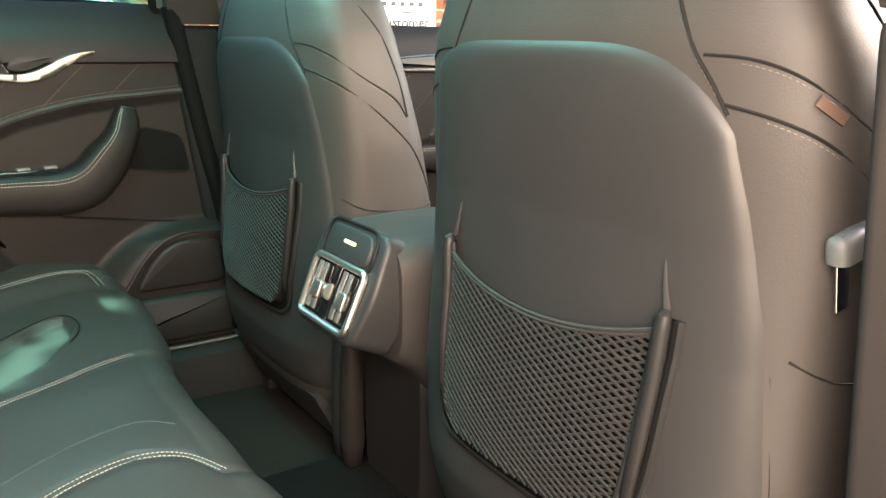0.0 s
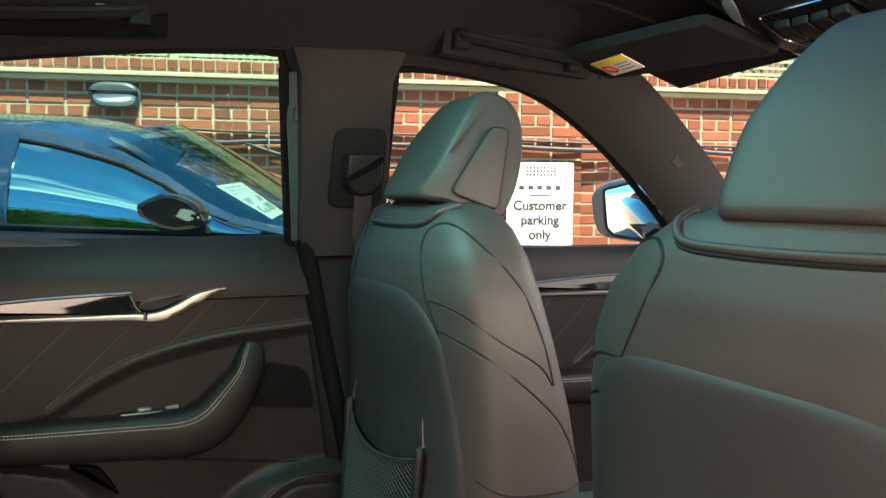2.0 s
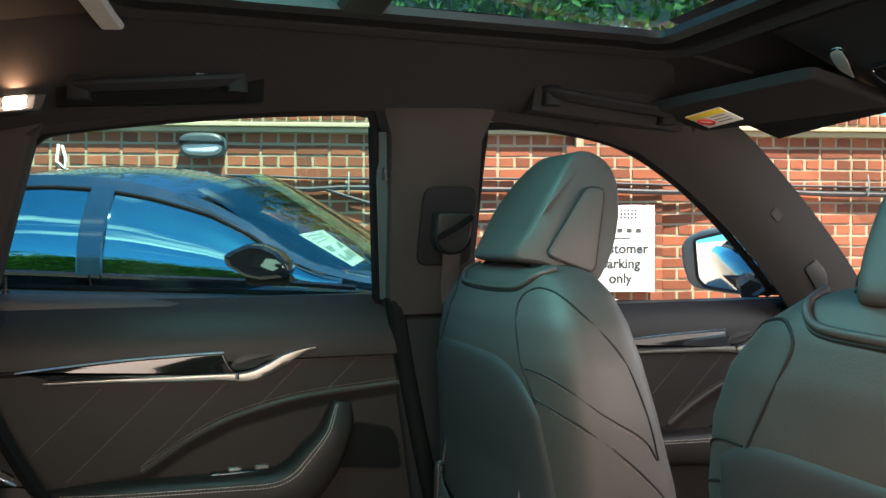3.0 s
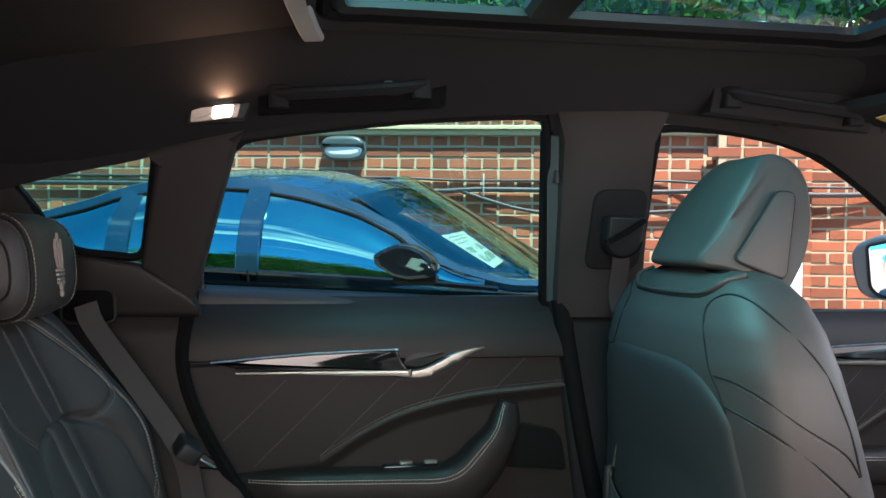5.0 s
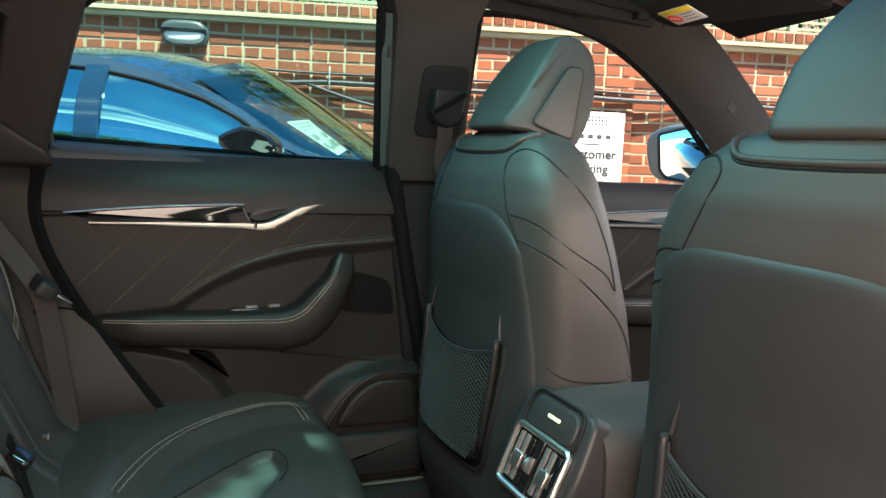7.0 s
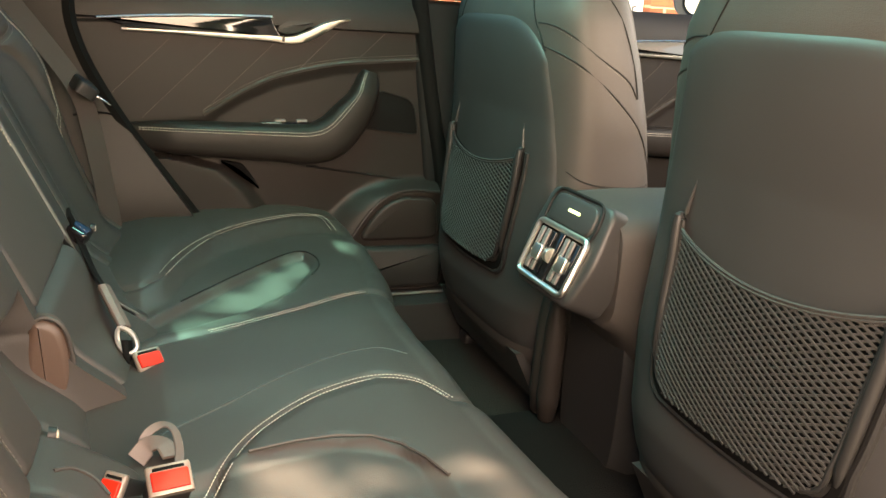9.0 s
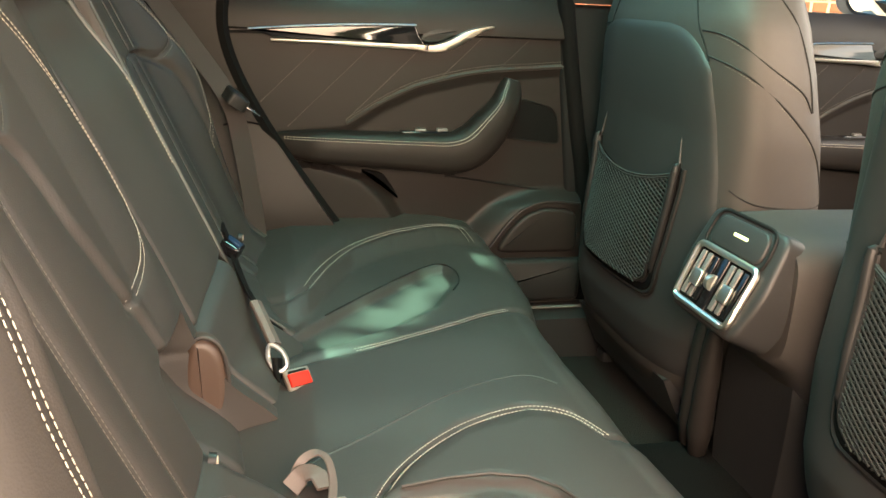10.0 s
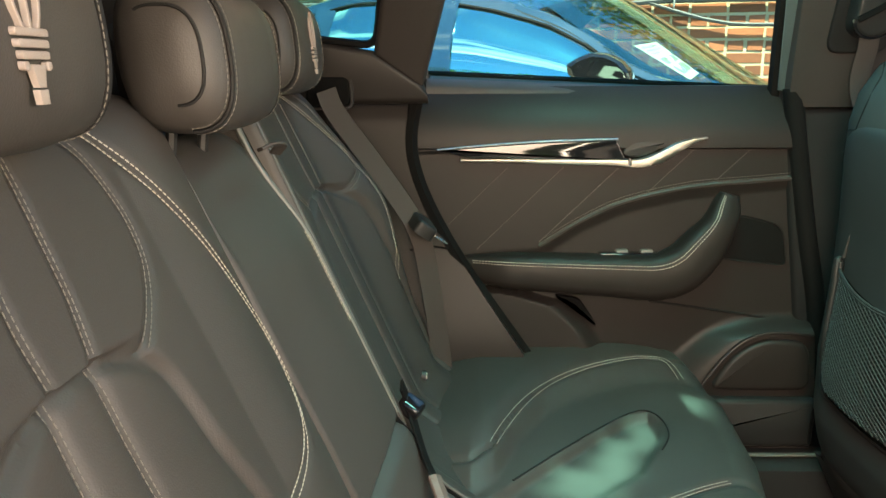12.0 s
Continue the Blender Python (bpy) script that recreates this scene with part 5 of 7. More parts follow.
part("center_stitching", seam_rows(runs(MIDSEAM, -0.53, -0.25), 0.007, lift=0.002, r=0.0006), THREAD, cush)
tip = smooth_path([(-0.56, 0.224, 0), (-0.480, 0.317, 0), (-0.403, 0.400, 0), (-0.345, 0.455, 0), (-0.312, 0.462, 0), (-0.297, 0.420, 0), (-0.303, 0.365, 0), (-0.325, 0.320, 0)], 8)
part("insert_seam", tube(soft([on_cushion(p.x, p.y, 0.0004) for p in tip], 8), 0.0016), PIPING, cush)
arc = [(p.x, p.y) for p in smooth_path([(x, -y, 0) for x, y in ARC[1:-1]], 10)]
part("arc_stitching", seam_rows(arc, 0.010, lift=0.003, r=0.0007), THREAD, cush)
arc2 = smooth_path([(-0.620, -0.205, 0), (-0.584, -0.182, 0), (-0.527, -0.145, 0), (-0.442, -0.089, 0), (-0.367, -0.051, 0), (-0.304, -0.038, 0), (-0.268, -0.056, 0)], 8)
part("arc_seam", tube(soft([on_cushion(p.x, p.y, -0.0030) for p in arc2], 6), 0.0042, n=10), HIDE, cush)
nt = soft([on_cushion(x, y, 0.002) for x, y in ((-0.52, -0.27), (-0.47, -0.258), (-0.415, -0.252), (-0.375, -0.265), (-0.350, -0.290), (-0.332, -0.33), (-0.325, -0.37))], 2)
part("tip_seam", tube(nt, 0.0020), HIDE, cush)


def on_back(y, z, lift=0.0015):
    return Vector((back_surface(y, z) + lift, y, z))


def sewn_line(table, z0, z1, lift=0.0015, n=50):
    """A line of the seat back over a range of heights: (distance from the seat's middle, height)."""
    return [(interp(z0 + (z1 - z0) * k / n, table), z0 + (z1 - z0) * k / n) for k in range(n + 1)]


def two_rows(line, place, gap):
    """Two rows beside a line given in the seat back's plan."""
    line = soft([(q, z, 0) for q, z in line], 3)
    rows = ([], [])
    for k, p in enumerate(line):
        t = (line[min(k + 1, len(line) - 1)] - line[max(k - 1, 0)]).normalized()
        for row, side in zip(rows, (-0.5, 0.5)):
            row.append(place(p.x - t.y * gap * side, p.y + t.x * gap * side))
    return rows


for inward, ob in ((-1, bk_far), (1, bk_near)):
    c = -SEAT_C * inward
    def at(q, z, lift=0.0018):
        y = c + inward * q
        y0, y1 = (-0.700, -0.062) if inward > 0 else (0.150, 0.650)
        k = (y - y0) / (y1 - y0) if inward < 0 else (y1 - y) / (y1 - y0)
        shift = inward * 0.10 * ramp((z - 0.90) / 0.24) * max(0, k - 0.35) / 0.65
        roll = 0.036 * (1 - math.sqrt(max(0, 1 - (1 - min(1, (1.14 - z) / 0.040)) ** 2)))
        return Vector((back_surface(y, z) - roll + lift, y + shift, z))
    def sew(name, line, gap, material, r=0.0006, lift=0.0018):
        bm = bmesh.new()
        for row in two_rows(line, lambda q, z: at(q, z, lift), gap):
            stitches(soft(row, 2), bm, r=r, pitch=0.0056, length=0.0040)
        part(name, bm, material, ob)
    if inward > 0:
        sew("backrest_stitching", sewn_line(INNER_SEAM, 0.792, 1.122), 0.0090, THREAD, 0.00065)
        part("seam_cord", tube([at(q, z, -0.0005) for q, z in sewn_line(INNER_SEAM, 0.792, 1.122)], 0.0016), HIDE, ob)
    sew("backrest_stitching", [(-q - (0.085 if inward > 0 else 0), z) for q, z in sewn_line(OUTER_SEAM, 0.805, 1.132)], 0.0080, THREAD, 0.0005)
    for w in (-1, 1):
        sew("wing_stitching", [(w * q, z) for q, z in sewn_line(WING_SEAM, 0.972, 1.114)], 0.0060, THREAD_DIM, 0.0005)
        sew("upper_stitching", [(w * interp(z, [(0.985, 0.027), (1.02, 0.036), (1.10, 0.040)]), z) for z in [0.990 + 0.12 * k / 20 for k in range(21)]], 0.0060, THREAD_DIM, 0.0005)
        sew("flute_stitching", [(w * 0.030, 0.66 + 0.318 * k / 40) for k in range(41)], 0.0065, THREAD_DIM, 0.0005)


def rear_headrest(c, wid, xf, zc, logo):
    rings = []
    for y in [-1, -0.985, -0.94, -0.86, -0.72, -0.4, 0, 0.4, 0.72, 0.86, 0.94, 0.985, 1]:
        f = max(0.25, (1 - abs(y) ** 7) ** 0.42)
        ring = []
        for k in range(28):
            a = 2 * math.pi * k / 28
            ca, sa = math.cos(a), math.sin(a)
            ring.append(Vector((xf - 0.055 + 0.055 * f * math.copysign(abs(ca) ** 0.7, ca) - 0.10 * 0.065 * math.copysign(abs(sa) ** 0.75, sa) * f, c + y * wid, zc + 0.072 * f * math.copysign(abs(sa) ** 0.75, sa))))
        rings.append(ring)
    ob = part("headrest", loft(rings), HIDE, bench, "plump black leather rear headrest", 60)
    def around(frac, lift):
        f = max(0.25, (1 - abs(frac) ** 7) ** 0.42)
        out = []
        for k in range(37):
            a = -1.5 + 3.6 * k / 36
            ca, sa = math.cos(a), math.sin(a)
            out.append(Vector((xf - 0.055 + (0.055 * f + lift) * math.copysign(abs(ca) ** 0.7, ca) - 0.0065 * f * math.copysign(abs(sa) ** 0.75, sa), c + frac * wid, zc + (0.072 * f + lift) * math.copysign(abs(sa) ** 0.75, sa))))
        return out
    for w in (-1, 1):
        part("headrest_seam", tube(around(w * 0.79, 0.0006), 0.0022), PIPING, ob)
        part("headrest_seam", tube(around(w * 0.955, 0.0006), 0.0016), PIPING, ob)
        part("headrest_stitching", stitches(around(w * 0.74, 0.0012), r=0.0005), THREAD if c > 0.2 else THREAD_DIM, ob)
        part("headrest_stitching", stitches(around(w * 0.84, 0.0012), r=0.0005), THREAD_DIM, ob)
    if logo:
        lb = bmesh.new()
        fx = lambda z: xf + 0.0025 - 0.10 * (z - zc)
        def slab(pts):
            prism([(p[0], p[1]) for p in pts], lambda u, v, d: Vector((fx(v) + d, c + u, v)), -0.003, 0.0007, 0.0005, lb)
        z0 = zc - 0.012
        slab([(-0.0040, z0 - 0.030), (0.0040, z0 - 0.030), (0.0046, z0 - 0.0225), (-0.0046, z0 - 0.0225)])
        slab([(-0.0034, z0 - 0.0215), (0.0034, z0 - 0.0215), (0.0070, z0 - 0.010), (-0.0070, z0 - 0.010)])
        for w in (-1, 1):
            slab(round_poly([(w * 0.0092, z0 - 0.0135), (w * 0.0138, z0 - 0.0125), (w * 0.0138, z0 - 0.0085), (w * 0.0086, z0 - 0.0085)], 0.0015, 3))
        for zz, hw in ((-0.0075, 0.0135), (-0.0018, 0.0150), (0.0039, 0.0160)):
            slab(round_poly([(-hw, z0 + zz), (hw, z0 + zz), (hw, z0 + zz + 0.0042), (-hw, z0 + zz + 0.0042)], 0.0018, 3))
        for w in (-1, 0, 1):
            top = 0.056 if w == 0 else 0.048
            line = smooth_path([(w * 0.0075, 0.0080), (w * 0.0120, 0.018), (w * 0.0135, 0.029), (w * 0.0115, top - 0.010)], 5) if w else [Vector((0, 0.008)), Vector((0, 0.03)), Vector((0, top - 0.010))]
            slab([(p.x - 0.0013, z0 + p.y) for p in line] + [(p.x + 0.0013, z0 + p.y) for p in line[::-1]])
            e = line[-1]
            slab([(e.x - 0.0050, z0 + e.y - 0.003), (e.x, z0 + e.y), (e.x + 0.0050, z0 + e.y - 0.003), (e.x, z0 + e.y + 0.011)])
        part("emblem", lb, SILVERTHREAD, ob, "silver embroidered three-pronged emblem")
    for w in (-0.05, 0.05):
        part("headrest_post", tube([(xf - 0.075, c + w, zc - 0.05), (xf - 0.085, c + w, zc - 0.13)], 0.006, n=8), PLASTIC, ob)
    return ob


rear_headrest(0.385, 0.130, -0.850, 1.196, True)
rear_headrest(-0.400, 0.130, -0.858, 1.185, True)
rear_headrest(0.004, 0.122, -0.836, 1.172, False)
# fabric pull loop on the centre section, isofix buttons, fold-down arm's end
loop = smooth_path([(-0.848, 0.030, 1.078), (-0.836, 0.042, 1.083), (-0.832, 0.060, 1.080), (-0.842, 0.074, 1.070)], 6)
part("pull_loop", band(loop, 0.014, 0.004, (0, 0.3, 1)), WEB, bench)
for y, z in ((0.470, 0.650), (-0.252, 0.634)):
    b = part("anchor_button", tube([(back_surface(y, z) - 0.004, y, z), (back_surface(y, z) + 0.004, y, z - 0.001)], (0.010, 0.009), n=12), PLASTIC, bench, "round child-seat anchor button")
    part("button_cap", tube([(back_surface(y, z) + 0.003, y, z), (back_surface(y, z) + 0.006, y, z)], (0.006, 0.005), n=10), surface("pale button print", (0.4, 0.33, 0.25), 0.5, grain=200), b)
# Browner than the bench leather: doorway light on the flap, as colour.
ARM_END = surface("leather flap in warm-lit brown", (0.060, 0.036, 0.026), 0.5, grain=600, bump=0.15)
armp = smooth_path([(-0.742, 0.690), (-0.728, 0.697), (-0.714, 0.690), (-0.705, 0.672), (-0.701, 0.630), (-0.706, 0.592), (-0.720, 0.572), (-0.740, 0.58), (-0.75, 0.64)], 5, closed=True)
flap = part("arm_hinge_flap", prism([(p.x, p.y) for p in armp], lambda u, v, d: Vector((u, -0.07 - d, v)), 0.0, 0.032, 0.010, steps=5), ARM_END, bench, "padded end of the folded armrest, coloured as lit from the doorway")
part("flap_piping", tube([Vector((p.x + 0.001, -0.094, p.y + 0.001)) for p in smooth_path([(-0.742, 0.692), (-0.728, 0.699), (-0.713, 0.692), (-0.7035, 0.672), (-0.6995, 0.630), (-0.7045, 0.592)], 6)], 0.0028, n=8), HIDE, flap)
part("pad_seam", tube(smooth_path([(back_surface(y, z) + 0.001, y, z) for y, z in ((-0.320, 0.634), (-0.307, 0.626), (-0.311, 0.614), (-0.328, 0.605))], 6), 0.0022), HIDE, bench)


SLEEVE = surface("brown-grey belt sleeve", (0.085, 0.062, 0.054), 0.6, grain=500, bump=0.2)
def buckle(at, turn, w=1.0):
    th = tagged(new("belt_buckle"), "seat belt buckle with a red release button, on the rear cushion", "belt buckle", "belt buckles")
    part("buckle_body", box((-0.040, -0.021 * w, -0.013), (0.026, 0.021 * w, 0.013), 0.006), PLASTIC, th)
    part("button_frame", box((0.022, -0.023 * w, -0.015), (0.031, 0.023 * w, 0.015), 0.003), surface("worn beige buckle frame", (0.14, 0.11, 0.09), 0.4, grain=200), th, "worn beige frame round the button")
    part("release_button", box((0.030, -0.019 * w, -0.011), (0.0345, 0.019 * w, 0.007), 0.002), RED, th, "red release button")
    part("tongue_slot", box((0.030, -0.016 * w, 0.0085), (0.0325, 0.016 * w, 0.0115), 0.001), GAP_SHADE, th)
    web = smooth_path([(-0.038, 0, 0), (-0.058, 0.0, 0.002), (-0.080, 0.0, -0.01)], 5)
    part("buckle_strap", band(web, 0.030, 0.004, (0, 0, 1)), WEB, th)
    th.matrix_world = pose(*at, *turn)
    return th
buckle((-0.606, -0.326, 0.602), (0, -50, -82), 0.92)
buckle((-0.642, -0.300, 0.588), (0, -38, -128), 0.55)
buckle((-0.622, -0.004, 0.583), (0, -48, -66), 0.80)
lp_ = smooth_path([(-0.632, -0.232, 0.590), (-0.622, -0.222, 0.606), (-0.606, -0.216, 0.612), (-0.594, -0.226, 0.610), (-0.590, -0.252, 0.600), (-0.594, -0.285, 0.594)], 6)
loose = tagged(new("belt_loop"), "folded grey webbing loop at the cushion crack", "seat belt")
part("webbing", band(lp_, 0.010, 0.0025, (0.5, -0.3, 0.8)), SLEEVE, loose)
part("fold", band(smooth_path([(-0.634, -0.246, 0.590), (-0.620, -0.240, 0.602), (-0.606, -0.246, 0.604), (-0.598, -0.262, 0.598)], 5), 0.022, 0.004, (0.4, -0.4, 0.8)), SLEEVE, loose)
# belt of the centre seat: tongue hanging from the split, webbing to the buckle
cb = tagged(new("center_seat_belt"), "black webbing centre belt with a plated tongue, buckled by the cushion", "seat belt")
part("webbing", band(smooth_path([(-0.712, 0.160, 0.760), (-0.704, 0.172, 0.730), (-0.690, 0.140, 0.698), (-0.678, 0.105, 0.682), (-0.666, 0.080, 0.668)], 6), 0.020, 0.004, (0.9, -0.2, 0.4)), RUBBER, cb)
t = part("tongue", box((-0.016, -0.014, -0.009), (0.016, 0.014, 0.009), 0.005), PIANO, cb, "gloss black tongue")
t.matrix_world = pose(-0.700, 0.170, 0.727, 10, 30, -20)
part("tongue_blade", band([(-0.690, 0.166, 0.722), (-0.672, 0.158, 0.714), (-0.650, 0.150, 0.701)], 0.009, 0.002, (0.3, -0.5, 0.8)), BRIGHT, t)
part("belt_sleeve", band(smooth_path([(-0.668, 0.084, 0.671), (-0.656, 0.058, 0.651), (-0.643, 0.032, 0.629)], 5), 0.022, 0.013, (0.8, -0.3, 0.5), edge=0.4), SLEEVE, cb, "brown-grey sleeve over the belt's end")
part("latch_ring", tube(smooth_path([(-0.650, 0.026, 0.632), (-0.634, 0.018, 0.626), (-0.628, 0.004, 0.611), (-0.640, 0.002, 0.604), (-0.652, 0.014, 0.616)], 5, closed=True), 0.0035, closed=True), CHROME, cb)
part("belt_latch", band(smooth_path([(-0.641, 0.014, 0.618), (-0.640, 0.006, 0.604), (-0.636, -0.002, 0.590)], 5), 0.020, 0.008, (0.9, -0.3, 0.3)), RUBBER, cb)

# ---- centre console with rear vents ----
console = thing("center_console", "black leather centre console with chrome rear air vents", "console")
def con_ring(x, zt, zb, w, e=0.45):
    return [Vector((x, -0.012 + w * math.copysign(abs(math.cos(a)) ** e, math.cos(a)), (zt + zb) / 2 + (zt - zb) / 2 * math.copysign(abs(math.sin(a)) ** e, math.sin(a)))) for a in [2 * math.pi * k / 36 for k in range(36)]]
part("console_box", loft([con_ring(0.030, 0.797, 0.62, 0.108), con_ring(0.06, 0.803, 0.60, 0.116), con_ring(0.12, 0.806, 0.50, 0.122), con_ring(0.30, 0.806, 0.34, 0.126), con_ring(0.80, 0.78, 0.33, 0.126)]), HIDE, console, "leather-covered console", 60)
part("console_back", loft([con_ring(0.075, 0.66, 0.32, 0.085, 0.6), con_ring(0.10, 0.66, 0.31, 0.105, 0.5), con_ring(0.20, 0.66, 0.31, 0.118, 0.5)]), PLASTIC, console)
part("lid_seam", tube([(0.10 + 0.7 * k / 10, -0.134, 0.772) for k in range(11)], 0.0025), PIPING, console)
# the tilted rear face: local u across, v up the slope
FX0, FZ0, FX1, FZ1 = -0.034, 0.672, 0.022, 0.800
def face(u, v, d):
    p = Vector((FX0 + (FX1 - FX0) * v, -0.012 + u, FZ0 + (FZ1 - FZ0) * v))
    n = Vector((-(FZ1 - FZ0), 0, FX1 - FX0)).normalized()
    return p + n * d
def face_slab(points, r, d0, d1, e, steps=3):
    k = 0.14
    poly = round_poly([(a, b * k) for a, b in points], r, 5)
    return prism(poly, lambda u, v, d: face(u, v / k, d), d0, d1, e, steps=steps)
part("vent_housing", face_slab([(-0.086, -0.12), (0.086, -0.12), (0.102, 0.40), (0.092, 1.06), (-0.092, 1.06), (-0.102, 0.40)], 0.022, -0.06, 0.004, 0.008), SHELL, console, "moulded vent housing")
part("lid_panel", face_slab([(-0.066, 0.66), (0.066, 0.66), (0.062, 1.0), (-0.062, 1.0)], 0.02, 0.0, 0.009, 0.004), SHELL, console)
part("lid_outline", tube([face(p[0], p[1] / 0.14, 0.0055) for p in round_poly([(a, b * 0.14) for a, b in [(-0.075, 0.60), (0.075, 0.60), (0.072, 1.05), (-0.072, 1.05)]], 0.024, 5)], 0.0026, closed=True), PIPING, console)
part("lid_mark", face_slab([(-0.022, 0.83), (0.012, 0.83), (0.012, 0.865), (-0.022, 0.865)], 0.001, 0.008, 0.0096, 0.0004), glow("lit mark", (0.7, 0.9, 0.35), 0.5), console, "small lit yellow-green mark")
# Flat plate whose near-black colour gives the vent's inner shade.
vent = part("vent_recess", face_slab([(-0.068, 0.0), (0.068, 0.0), (0.072, 0.60), (-0.072, 0.60)], 0.010, 0.0, 0.0055, 0.001), GAP_SHADE, console, "near-black plate for the shade inside the vent")
rimp = round_poly([(a, b * 0.14) for a, b in [(-0.070, -0.02), (0.070, -0.02), (0.074, 0.62), (-0.074, 0.62)]], 0.012, 5)
part("chrome_rim", tube([face(p[0], p[1] / 0.14, 0.008) for p in rimp], 0.0052, closed=True, n=8), CHROME, console, "bright chrome vent rim")
for sg in (-1, 1):
    for k in range(3):
        u0 = sg * 0.038 + (k - 1) * 0.017
        part("vent_vane", face_slab([(u0 - 0.0055, 0.05), (u0 + 0.0055, 0.05), (u0 + 0.0055, 0.56), (u0 - 0.0055, 0.56)], 0.002, 0.004, 0.009, 0.002), surface("grey vane", (0.10, 0.09, 0.085), 0.3, grain=300) if k else PIANO, vent)
    part("vent_tab", face_slab([(sg * 0.038 - 0.012, 0.18), (sg * 0.038 + 0.012, 0.18), (sg * 0.038 + 0.012, 0.36), (sg * 0.038 - 0.012, 0.36)], 0.004, 0.009, 0.014, 0.002), CHROME, vent)
part("vent_divider", face_slab([(-0.010, 0.0), (0.010, 0.0), (0.010, 0.60), (-0.010, 0.60)], 0.003, 0.004, 0.010, 0.003), PIANO, vent)
part("vent_wheel", tube([face(-0.004, 0.3, 0.010), face(0.004, 0.3, 0.010)], 0.012, n=16), CHROME, vent)
# padded pillars hanging beside the console's foot
for k, (y, x) in enumerate(((0.112, 0.055), (0.078, 0.052))):
    solid("seat_base_cover", loft([[Vector((x + 0.020 * f * math.cos(a), y + 0.020 * f * math.sin(a), z)) for a in [2 * math.pi * j / 16 for j in range(16)]] for z, f in ((0.368, 0.35), (0.376, 0.8), (0.42, 1.05), (0.50, 0.95), (0.56, 0.85), (0.60, 0.6))]), HIDE_SOFT, "soft black leather gaiter beside the console foot", "gaiter", group="seat gaiters", sharp=60)

# ---- grab handles, lamp, visor, overhead console, hook ----
def grab_handle(x0, x1, z0, z1, label, fold):
    th = tagged(new("grab_handle"), label, "grab handle", "grab handles")
    y = 0.498 if fold else 0.490
    mid = (x0 + x1) / 2
    zz = lambda x: z0 + (z1 - z0) * (x - x0) / (x1 - x0)
    drop = 0.012 if fold else 0.020
    path = smooth_path([(x0, y, zz(x0) + 0.006), (x0 + 0.012, y - drop, zz(x0) - 0.002), (x0 + 0.05, y - drop - 0.008, zz(x0 + 0.05) - 0.004), (mid, y - drop - 0.010, zz(mid) - 0.005), (x1 - 0.05, y - drop - 0.008, zz(x1 - 0.05) - 0.004), (x1 - 0.012, y - drop, zz(x1) - 0.002), (x1, y, zz(x1) + 0.006)], 6)
    part("grip", band(path, 0.020, 0.013, (0, -0.7, -0.7)), HANDLE, th, "black plastic grip")
    for x in (x0 + 0.012, x1 - 0.012):
        part("mount", box((x - 0.016, y - 0.018, zz(x) - 0.022), (x + 0.016, y + 0.02, zz(x) + 0.014), 0.006), HANDLE, th)
    # Rear handle's recess sheet is near-black, its shade put into the colour.
    part("recess", sheet(lambda u, v: Vector((x0 - 0.02 + (x1 - x0 + 0.05) * u, y + 0.008 - 0.02 * v, zz(x0 + (x1 - x0) * u) - 0.030 + 0.055 * v)), 6, 3, back=(0, 0.03, 0)), GAP_SHADE if fold else LINING, th)
    if fold:
        part("hook", box((x1 - 0.075, y - 0.026, zz(x1) - 0.014), (x1 - 0.060, y - 0.010, zz(x1) + 0.000), 0.003), surface("grey hook", (0.12, 0.12, 0.12), 0.5), th)
    return th
grab_handle(-0.570, -0.320, 1.463, 1.489, "black folding grab handle above the rear door", True)
grab_handle(0.200, 0.465, 1.497, 1.472, "black folding grab handle above the front door", False)

lamp = thing("reading_lamp", "small lit courtesy lamp with a clear lens in the headlining", "lamp")
lp = lambda u, v, d: Vector((u, 0.519 - d - 0.25 * (v - 1.43), v))
part("lamp_bezel", prism(round_poly([(-0.700, 1.412), (-0.612, 1.424), (-0.600, 1.452), (-0.696, 1.444)], 0.006), lp, -0.02, 0.010, 0.003), PLASTIC, lamp)
part("lamp_lens", prism(round_poly([(-0.694, 1.416), (-0.622, 1.427), (-0.617, 1.448), (-0.690, 1.440)], 0.004), lp, 0.008, 0.014, 0.003), surface("frosted lens", (0.55, 0.46, 0.40), 0.3, grain=500), lamp, "frosted clear lens")
part("bulb", prism(round_poly([(-0.660, 1.423), (-0.632, 1.427), (-0.628, 1.445), (-0.658, 1.441)], 0.004), lp, 0.013, 0.0155, 0.001), glow("lit bulb", (1.0, 0.78, 0.56), 14.0), lamp, "glowing warm bulb window")
lite = new("lamp_light", bpy.data.lights.new("lamp_light", 'AREA'))
lite.data.energy, lite.data.size, lite.data.color = 0.07, 0.02, (1.0, 0.58, 0.32)
lite.matrix_world = look((-0.640, 0.484, 1.448), (-0.66, 0.38, 1.60))

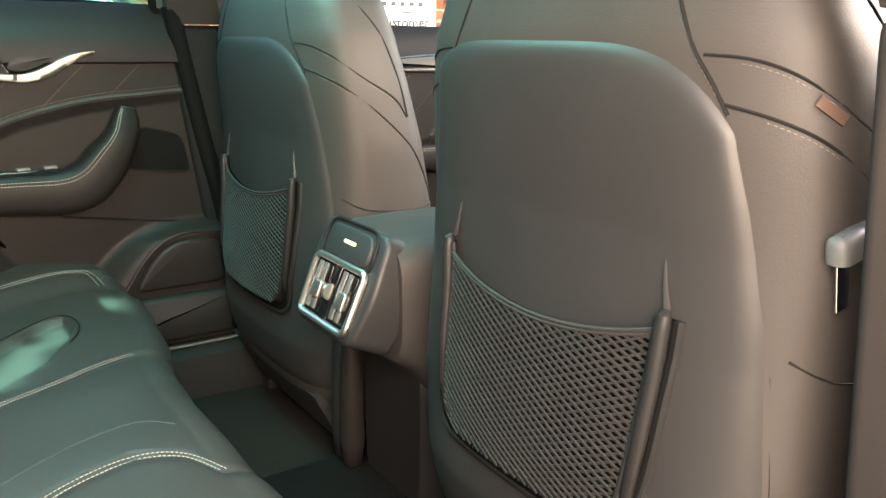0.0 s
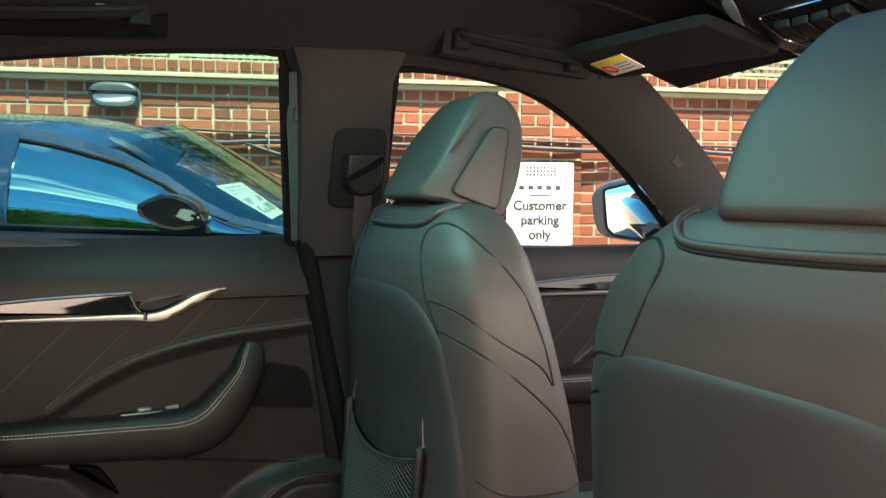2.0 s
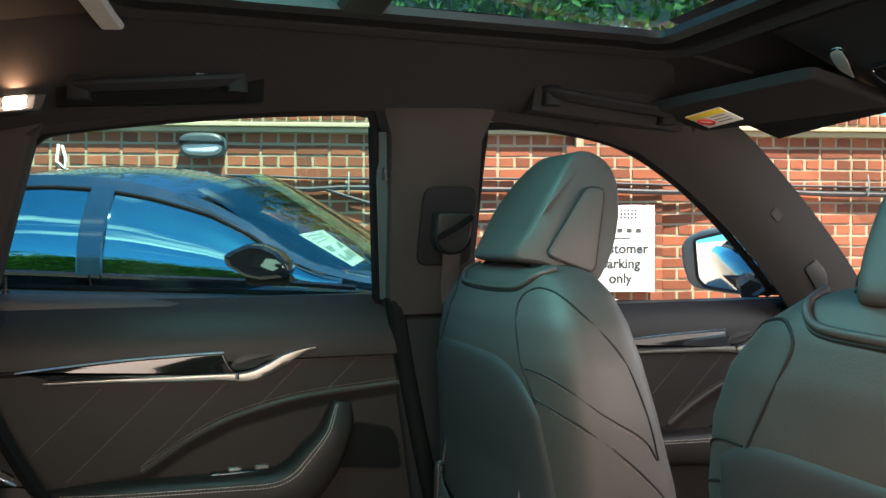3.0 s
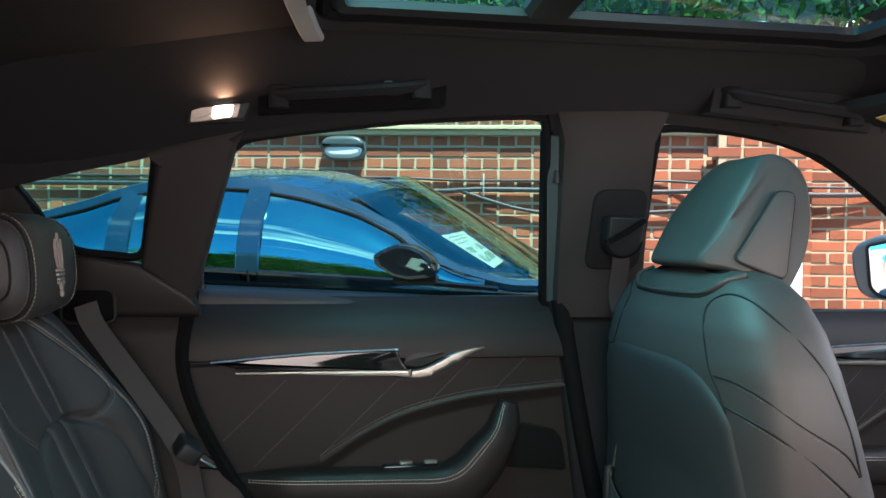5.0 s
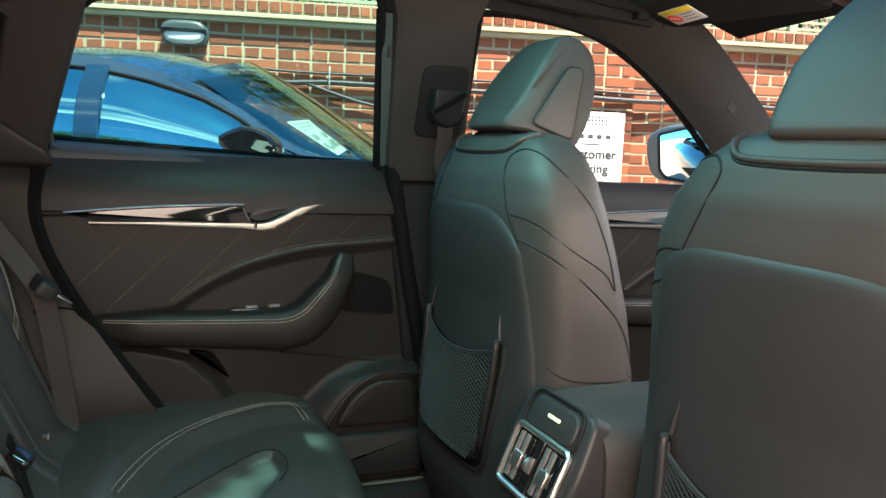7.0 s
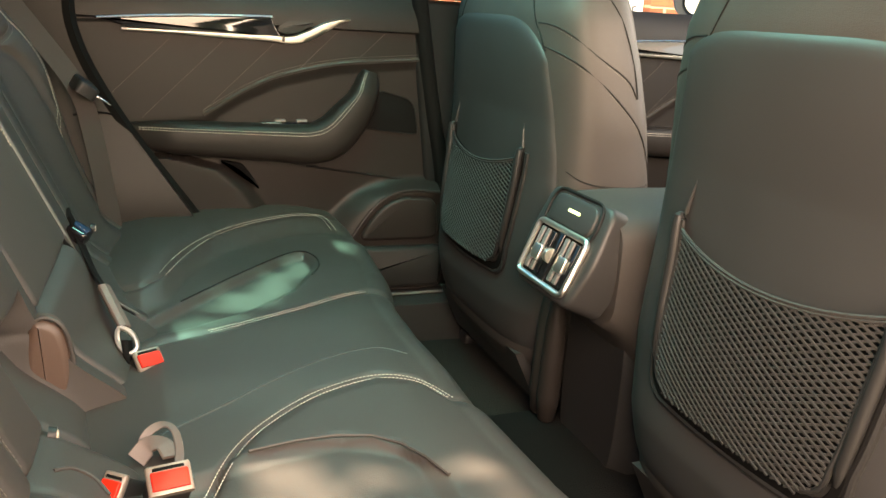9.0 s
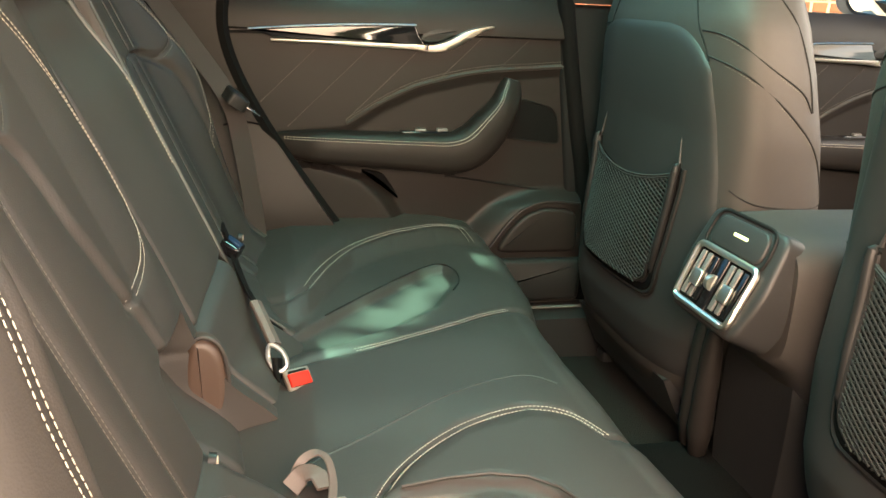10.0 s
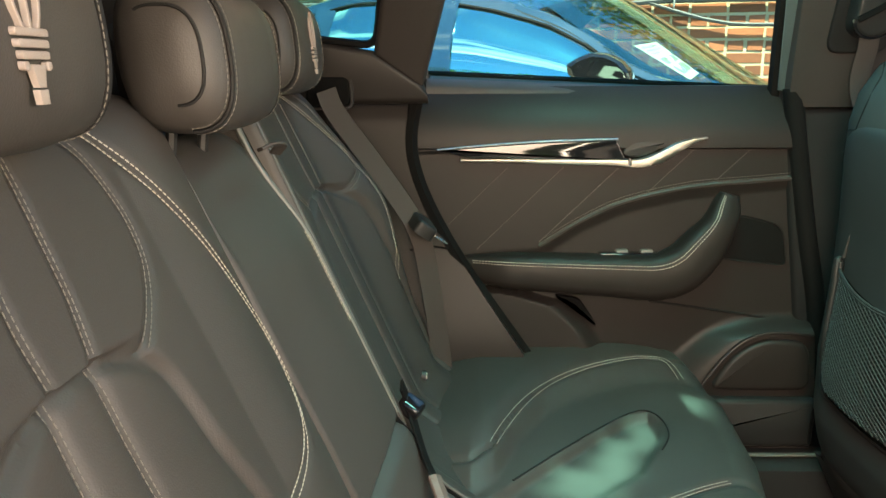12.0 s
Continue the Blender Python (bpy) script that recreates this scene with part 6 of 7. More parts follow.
def visor(s):
    th = tagged(new("sun_visor"), "dark cloth sun visor with a white and yellow warning label" if s > 0 else "dark cloth sun visor folded up", "sun visor", "sun visors")
    P = lambda u, v, d: Vector((0.415 + 0.20 * v + 0.12 * (0.45 - abs(u)), s * u, 1.480 - 0.034 * v - d))
    part("visor_board", prism(round_poly([(0.13, 0.0), (0.52, 0.0), (0.525, 0.74), (0.14, 0.88)], 0.05, 5), P, -0.010, 0.008, 0.006), LINING, th)
    if s > 0:
        lb = part("warning_label", prism([(0.352, 0.20), (0.452, 0.28), (0.478, 0.66), (0.378, 0.58)], P, 0.006, 0.0095, 0.0004), surface("white label stock", (0.72, 0.70, 0.68), 0.6, grain=200), th, "white printed warning label")
        part("label_band", prism([(0.352, 0.20), (0.452, 0.28), (0.459, 0.39), (0.359, 0.31)], P, 0.0095, 0.0102, 0.0002), surface("yellow label ink", (0.85, 0.62, 0.03), 0.6, grain=200), lb)
        ring = [P(0.443 + 0.013 * math.cos(a), 0.475 + 0.075 * math.sin(a), 0.0102) for a in [2 * math.pi * k / 20 for k in range(20)]]
        part("label_sign", tube(ring, 0.0022, closed=True), RED, lb)
        for k in range(3):
            part("label_bar", prism([(0.375 + 0.006 * k, 0.36 + 0.07 * k), (0.415 + 0.006 * k, 0.39 + 0.07 * k), (0.416 + 0.006 * k, 0.41 + 0.07 * k), (0.376 + 0.006 * k, 0.38 + 0.07 * k)], P, 0.0095, 0.0100, 0.0001), surface("grey label ink", (0.2, 0.2, 0.2), 0.6), lb)
    return th
visor(1)
visor(-1)

oc = thing("overhead_console", "dark overhead console with map lamps and chrome-edged switches", "console")
def op(u, v, d):
    """Under the headlining: u across the car, v forwards, d downwards; the shell swells towards its front."""
    edge = max(0.0, 1 - (abs(u) / 0.17) ** 3) * min(1.0, max(0.0, v) / 0.10) ** 0.7
    return Vector((0.42 + v, u, 1.553 - 0.37 * (0.02 + v) - d * edge))
def shell(a, b):
    u = 0.17 * (2 * b - 1)
    v = 0.265 * a - 0.05 * (2 * b - 1) ** 2 * a
    return op(u, v, 0.034 * min(1.0, (1 - a) / 0.06) ** 0.5)
part("console_shell", sheet(shell, 40, 40, back=(0, 0, 0.05)), PLASTIC, oc)
for sg in (-1, 1):
    lens = smooth_path([(sg * 0.092, 0.052, 0), (sg * 0.118, 0.056, 0), (sg * 0.146, 0.105, 0), (sg * 0.140, 0.124, 0), (sg * 0.112, 0.090, 0)], 5, closed=True)
    lamp_l = part("map_lamp", prism([(p.x, p.y) for p in lens][::sg], op, 0.028, 0.046, 0.003), surface("grey lamp lens", (0.30, 0.29, 0.27), 0.3, grain=300), oc, "pale map lamp lens")
    part("lamp_rim", tube([op(p.x, p.y, 0.040) for p in lens], 0.0018, closed=True), PIANO, lamp_l)
plate = round_poly([(-0.075, 0.085), (0.075, 0.085), (0.085, 0.150), (0.060, 0.170), (-0.060, 0.170), (-0.085, 0.150)], 0.012, 4)
sp = part("switch_plate", prism(plate, op, 0.026, 0.042, 0.004), PIANO, oc, "gloss black switch plate")
part("plate_trim", tube([op(p[0], p[1], 0.043) for p in plate], 0.0016, closed=True), BRIGHT, sp)
for k in range(4):
    part("switch", prism(round_poly([(-0.064 + 0.033 * k, 0.105), (-0.036 + 0.033 * k, 0.105), (-0.036 + 0.033 * k, 0.150), (-0.064 + 0.033 * k, 0.150)], 0.004), op, 0.038, 0.050, 0.003), PLASTIC, sp)
part("console_trim", tube([op(u, 0.232 - 1.4 * u * u, 0.036) for u in [-0.12 + 0.24 * k / 16 for k in range(17)]], 0.0035), BRIGHT, oc, "chrome front edge")

# door lock pin
pin = thing("lock_pin", "thin chrome-tipped door lock pin on the window sill", "lock pin")
part("pin_shaft", tube([(-0.697, 0.735, 1.145), (-0.697, 0.735, 1.172)], 0.0032, n=8), PLASTIC, pin)
part("pin_ferrule", tube([(-0.697, 0.735, 1.143), (-0.697, 0.735, 1.150)], 0.007, n=10), PLASTIC, pin)

# ---- yard outside; everything here stands square to the brick wall ----
YARD = pose(0, 0, 0, 0, 0, -15.4)
WALL_V = 4.48
yd = lambda u, v, z: YARD @ Vector((u, v, z))

# Ground is unseen; its pale warm colour is chosen to bounce light inside.
BOUNCE_GROUND = surface("pale light-bouncing ground", (0.27, 0.235, 0.19), 0.9, grain=160, bump=0.6, dist=0.004, big=1.5)
MORTAR = surface("pale lime mortar", (0.32, 0.255, 0.165), 0.95, grain=120, bump=0.5, dist=0.003, big=3)
BRICK = surface("red-brown brick", (0.250, 0.072, 0.032), 0.9, grain=70, bump=0.6, dist=0.004, big=8, rand=0.45, vary=0.35)
COPING = surface("weathered stone coping", (0.40, 0.33, 0.20), 0.9, grain=40, bump=0.5, dist=0.004, big=5)
TRELLIS = surface("green-grey painted trellis", (0.30, 0.36, 0.24), 0.7, grain=60, bump=0.3, big=6)
CABLE = surface("black weathered cable", (0.03, 0.03, 0.032), 0.6, grain=200, bump=0.1)

g = bmesh.new()
sheet(lambda u, v: Vector((-200 + 400 * u, -200 + 400 * v, 0)), 8, 8, g)
solid("ground", g, BOUNCE_GROUND, "unseen car park ground, made pale to bounce warm light", "ground", "structure")

yard_wall = thing("brick_wall", "old red brick wall in pale mortar with stone coping", "wall", kind="structure", turn=-15.4)
U0, U1 = -5.0, 7.0
part("mortar_bed", box((U0, WALL_V + 0.003, -0.05), (U1, WALL_V + 0.22, 1.94), 0.002), MORTAR, yard_wall, "pale recessed mortar")
part("coping_course", box((U0, WALL_V - 0.035, 1.94), (U1, WALL_V + 0.25, 1.975), 0.010), COPING, yard_wall, "projecting stone coping")
part("coping_moulding", box((U0, WALL_V - 0.055, 1.976), (U1, WALL_V + 0.25, 2.002), 0.012), COPING, yard_wall)
part("pier", box((1.05, WALL_V - 0.0485, -0.05), (1.60, WALL_V + 0.01, 1.94), 0.003), MORTAR, yard_wall)


def brick_mesh(w, h, d, seed):
    rnd = random.Random(seed)
    bm = bmesh.new()
    j = lambda s=0.003: rnd.uniform(-s, s)
    front = [Vector((-w / 2 + 0.004 + j(), -abs(j(0.0015)), -h / 2 + 0.004 + j())), Vector((w / 2 - 0.004 + j(), -abs(j(0.0015)), -h / 2 + 0.004 + j())), Vector((w / 2 - 0.004 + j(), -abs(j(0.0015)), h / 2 - 0.004 + j())), Vector((-w / 2 + 0.004 + j(), -abs(j(0.0015)), h / 2 - 0.004 + j()))]
    rim = [Vector((p.x * (1 + 0.006 / w), 0.005, p.z * (1 + 0.006 / h))) for p in front]
    back = [Vector((p.x, d, p.z)) for p in rim]
    loft([back, rim, front], bm)
    return bm


def mesh_of(name, bm, material):
    me = bpy.data.meshes.new(name)
    bmesh.ops.recalc_face_normals(bm, faces=bm.faces)
    bm.to_mesh(me)
    bm.free()
    me.materials.append(material)
    return me


kinds = {k: [mesh_of("brick", brick_mesh(w, 0.0635, 0.014, 10 * i + n), BRICK) for n in range(6)] for i, (k, w) in enumerate((("long", 0.213), ("short", 0.100), ("edge", 0.064)))}
rest = {"verts": [], "faces": []}
rnd = random.Random(5)
singles = 0


def lay(kind, u, z, v, turn=0, near=False):
    global singles
    me = rnd.choice(kinds[kind])
    dv = rnd.uniform(-0.002, 0.001)
    if near and singles < 300:
        ob = new("brick", me)
        ob.parent = yard_wall
        ob.matrix_basis = pose(u, v + dv, z, 0, 90 if turn else 0, 0)
        singles += 1
    else:
        m = pose(u, v + dv, z, 0, 90 if turn else 0, 0)
        base = len(rest["verts"])
        rest["verts"] += [tuple(m @ q.co) for q in me.vertices]
        rest["faces"] += [tuple(base + i for i in p.vertices) for p in me.polygons]


COURSE = 0.0756
n_course = int(1.94 / COURSE)
for c in range(n_course):
    z = 1.94 - COURSE * (c + 0.5)
    long_row = c % 2 == 1
    stepu = 0.2255 if long_row else 0.1128
    u = U0 + (0.0 if long_row else 0.056)
    while u < U1:
        near = 1.20 < z and -1.45 < u < 1.75
        on_pier = 1.05 < u < 1.60
        lay("long" if long_row else "short", u, z, WALL_V - 0.052 if on_pier else WALL_V, near=near)
        u += stepu
u = U0
while u < U1:
    lay("edge", u, 2.055, WALL_V - 0.02, turn=0)
    u += 0.0755
me = bpy.data.meshes.new("brickwork")
me.from_pydata(rest["verts"], [], rest["faces"])
me.materials.append(BRICK)
bw = new("brickwork", me)
bw.parent = yard_wall
tagged(bw, "further courses of red brick", kind="stuff")
# soldier course of bricks on edge under the fence
part("top_course_bed", box((U0, WALL_V - 0.012, 2.002), (U1, WALL_V + 0.22, 2.098), 0.004), MORTAR, yard_wall)

# trellis fence on the wall
fence = thing("trellis_fence", "green-grey lattice fence panels on top of the wall", "fence", turn=-15.4)
slat_h = mesh_of("slat", box((-0.95, -0.004, -0.009), (0.95, 0.004, 0.009), 0.001), TRELLIS)
slat_v = mesh_of("slat", box((-0.009, -0.004, -0.19), (0.009, 0.004, 0.19), 0.001), TRELLIS)
for p in range(6):
    uc = -4.0 + 1.95 * p
    for k in range(8):
        ob = new("slat", slat_h)
        ob.parent = fence
        ob.matrix_basis = pose(uc, WALL_V + 0.060, 2.13 + 0.048 * k)
    for k in range(39):
        ob = new("slat", slat_v)
        ob.parent = fence
        ob.matrix_basis = pose(uc - 0.93 + 0.049 * k, WALL_V + 0.069, 2.29)
    part("fence_post", box((uc + 0.945, WALL_V + 0.03, 2.09), (uc + 1.005, WALL_V + 0.10, 2.52), 0.004), TRELLIS, fence)

# cables along the wall with clips
def cable(pts, r=0.011):
    th = tagged(new("cable"), "black cable clipped along the brick wall", "cable", "wall cables")
    part("sheath", tube([yd(*p) for p in smooth_path(pts, 8)], r), CABLE, th)
    return th
cable([(-5, WALL_V - 0.014, 1.66), (-1.5, WALL_V - 0.014, 1.655), (-0.6, WALL_V - 0.016, 1.635), (0.6, WALL_V - 0.014, 1.64), (1.0, WALL_V - 0.06, 1.62), (1.65, WALL_V - 0.06, 1.60), (2.6, WALL_V - 0.015, 1.60), (4, WALL_V - 0.014, 1.58), (7, WALL_V - 0.014, 1.56)], 0.009)
cable([(-5, WALL_V - 0.03, 1.60), (-2.0, WALL_V - 0.03, 1.60), (-0.9, WALL_V - 0.03, 1.563), (-0.6, WALL_V - 0.03, 1.570), (-0.40, WALL_V - 0.03, 1.575), (0.6, WALL_V - 0.03, 1.565), (1.0, WALL_V - 0.075, 1.57), (1.65, WALL_V - 0.075, 1.55), (2.4, WALL_V - 0.03, 1.565), (3.2, WALL_V - 0.03, 1.54), (7, WALL_V - 0.03, 1.54)], 0.017)
cable([(-0.62, WALL_V - 0.035, 1.560), (-0.45, WALL_V - 0.035, 1.505), (-0.25, WALL_V - 0.035, 1.450), (0.0, WALL_V - 0.035, 1.420), (0.6, WALL_V - 0.035, 1.43), (1.5, WALL_V - 0.035, 1.50)], 0.012)
for u in (-2.2, -1.4, -0.475, 0.3, 1.1, 1.9, 3.1):
    vv = WALL_V - (0.06 if 1.05 < u < 1.6 else 0.01)
    solid("cable_clip", tube([yd(u, vv - 0.03, 1.68), yd(u, vv - 0.05, 1.60), yd(u, vv - 0.03, 1.53)], 0.006), surface("galvanised clip", (0.45, 0.45, 0.44), 0.5, metal=0.6), "small pale metal cable clip on the wall", "clip", group="cable clips")

# bulkhead lamp on the wall
bl = thing("bulkhead_lamp", "oval bulkhead wall lamp, dark hood over a frosted lens", "lamp", turn=-15.4)
lu, lz = -1.423, 1.845
oval = [(0.148 * math.copysign(abs(math.cos(a)) ** 0.6, math.cos(a)), 0.082 * math.copysign(abs(math.sin(a)) ** 0.75, math.sin(a))) for a in [2 * math.pi * k / 40 for k in range(40)]]
bp = lambda u, v, d: Vector((lu + u, WALL_V - 0.005 - d, lz + v))
part("lamp_base", prism(oval, bp, 0.0, 0.05, 0.02), surface("grey-green cast housing", (0.10, 0.13, 0.13), 0.5, grain=80), bl)
lens = [(u * 0.86, v * 0.82) for u, v in oval]
part("lamp_lens", prism(lens, bp, 0.045, 0.085, 0.030, steps=6), surface("frosted lens", (0.62, 0.66, 0.64), 0.35, grain=300), bl, "frosted glass lens")
hood = [(u * 1.0, v) for u, v in oval if v > -0.012]
hood = sorted(hood, key=lambda p: math.atan2(p[1] + 0.02, p[0]))
part("lamp_hood", prism([(0.148, -0.004)] + [h for h in hood if h[1] > 0.0] + [(-0.148, -0.004)], bp, 0.045, 0.095, 0.030, steps=5), surface("dark hood", (0.035, 0.05, 0.05), 0.4, grain=80), bl)

# bent white bracket on the wall
wb = thing("wall_bracket", "small bent white metal bracket on the brick wall", "bracket", turn=-15.4)
bpath = [(-2.345, WALL_V - 0.02, 1.845), (-2.335, WALL_V - 0.08, 1.735), (-2.283, WALL_V - 0.08, 1.686), (-2.279, WALL_V - 0.08, 1.760), (-2.323, WALL_V - 0.02, 1.840)]
part("bent_rod", tube(bpath, 0.009), surface("white bracket paint", (0.75, 0.75, 0.73), 0.5, grain=100), wb)

# parking sign
sg = thing("parking_sign", "white sign board with grey lettering on the wall pier", "sign", turn=-15.4)
SU, SZ0, SZ1 = 1.343, 0.88, 1.462
sv = WALL_V - 0.085
part("board", box((SU - 0.235, sv - 0.004, SZ0), (SU + 0.235, sv + 0.004, SZ1), 0.003), surface("white sign enamel", (0.80, 0.80, 0.78), 0.35, grain=60, bump=0.02, vary=0.04), sg)
INK = surface("grey lettering ink", (0.045, 0.047, 0.045), 0.6, grain=100, bump=0.0)
def words(text, u, z, size):
    cu = bpy.data.curves.new("word", 'FONT')
    cu.body, cu.size, cu.align_x, cu.extrude = text, size, 'CENTER', 0.001
    cu.offset = 0.0022
    tmp = bpy.data.objects.new("word", cu)
    scene.collection.objects.link(tmp)
    bpy.context.view_layer.update()
    me = bpy.data.meshes.new_from_object(tmp.evaluated_get(bpy.context.evaluated_depsgraph_get()))
    bpy.data.objects.remove(tmp)
    me.materials.append(INK)
    ob = new("lettering", me)
    ob.parent = sg
    ob.matrix_basis = pose(u, sv - 0.0055, z, 90, 0, 0)
    return tagged(ob, "grey painted words")
words("Customer", SU, 1.140, 0.092)
words("parking", SU, 1.040, 0.092)
words("only", SU, 0.940, 0.092)
dots = bmesh.new()
for i in range(9):
    for j in range(3):
        box((SU - 0.10 + 0.0245 * i, sv - 0.0062, 1.372 + 0.024 * j), (SU - 0.10 + 0.0245 * i + 0.014, sv - 0.003, 1.372 + 0.024 * j + 0.014), 0.001, dots)
part("dot_mark", dots, INK, sg, "small grid of grey dots")
for i in range(5):
    part("name_bar", box((SU - 0.15 + 0.064 * i, sv - 0.006, 1.278), (SU - 0.15 + 0.064 * i + 0.036, sv - 0.003, 1.306), 0.001), INK, sg)
part("small_bar", box((SU - 0.07, sv - 0.006, 1.235), (SU + 0.07, sv - 0.003, 1.243), 0.001), INK, sg)

# ---- parked blue car ----
BLUE = surface("dark blue metallic paint", (0.010, 0.036, 0.062), 0.16, metal=0.5, coat=1.0, grain=900, bump=0.0, vary=0.15, wear=0.03)
CU = 0.105   # how far the car stands along the wall
car = thing("parked_car", "dark blue metallic fastback car parked beside the wall", "car", at=tuple(yd(CU, 0, 0)), turn=-15.4)
CV, HW = 3.24, 0.94   # centre line and half width
BODY = [  # u, belt height, half width at belt, lowest
    (-3.55, 0.95, 0.60, 0.50), (-3.40, 1.04, 0.80, 0.35), (-3.0, 1.10, 0.90, 0.28), (-2.3, 1.125, 0.925, 0.25), (-1.5, 1.105, 0.93, 0.25), (-0.9, 1.080, 0.93, 0.25), (-0.50, 1.050, 0.915, 0.25), (0.1, 1.005, 0.90, 0.28), (0.6, 0.965, 0.87, 0.30), (0.95, 0.90, 0.80, 0.32), (1.18, 0.78, 0.62, 0.36), (1.25, 0.66, 0.45, 0.42)]
rings = []
for q in smooth_path([(b[0], b[1], b[2]) for b in BODY], 4):
    u, zb, w = q
    lo = interp(u, [(b[0], b[3]) for b in BODY])
    sec = []
    for k in range(32):
        a = 2 * math.pi * k / 32
        ca, sa = math.cos(a), math.sin(a)
        ww = (w + 0.03) * math.copysign(abs(ca) ** 0.42, ca)
        zz = (zb + lo) / 2 + (zb - lo) / 2 * math.copysign(abs(sa) ** 0.55, sa)
        sec.append(Vector((u, CV + ww, zz)))
    rings.append(sec)
part("body_shell", loft(rings), BLUE, car, "dark blue body", 50)
EDGE = [(-3.25, 1.10, 1.11), (-2.9, 1.11, 1.20), (-2.55, 1.115, 1.305), (-2.28, 1.12, 1.376), (-2.13, 1.12, 1.430), (-1.93, 1.118, 1.476), (-1.70, 1.112, 1.486), (-1.50, 1.103, 1.474), (-1.30, 1.095, 1.437), (-1.06, 1.085, 1.364), (-0.89, 1.077, 1.270), (-0.74, 1.070, 1.160), (-0.60, 1.062, 1.090), (-0.40, 1.045, 1.055)]
def roof_at(u):
    """Belt height, roof-edge height and half width of the roof edge."""
    return interp(u, [(r[0], r[1]) for r in EDGE]), interp(u, [(r[0], r[2]) for r in EDGE]), interp(u, [(-3.2, 0.62), (-2.5, 0.68), (-1.5, 0.70), (-1.1, 0.72), (-0.5, 0.86)])
# roof skin between the side glass tops
part("roof_skin", sheet(lambda a, b: Vector(((-3.25 + 2.34 * a) - 0.20 * a * (2 * b - 1) ** 2, CV + (2 * b - 1) * roof_at(-3.25 + 2.10 * a)[2], roof_at(-3.25 + 2.10 * a)[1] + 0.012 + 0.095 * (1 - abs(2 * b - 1) ** 2.2) * min(1, 0.3 + a))), 30, 14, back=(0, 0, -0.03)), BLUE, car, "dark blue roof")
SIDEV = CV - 0.905
def glass_side(u, h, s=-1):
    """A point on the car's side glass: h = 0 at the belt, 1 at the roof edge."""
    zb, zt, w = roof_at(u)
    zt = max(zt, zb + 0.01)
    return Vector((u, CV + s * (0.905 + (w - 0.905) * h ** 2.2), zb - 0.01 + (zt - zb + 0.01) * h))
for s in (-1, 1):
    for nm, ua, ub, sh in (("front_window", -1.44, -0.52, 1), ("rear_window", -2.02, -1.54, 1), ("quarter_window", -2.75, -2.10, 1)):
        def G(a, b):
            u = ua + (ub - ua) * a
            return glass_side(u, 0.02 + 0.90 * b, s)
        part(nm, sheet(G, 16, 6), CARGLASS, car, "dark reflecting side window")
    path = [glass_side(-2.95 + 2.45 * k / 30, 0.96, s) for k in range(31)]
    part("roof_rail_trim", band(path, 0.075, 0.03, (0, s, 0.5)), BLUE, car)
    part("window_top_seal", tube([glass_side(-2.85 + 2.35 * k / 30, 0.90, s) for k in range(31)], 0.010), RUBBER, car)
    part("belt_trim", tube([glass_side(-2.85 + 2.40 * k / 20, 0.0, s) for k in range(21)], 0.012), PIANO, car)
    for ua in (-1.49, -2.06):
        part("window_post", band([glass_side(ua, h / 6, s) + Vector((0, 0.004 * s, 0)) for h in range(7)], 0.10, 0.02, (0, s, 0.3)), BLUE, car)
    part("screen_pillar", band(smooth_path([glass_side(-1.20, 1.0, s), glass_side(-0.95, 1.0, s), glass_side(-0.70, 1.0, s), glass_side(-0.44, 1.0, s), glass_side(-0.28, 0.9, s)], 5), 0.055, 0.05, (0, s, 0.6)), BLUE, car)
    part("door_gap", tube([Vector((-1.47 + 0.01 * k, CV + s * (0.962), 1.10 - 0.075 * k)) for k in range(8)], 0.004), GAP_SHADE, car)
    shape = round_poly([(-0.122, 0.027), (-0.115, -0.013), (-0.042, -0.058), (0.021, -0.072), (0.115, -0.060), (0.122, -0.030), (0.115, 0.004), (0.084, 0.040), (0.031, 0.066), (-0.027, 0.072), (-0.084, 0.050)], 0.012, 3)
    m = part("door_mirror", loft([[Vector((-0.800 + du + f * p, CV + s * (0.99 + dv + 0.04 * p), 1.150 + g * q)) for p, q in shape] for dv, f, g, du in ((0.0, 0.55, 0.55, 0.03), (0.025, 0.92, 0.90, 0.01), (0.06, 1.0, 1.0, 0.0), (0.14, 1.0, 0.97, -0.003), (0.165, 0.95, 0.90, -0.005), (0.175, 0.80, 0.74, -0.006))]), PIANO, car, "gloss black door mirror", 35)
    part("mirror_joint", tube([Vector((-0.918 + 0.235 * k / 10, CV + s * (1.160 - 0.012 * math.cos(0.6 * k - 3) ** 2), 1.172 - 0.024 * k / 10)) for k in range(11)], 0.0035), GAP_SHADE, m)
    part("mirror_skirt", loft([[Vector((-0.770 + f * p * 0.8, CV + s * (1.06 + 0.05 * f * math.copysign(1, q)), z)) for p, q in ((-0.10, -1), (0.11, -1), (0.11, 1), (-0.10, 1))] for z, f in ((1.060, 0.75), (1.075, 1.0), (1.092, 1.0), (1.098, 0.9))]), HANDLE, m)
    part("mirror_foot", tube([Vector((-0.72, CV + s * 0.92, 1.075)), Vector((-0.76, CV + s * 1.0, 1.10))], 0.03), PIANO, m)
    for uw in (-2.75, 0.30):
        wh = part("wheel", tube([Vector((uw, CV + s * 0.70, 0.36)), Vector((uw, CV + s * 0.93, 0.36))], 0.36, n=28), RUBBER, car, "black tyre")
        part("rim", tube([Vector((uw, CV + s * 0.90, 0.36)), Vector((uw, CV + s * 0.945, 0.36))], 0.25, n=24), CHROME, wh)
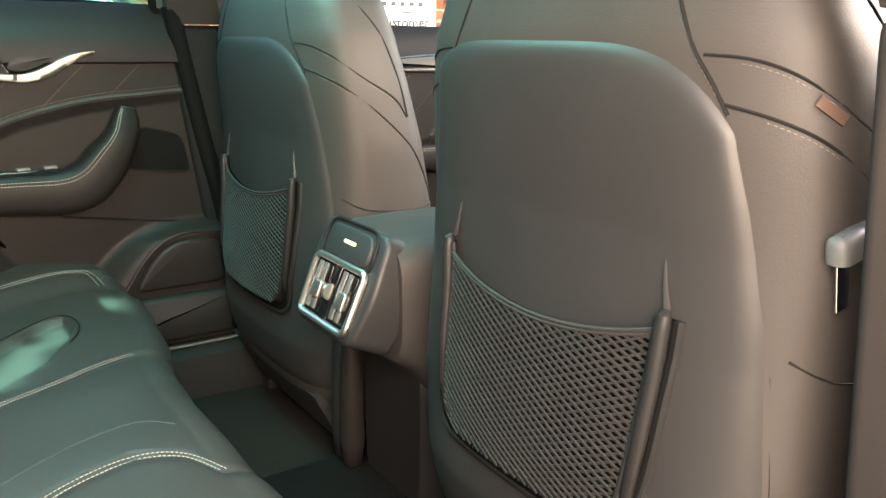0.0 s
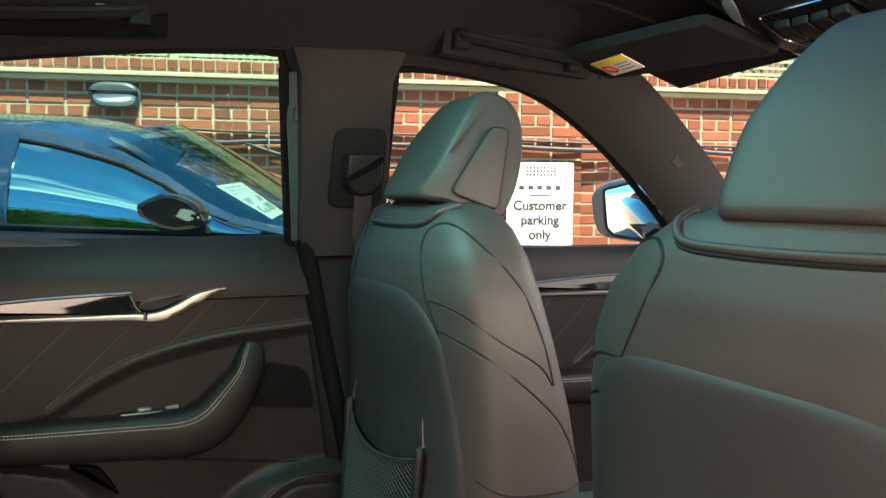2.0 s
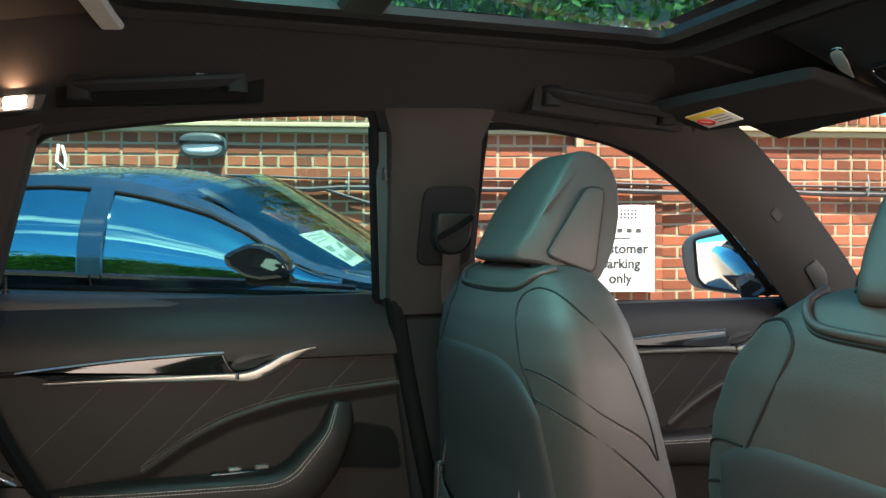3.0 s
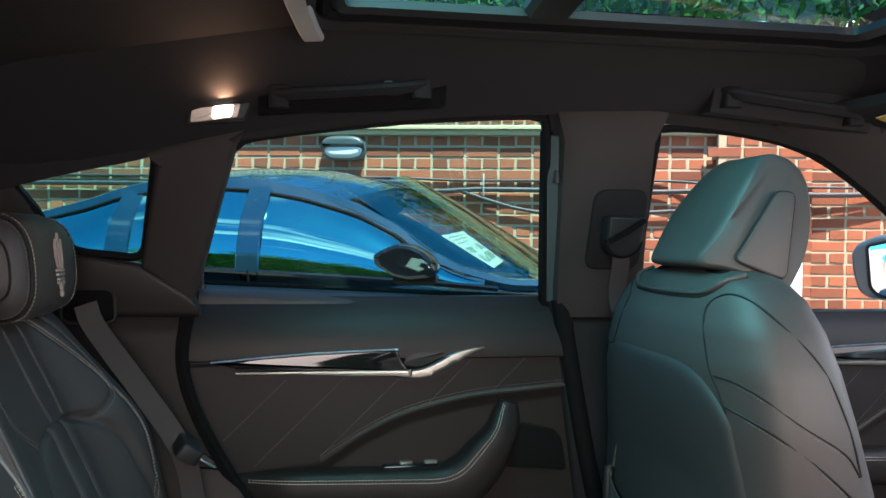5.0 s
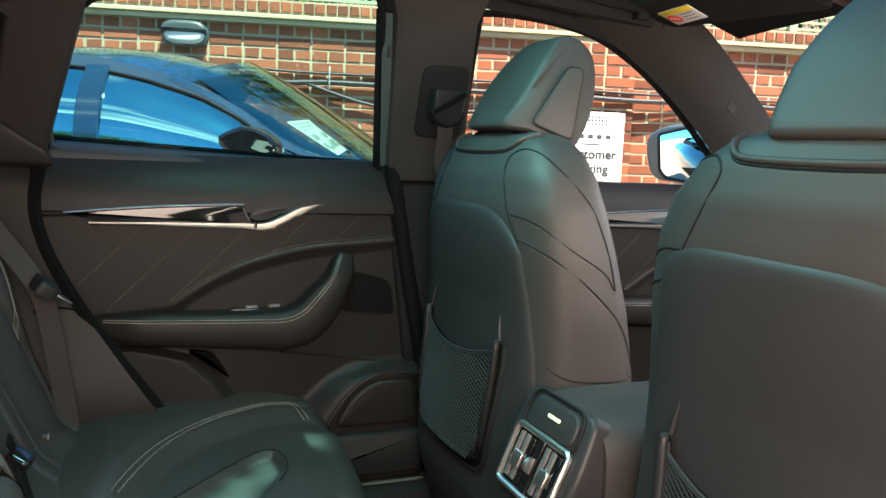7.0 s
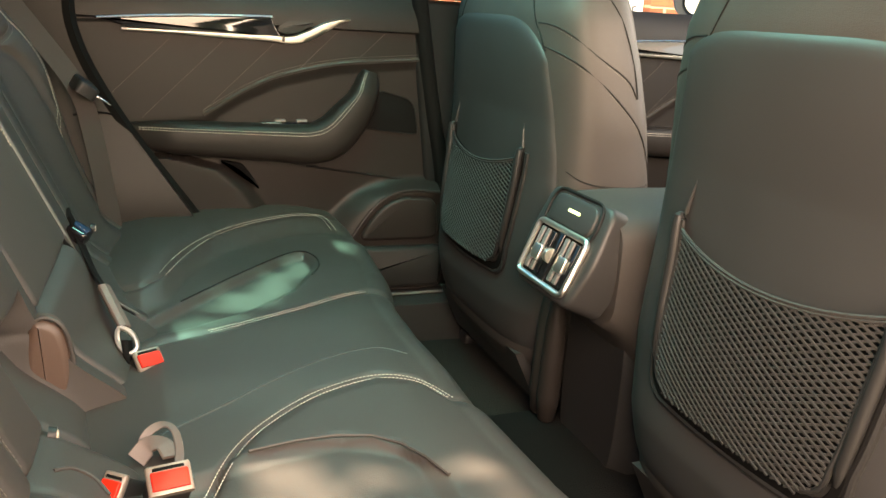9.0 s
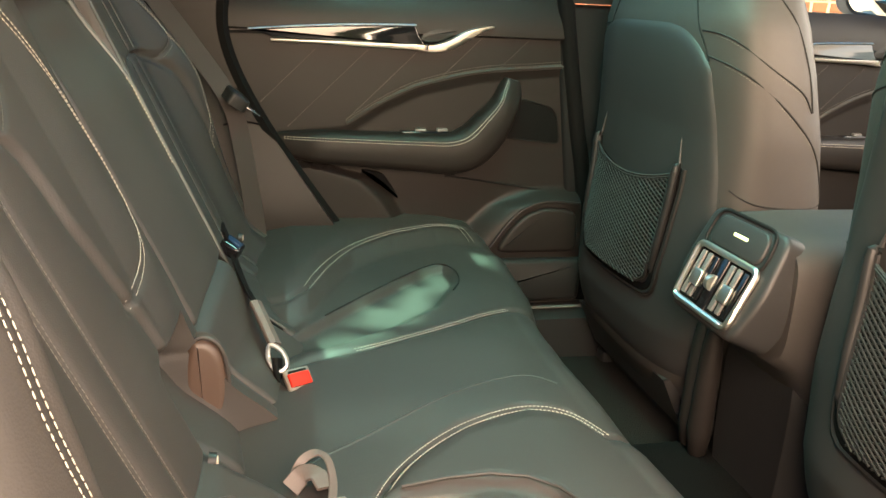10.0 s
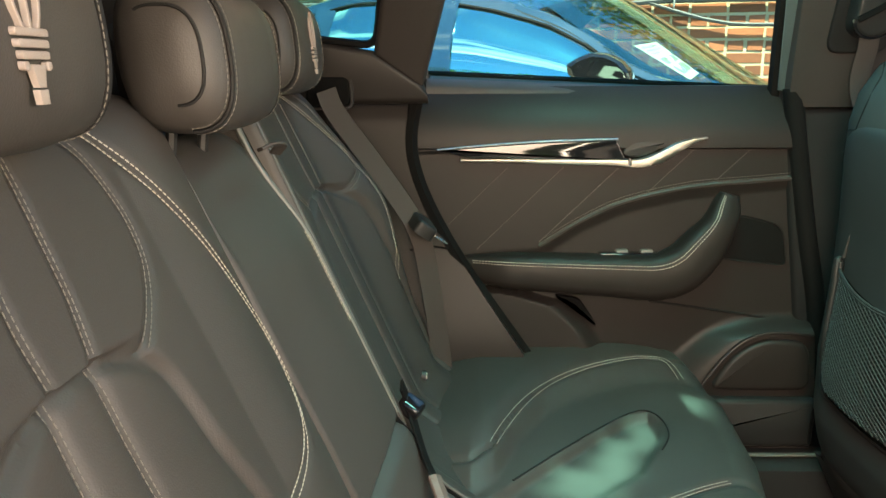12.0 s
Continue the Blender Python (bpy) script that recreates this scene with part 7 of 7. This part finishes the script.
    part("headlamp", prism(smooth_path([(0.70, 0.80, 0), (0.98, 0.74, 0), (1.02, 0.80, 0), (0.78, 0.86, 0)], 4, closed=True), lambda u, v, d: Vector((u, CV + s * (0.79 - 0.25 * (u - 0.70) + d), v)), 0.0, 0.05, 0.02), BRIGHT, car)
part("windscreen", sheet(lambda a, b: Vector((-0.92 + 0.90 * a - (0.20 + 0.30 * a) * (2 * b - 1) ** 2, CV + (2 * b - 1) * (0.72 + 0.14 * a), 1.560 - 0.525 * a ** 1.08 - (0.115 - 0.10 * a) * (2 * b - 1) ** 2)), 16, 16), SCREENGLASS, car, "raked clear windscreen")
part("rear_screen", sheet(lambda a, b: Vector((-3.25 + 0.9 * a, CV + (2 * b - 1) * 0.60, 1.095 + 0.30 * a)), 6, 6), CARGLASS, car)
part("dash_top", sheet(lambda a, b: Vector((-0.75 + 0.50 * a, CV + (2 * b - 1) * 0.72, 1.015 + 0.03 * math.sin(a * 3))), 10, 6, back=(0, 0, -0.25)), surface("dark dash top", (0.03, 0.03, 0.03), 0.7, grain=300), car)
part("cabin_inside", box((-2.6, CV - 0.80, 0.5), (-0.75, CV + 0.80, 0.80), 0.05), surface("dark cabin trim", (0.02, 0.02, 0.02), 0.8), car)
for v in (-0.36, 0.36):
    part("car_headrest", loft([[Vector((-1.75 + 0.05 * f * math.cos(a) + 0.1, CV + v + 0.13 * f * math.sin(a), z)) for a in [2 * math.pi * k / 14 for k in range(14)]] for z, f in ((0.80, 1.6), (1.10, 1.5), (1.16, 0.8), (1.20, 0.95), (1.32, 0.95), (1.35, 0.5))]), HIDE, car)
part("grille_bar", tube([Vector((1.22, CV + v, 0.62)) for v in (-0.4, -0.2, 0, 0.2, 0.4)], 0.03), BRIGHT, car)
wiper = smooth_path([(-0.30, CV - 0.62, 1.062), (-0.36, CV - 0.40, 1.10), (-0.42, CV - 0.10, 1.145), (-0.44, CV + 0.10, 1.155)], 6)
part("wiper", tube(wiper, 0.009), RUBBER, car)
# printed sheet behind the windscreen
sh = thing("dash_paper", "white printed sheet lying behind the windscreen of the parked car", "paper", at=tuple(yd(CU, 0, 0)), turn=-15.4)
A4 = [Vector((-0.709, 2.65, 1.256)), Vector((-0.628, 2.95, 1.279)), Vector((-0.433, 2.95, 1.138)), Vector((-0.472, 2.65, 1.114))]
def pp(u, v, d):
    """Across (u) and down (v) the leaning sheet."""
    return A4[0].lerp(A4[1], u).lerp(A4[3].lerp(A4[2], u), v) + Vector((0.45, -0.15, 0.85)) * d
PAPER = surface("white printed paper", (0.78, 0.79, 0.75), 0.7, grain=80, bump=0.02, vary=0.05)
part("sheet", prism([(0, 0), (1, 0), (1, 1), (0, 1)], pp, -0.002, 0.0, 0.0008), PAPER, sh)
for a, b, c, d in ((0.12, 0.48, 0.42, 0.58), (0.54, 0.90, 0.40, 0.56), (0.12, 0.48, 0.66, 0.86), (0.54, 0.90, 0.64, 0.84)):
    part("printed_block", prism([(a, c), (b, c), (b, d), (a, d)], pp, 0.0, 0.002, 0.0005), surface("grey print", (0.30, 0.36, 0.32), 0.8, grain=60, vary=0.5), sh)
for k in range(3):
    part("printed_line", prism([(0.12, 0.08 + 0.09 * k), (0.80, 0.08 + 0.09 * k), (0.80, 0.11 + 0.09 * k), (0.12, 0.11 + 0.09 * k)], pp, 0.0, 0.0015, 0.0003), surface("pale print", (0.45, 0.47, 0.45), 0.8, grain=60), sh)

# ---- far front door mirror of this car ----
wm = thing("door_mirror", "grey-blue door mirror with bright reflecting glass", "mirror", turn=0)
MC = Vector((0.985, 1.065, 1.170))
R = pose(MC.x, MC.y, MC.z, 0, -6, 28)
poly = round_poly([(-0.072, 0.045), (-0.055, 0.070), (-0.006, 0.092), (0.078, 0.100), (0.168, 0.089), (0.190, 0.064), (0.205, 0.000), (0.150, -0.092), (0.083, -0.089), (-0.029, -0.078), (-0.055, -0.060), (-0.070, -0.008)], 0.015, 4)
face_poly = round_poly([(-0.027, 0.066), (0.061, 0.086), (0.142, 0.083), (0.166, 0.066), (0.155, 0.002), (0.129, -0.081), (0.056, -0.075), (0.000, -0.068), (-0.022, -0.045)], 0.012, 4)
mp = lambda u, v, d: R @ Vector((d, -u, v))
part("mirror_shell", prism(poly, lambda u, v, d: mp(u, v, -d), -0.11, 0.0, 0.012, steps=4), surface("grey-blue mirror shell", (0.05, 0.07, 0.08), 0.3, coat=0.5, grain=300, bump=0), wm)
part("mirror_rim", tube([mp(u, v, -0.003) for u, v in face_poly], 0.005, closed=True), PLASTIC, wm)
part("mirror_glass", prism(face_poly, lambda u, v, d: mp(u, v, -d), -0.002, 0.004, 0.001), surface("silvered mirror glass", (0.92, 0.93, 0.92), 0.02, metal=1.0, grain=10, bump=0, vary=0.01, wear=0.01), wm, "silvered mirror glass")
part("mirror_arm", tube([(1.02, 0.92, 1.10), (1.05, 0.98, 1.12), (1.03, 1.05, 1.14)], 0.03), PLASTIC, wm)
part("mirror_sail", prism([(0.90, 1.10), (1.15, 1.10), (1.05, 1.20)], lambda u, v, d: Vector((u, 0.76 - 0.4 * (v - 1.1) + d, v)), 0.0, 0.02, 0.005), PLASTIC, wm)

# ---- trees behind the wall and greenery opposite ----
LEAF = surface("green leaves", (0.045, 0.085, 0.012), 0.6, grain=30, bump=0.2, rand=0.5, vary=0.4, spec=0.12)
# Lighter than LEAF: sun glowing through the leaves, put into the colour.
HEDGE = surface("hedge leaves brightened for backlight", (0.10, 0.20, 0.022), 0.6, grain=30, bump=0.2, rand=0.5, vary=0.4, spec=0.12)
BARK = surface("brown bark", (0.07, 0.05, 0.035), 0.95, grain=40, bump=0.8, dist=0.01)


def leaf_cloud(name, blobs, n, size, seed, parent, leaf=None):
    rnd = random.Random(seed)
    verts, faces = [], []
    for _ in range(n):
        c, r = rnd.choice(blobs)
        d = Vector((rnd.gauss(0, 1), rnd.gauss(0, 1), rnd.gauss(0, 1))).normalized()
        p = Vector(c) + d * r * rnd.uniform(0.55, 1.08) ** 0.6
        a = Vector((rnd.gauss(0, 1), rnd.gauss(0, 1), rnd.gauss(0, 1))).normalized()
        b = a.cross(Vector((rnd.gauss(0, 1), rnd.gauss(0, 1), rnd.gauss(0, 1)))).normalized()
        s = size * rnd.uniform(0.6, 1.3)
        k = len(verts)
        verts += [tuple(p - a * s), tuple(p + b * s * 0.42 + a * 0.1 * s), tuple(p + a * s), tuple(p - b * s * 0.42 + a * 0.1 * s)]
        faces.append((k, k + 1, k + 2, k + 3))
    me = bpy.data.meshes.new(name)
    me.from_pydata(verts, [], faces)
    me.materials.append(leaf or LEAF)
    ob = new(name, me)
    ob.parent = parent
    return tagged(ob, kind="stuff")


def tree(u, v, h, spread, seed, n=5200, size=0.085):
    rnd = random.Random(seed)
    th = thing("tree", "leafy green tree behind the brick wall", "tree", group="trees behind the wall")
    base = yd(u, v, 0)
    th.location = base
    trunk = smooth_path([(0, 0, 0), (0.1, 0.05, h * 0.25), (-0.05, 0.1, h * 0.5), (0.1, 0, h * 0.85)], 5)
    part("trunk", tube(trunk, [0.20 - 0.15 * k / (len(trunk) - 1) for k in range(len(trunk))], n=9), BARK, th)
    blobs = []
    for k in range(11):
        a = rnd.uniform(0, 6.28)
        z0 = h * rnd.uniform(0.22, 0.6)
        tip = Vector((spread * math.cos(a) * rnd.uniform(0.4, 1), spread * math.sin(a) * rnd.uniform(0.4, 1), z0 + h * rnd.uniform(0.12, 0.38)))
        part("limb", tube(smooth_path([(0, 0, z0), tuple(tip * 0.5 + Vector((0, 0, z0 * 0.5))), tuple(tip)], 4), [0.07, 0.065, 0.06, 0.055, 0.05, 0.04, 0.03, 0.025, 0.02]), BARK, th)
        blobs.append((tip, spread * rnd.uniform(0.30, 0.5)))
        blobs.append((tip * 0.7 + Vector((0, 0, z0 * 0.3)), spread * rnd.uniform(0.22, 0.4)))
    blobs.append((Vector((0, 0, h * 0.92)), spread * 0.5))
    leaf_cloud("crown", blobs, n, size, seed, th)
    return th


# unseen tree added beside the car to block the sun, except through cut gaps
def shade_tree():
    th = thing("tree", "unseen leafy tree added to shade the car, with gaps for sun patches", "tree", at=(5.2, -4.4, 0))
    inv = th.matrix_world.inverted()
    trunk = smooth_path([(0, 0, 0), (-0.1, 0.1, 2.2), (-0.3, 0.2, 3.8), (-0.9, 0.6, 5.2)], 6)
    part("trunk", tube(trunk, [0.26 - 0.18 * k / (len(trunk) - 1) for k in range(len(trunk))], n=10), BARK, th)
    rnd = random.Random(21)
    blobs = []
    for k in range(26):
        c = Vector((rnd.uniform(-0.7, 1.7), rnd.uniform(-2.5, -0.7), rnd.uniform(3.9, 4.8)))
        blobs.append((c, rnd.uniform(0.45, 0.65)))
        if k % 3 == 0:
            part("limb", tube(smooth_path([(-0.35, 0.22, 4.0), tuple(inv @ (c * 0.5 + Vector((2.4, -2.1, 2.3)))), tuple(inv @ c)], 4), [0.09, 0.08, 0.07, 0.06, 0.05, 0.045, 0.04, 0.03, 0.02]), BARK, th)
    # Sun paths kept free of leaves, to shape the patches on the bench.
    gaps = [(Vector((x, y, 0.585)), r) for x, y, r in ((-0.318, 0.412, 0.040), (-0.360, 0.350, 0.052), (-0.410, 0.285, 0.060), (-0.460, 0.220, 0.064), (-0.510, 0.160, 0.062), (-0.560, 0.105, 0.056), (-0.610, 0.075, 0.050), (-0.225, 0.505, 0.034), (-0.255, 0.490, 0.030))]
    verts, faces = [], []
    for _ in range(42000):
        c, r = rnd.choice(blobs)
        d = Vector((rnd.gauss(0, 1), rnd.gauss(0, 1), rnd.gauss(0, 1))).normalized()
        p = c + d * r * rnd.uniform(0.3, 1.05)
        s = 0.085 * rnd.uniform(0.6, 1.3)
        a = Vector((rnd.gauss(0, 1), rnd.gauss(0, 1), rnd.gauss(0, 0.6))).normalized()
        b = a.cross(Vector((rnd.gauss(0, 1), rnd.gauss(0, 1), rnd.gauss(0, 1)))).normalized()
        open_sky = False
        for g0, gr in gaps:
            q = p - g0
            if (q - SUN_TO * q.dot(SUN_TO)).length < gr + 0.4 * s:
                open_sky = True
        # Crown thinned here so that soft sun reaches the near cushion.
        q = p - Vector((-0.36, -0.48, 0.585))
        far = (q - SUN_TO * q.dot(SUN_TO)).length
        if far < 0.42 and rnd.random() < 0.97 - 0.35 * (far / 0.42) ** 3:
            open_sky = True
        if open_sky:
            continue
        p = inv @ p
        k = len(verts)
        verts += [tuple(p - a * s), tuple(p + b * s * 0.45), tuple(p + a * s), tuple(p - b * s * 0.45)]
        faces.append((k, k + 1, k + 2, k + 3))
    me = bpy.data.meshes.new("crown")
    me.from_pydata(verts, [], faces)
    me.materials.append(LEAF)
    ob = new("crown", me)
    ob.parent = th
    tagged(ob, kind="stuff")
shade_tree()

for i, (u, v, h, sp) in enumerate(((-5.5, 8.5, 6.5, 2.4), (-2.2, 9.5, 7.5, 2.6), (1.0, 8.6, 7.0, 2.5), (4.2, 9.4, 8.0, 2.8), (7.5, 8.2, 6.5, 2.5), (11.0, 9.0, 7.5, 2.8), (-9.0, 9.0, 7.0, 2.6))):
    tree(u, v, h, sp, 40 + i)
hedge = thing("hedge", "tall green hedge across the car park", "hedge", turn=-15.4)
rnd2 = random.Random(9)
hb = [(Vector((-26 + 1.0 * k, -12.5 + rnd2.uniform(-0.4, 0.4), 5.6 + rnd2.uniform(-0.7, 0.9))), 1.1) for k in range(46)]
hb += [(Vector((-26 + 1.3 * k, -12.6, z)), 1.1) for z in (0.6, 2.0, 3.4, 4.6) for k in range(36)]
leaf_cloud("hedge_leaves", hb, 52000, 0.13, 77, hedge, HEDGE)
part("hedge_core", box((-27, -13.1, 0), (21, -12.3, 5.4), 0.2), HEDGE, hedge)

# house behind the trees and one across the car park
def house(u, v, w, d, h, label, turn=-15.4):
    th = thing("house", label, "house", at=tuple(yd(u, v, 0)), turn=turn)
    part("wall", box((-w / 2, -d / 2, 0), (w / 2, d / 2, h), 0.02), surface("brown brickwork", (0.26, 0.15, 0.10), 0.9, grain=20, bump=0.4), th)
    rb = bmesh.new()
    loft([[Vector((x, -d / 2 - 0.3, h)), Vector((x, 0, h + 2.2)), Vector((x, d / 2 + 0.3, h)), Vector((x, d / 2 + 0.3, h - 0.1)), Vector((x, -d / 2 - 0.3, h - 0.1))] for x in (-w / 2 - 0.3, w / 2 + 0.3)], rb)
    part("roof", rb, surface("slate roof", (0.10, 0.10, 0.11), 0.8, grain=14, bump=0.5), th)
    for k in range(int(w / 2.4)):
        for lvl in range(2):
            x, z = -w / 2 + 1.4 + 2.4 * k, 1.0 + 2.7 * lvl
            for sgn in (-1, 1):
                win = part("window", box((x - 0.55, sgn * (d / 2) - 0.04, z), (x + 0.55, sgn * (d / 2) + 0.04, z + 1.4), 0.01), surface("white window paint", (0.75, 0.75, 0.73), 0.5, grain=60), th)
                part("pane", box((x - 0.47, sgn * (d / 2 + 0.03) - 0.03, z + 0.08), (x + 0.47, sgn * (d / 2 + 0.03) + 0.03, z + 1.32), 0.005), surface("dark glass", (0.02, 0.025, 0.03), 0.05, grain=10, bump=0), win)
    return th
house(2.0, 17.0, 14, 7, 6.0, "brown brick house with white windows behind the trees")
house(-30, -20.0, 12, 8, 5.5, "brick house with a slate roof beyond the hedge")
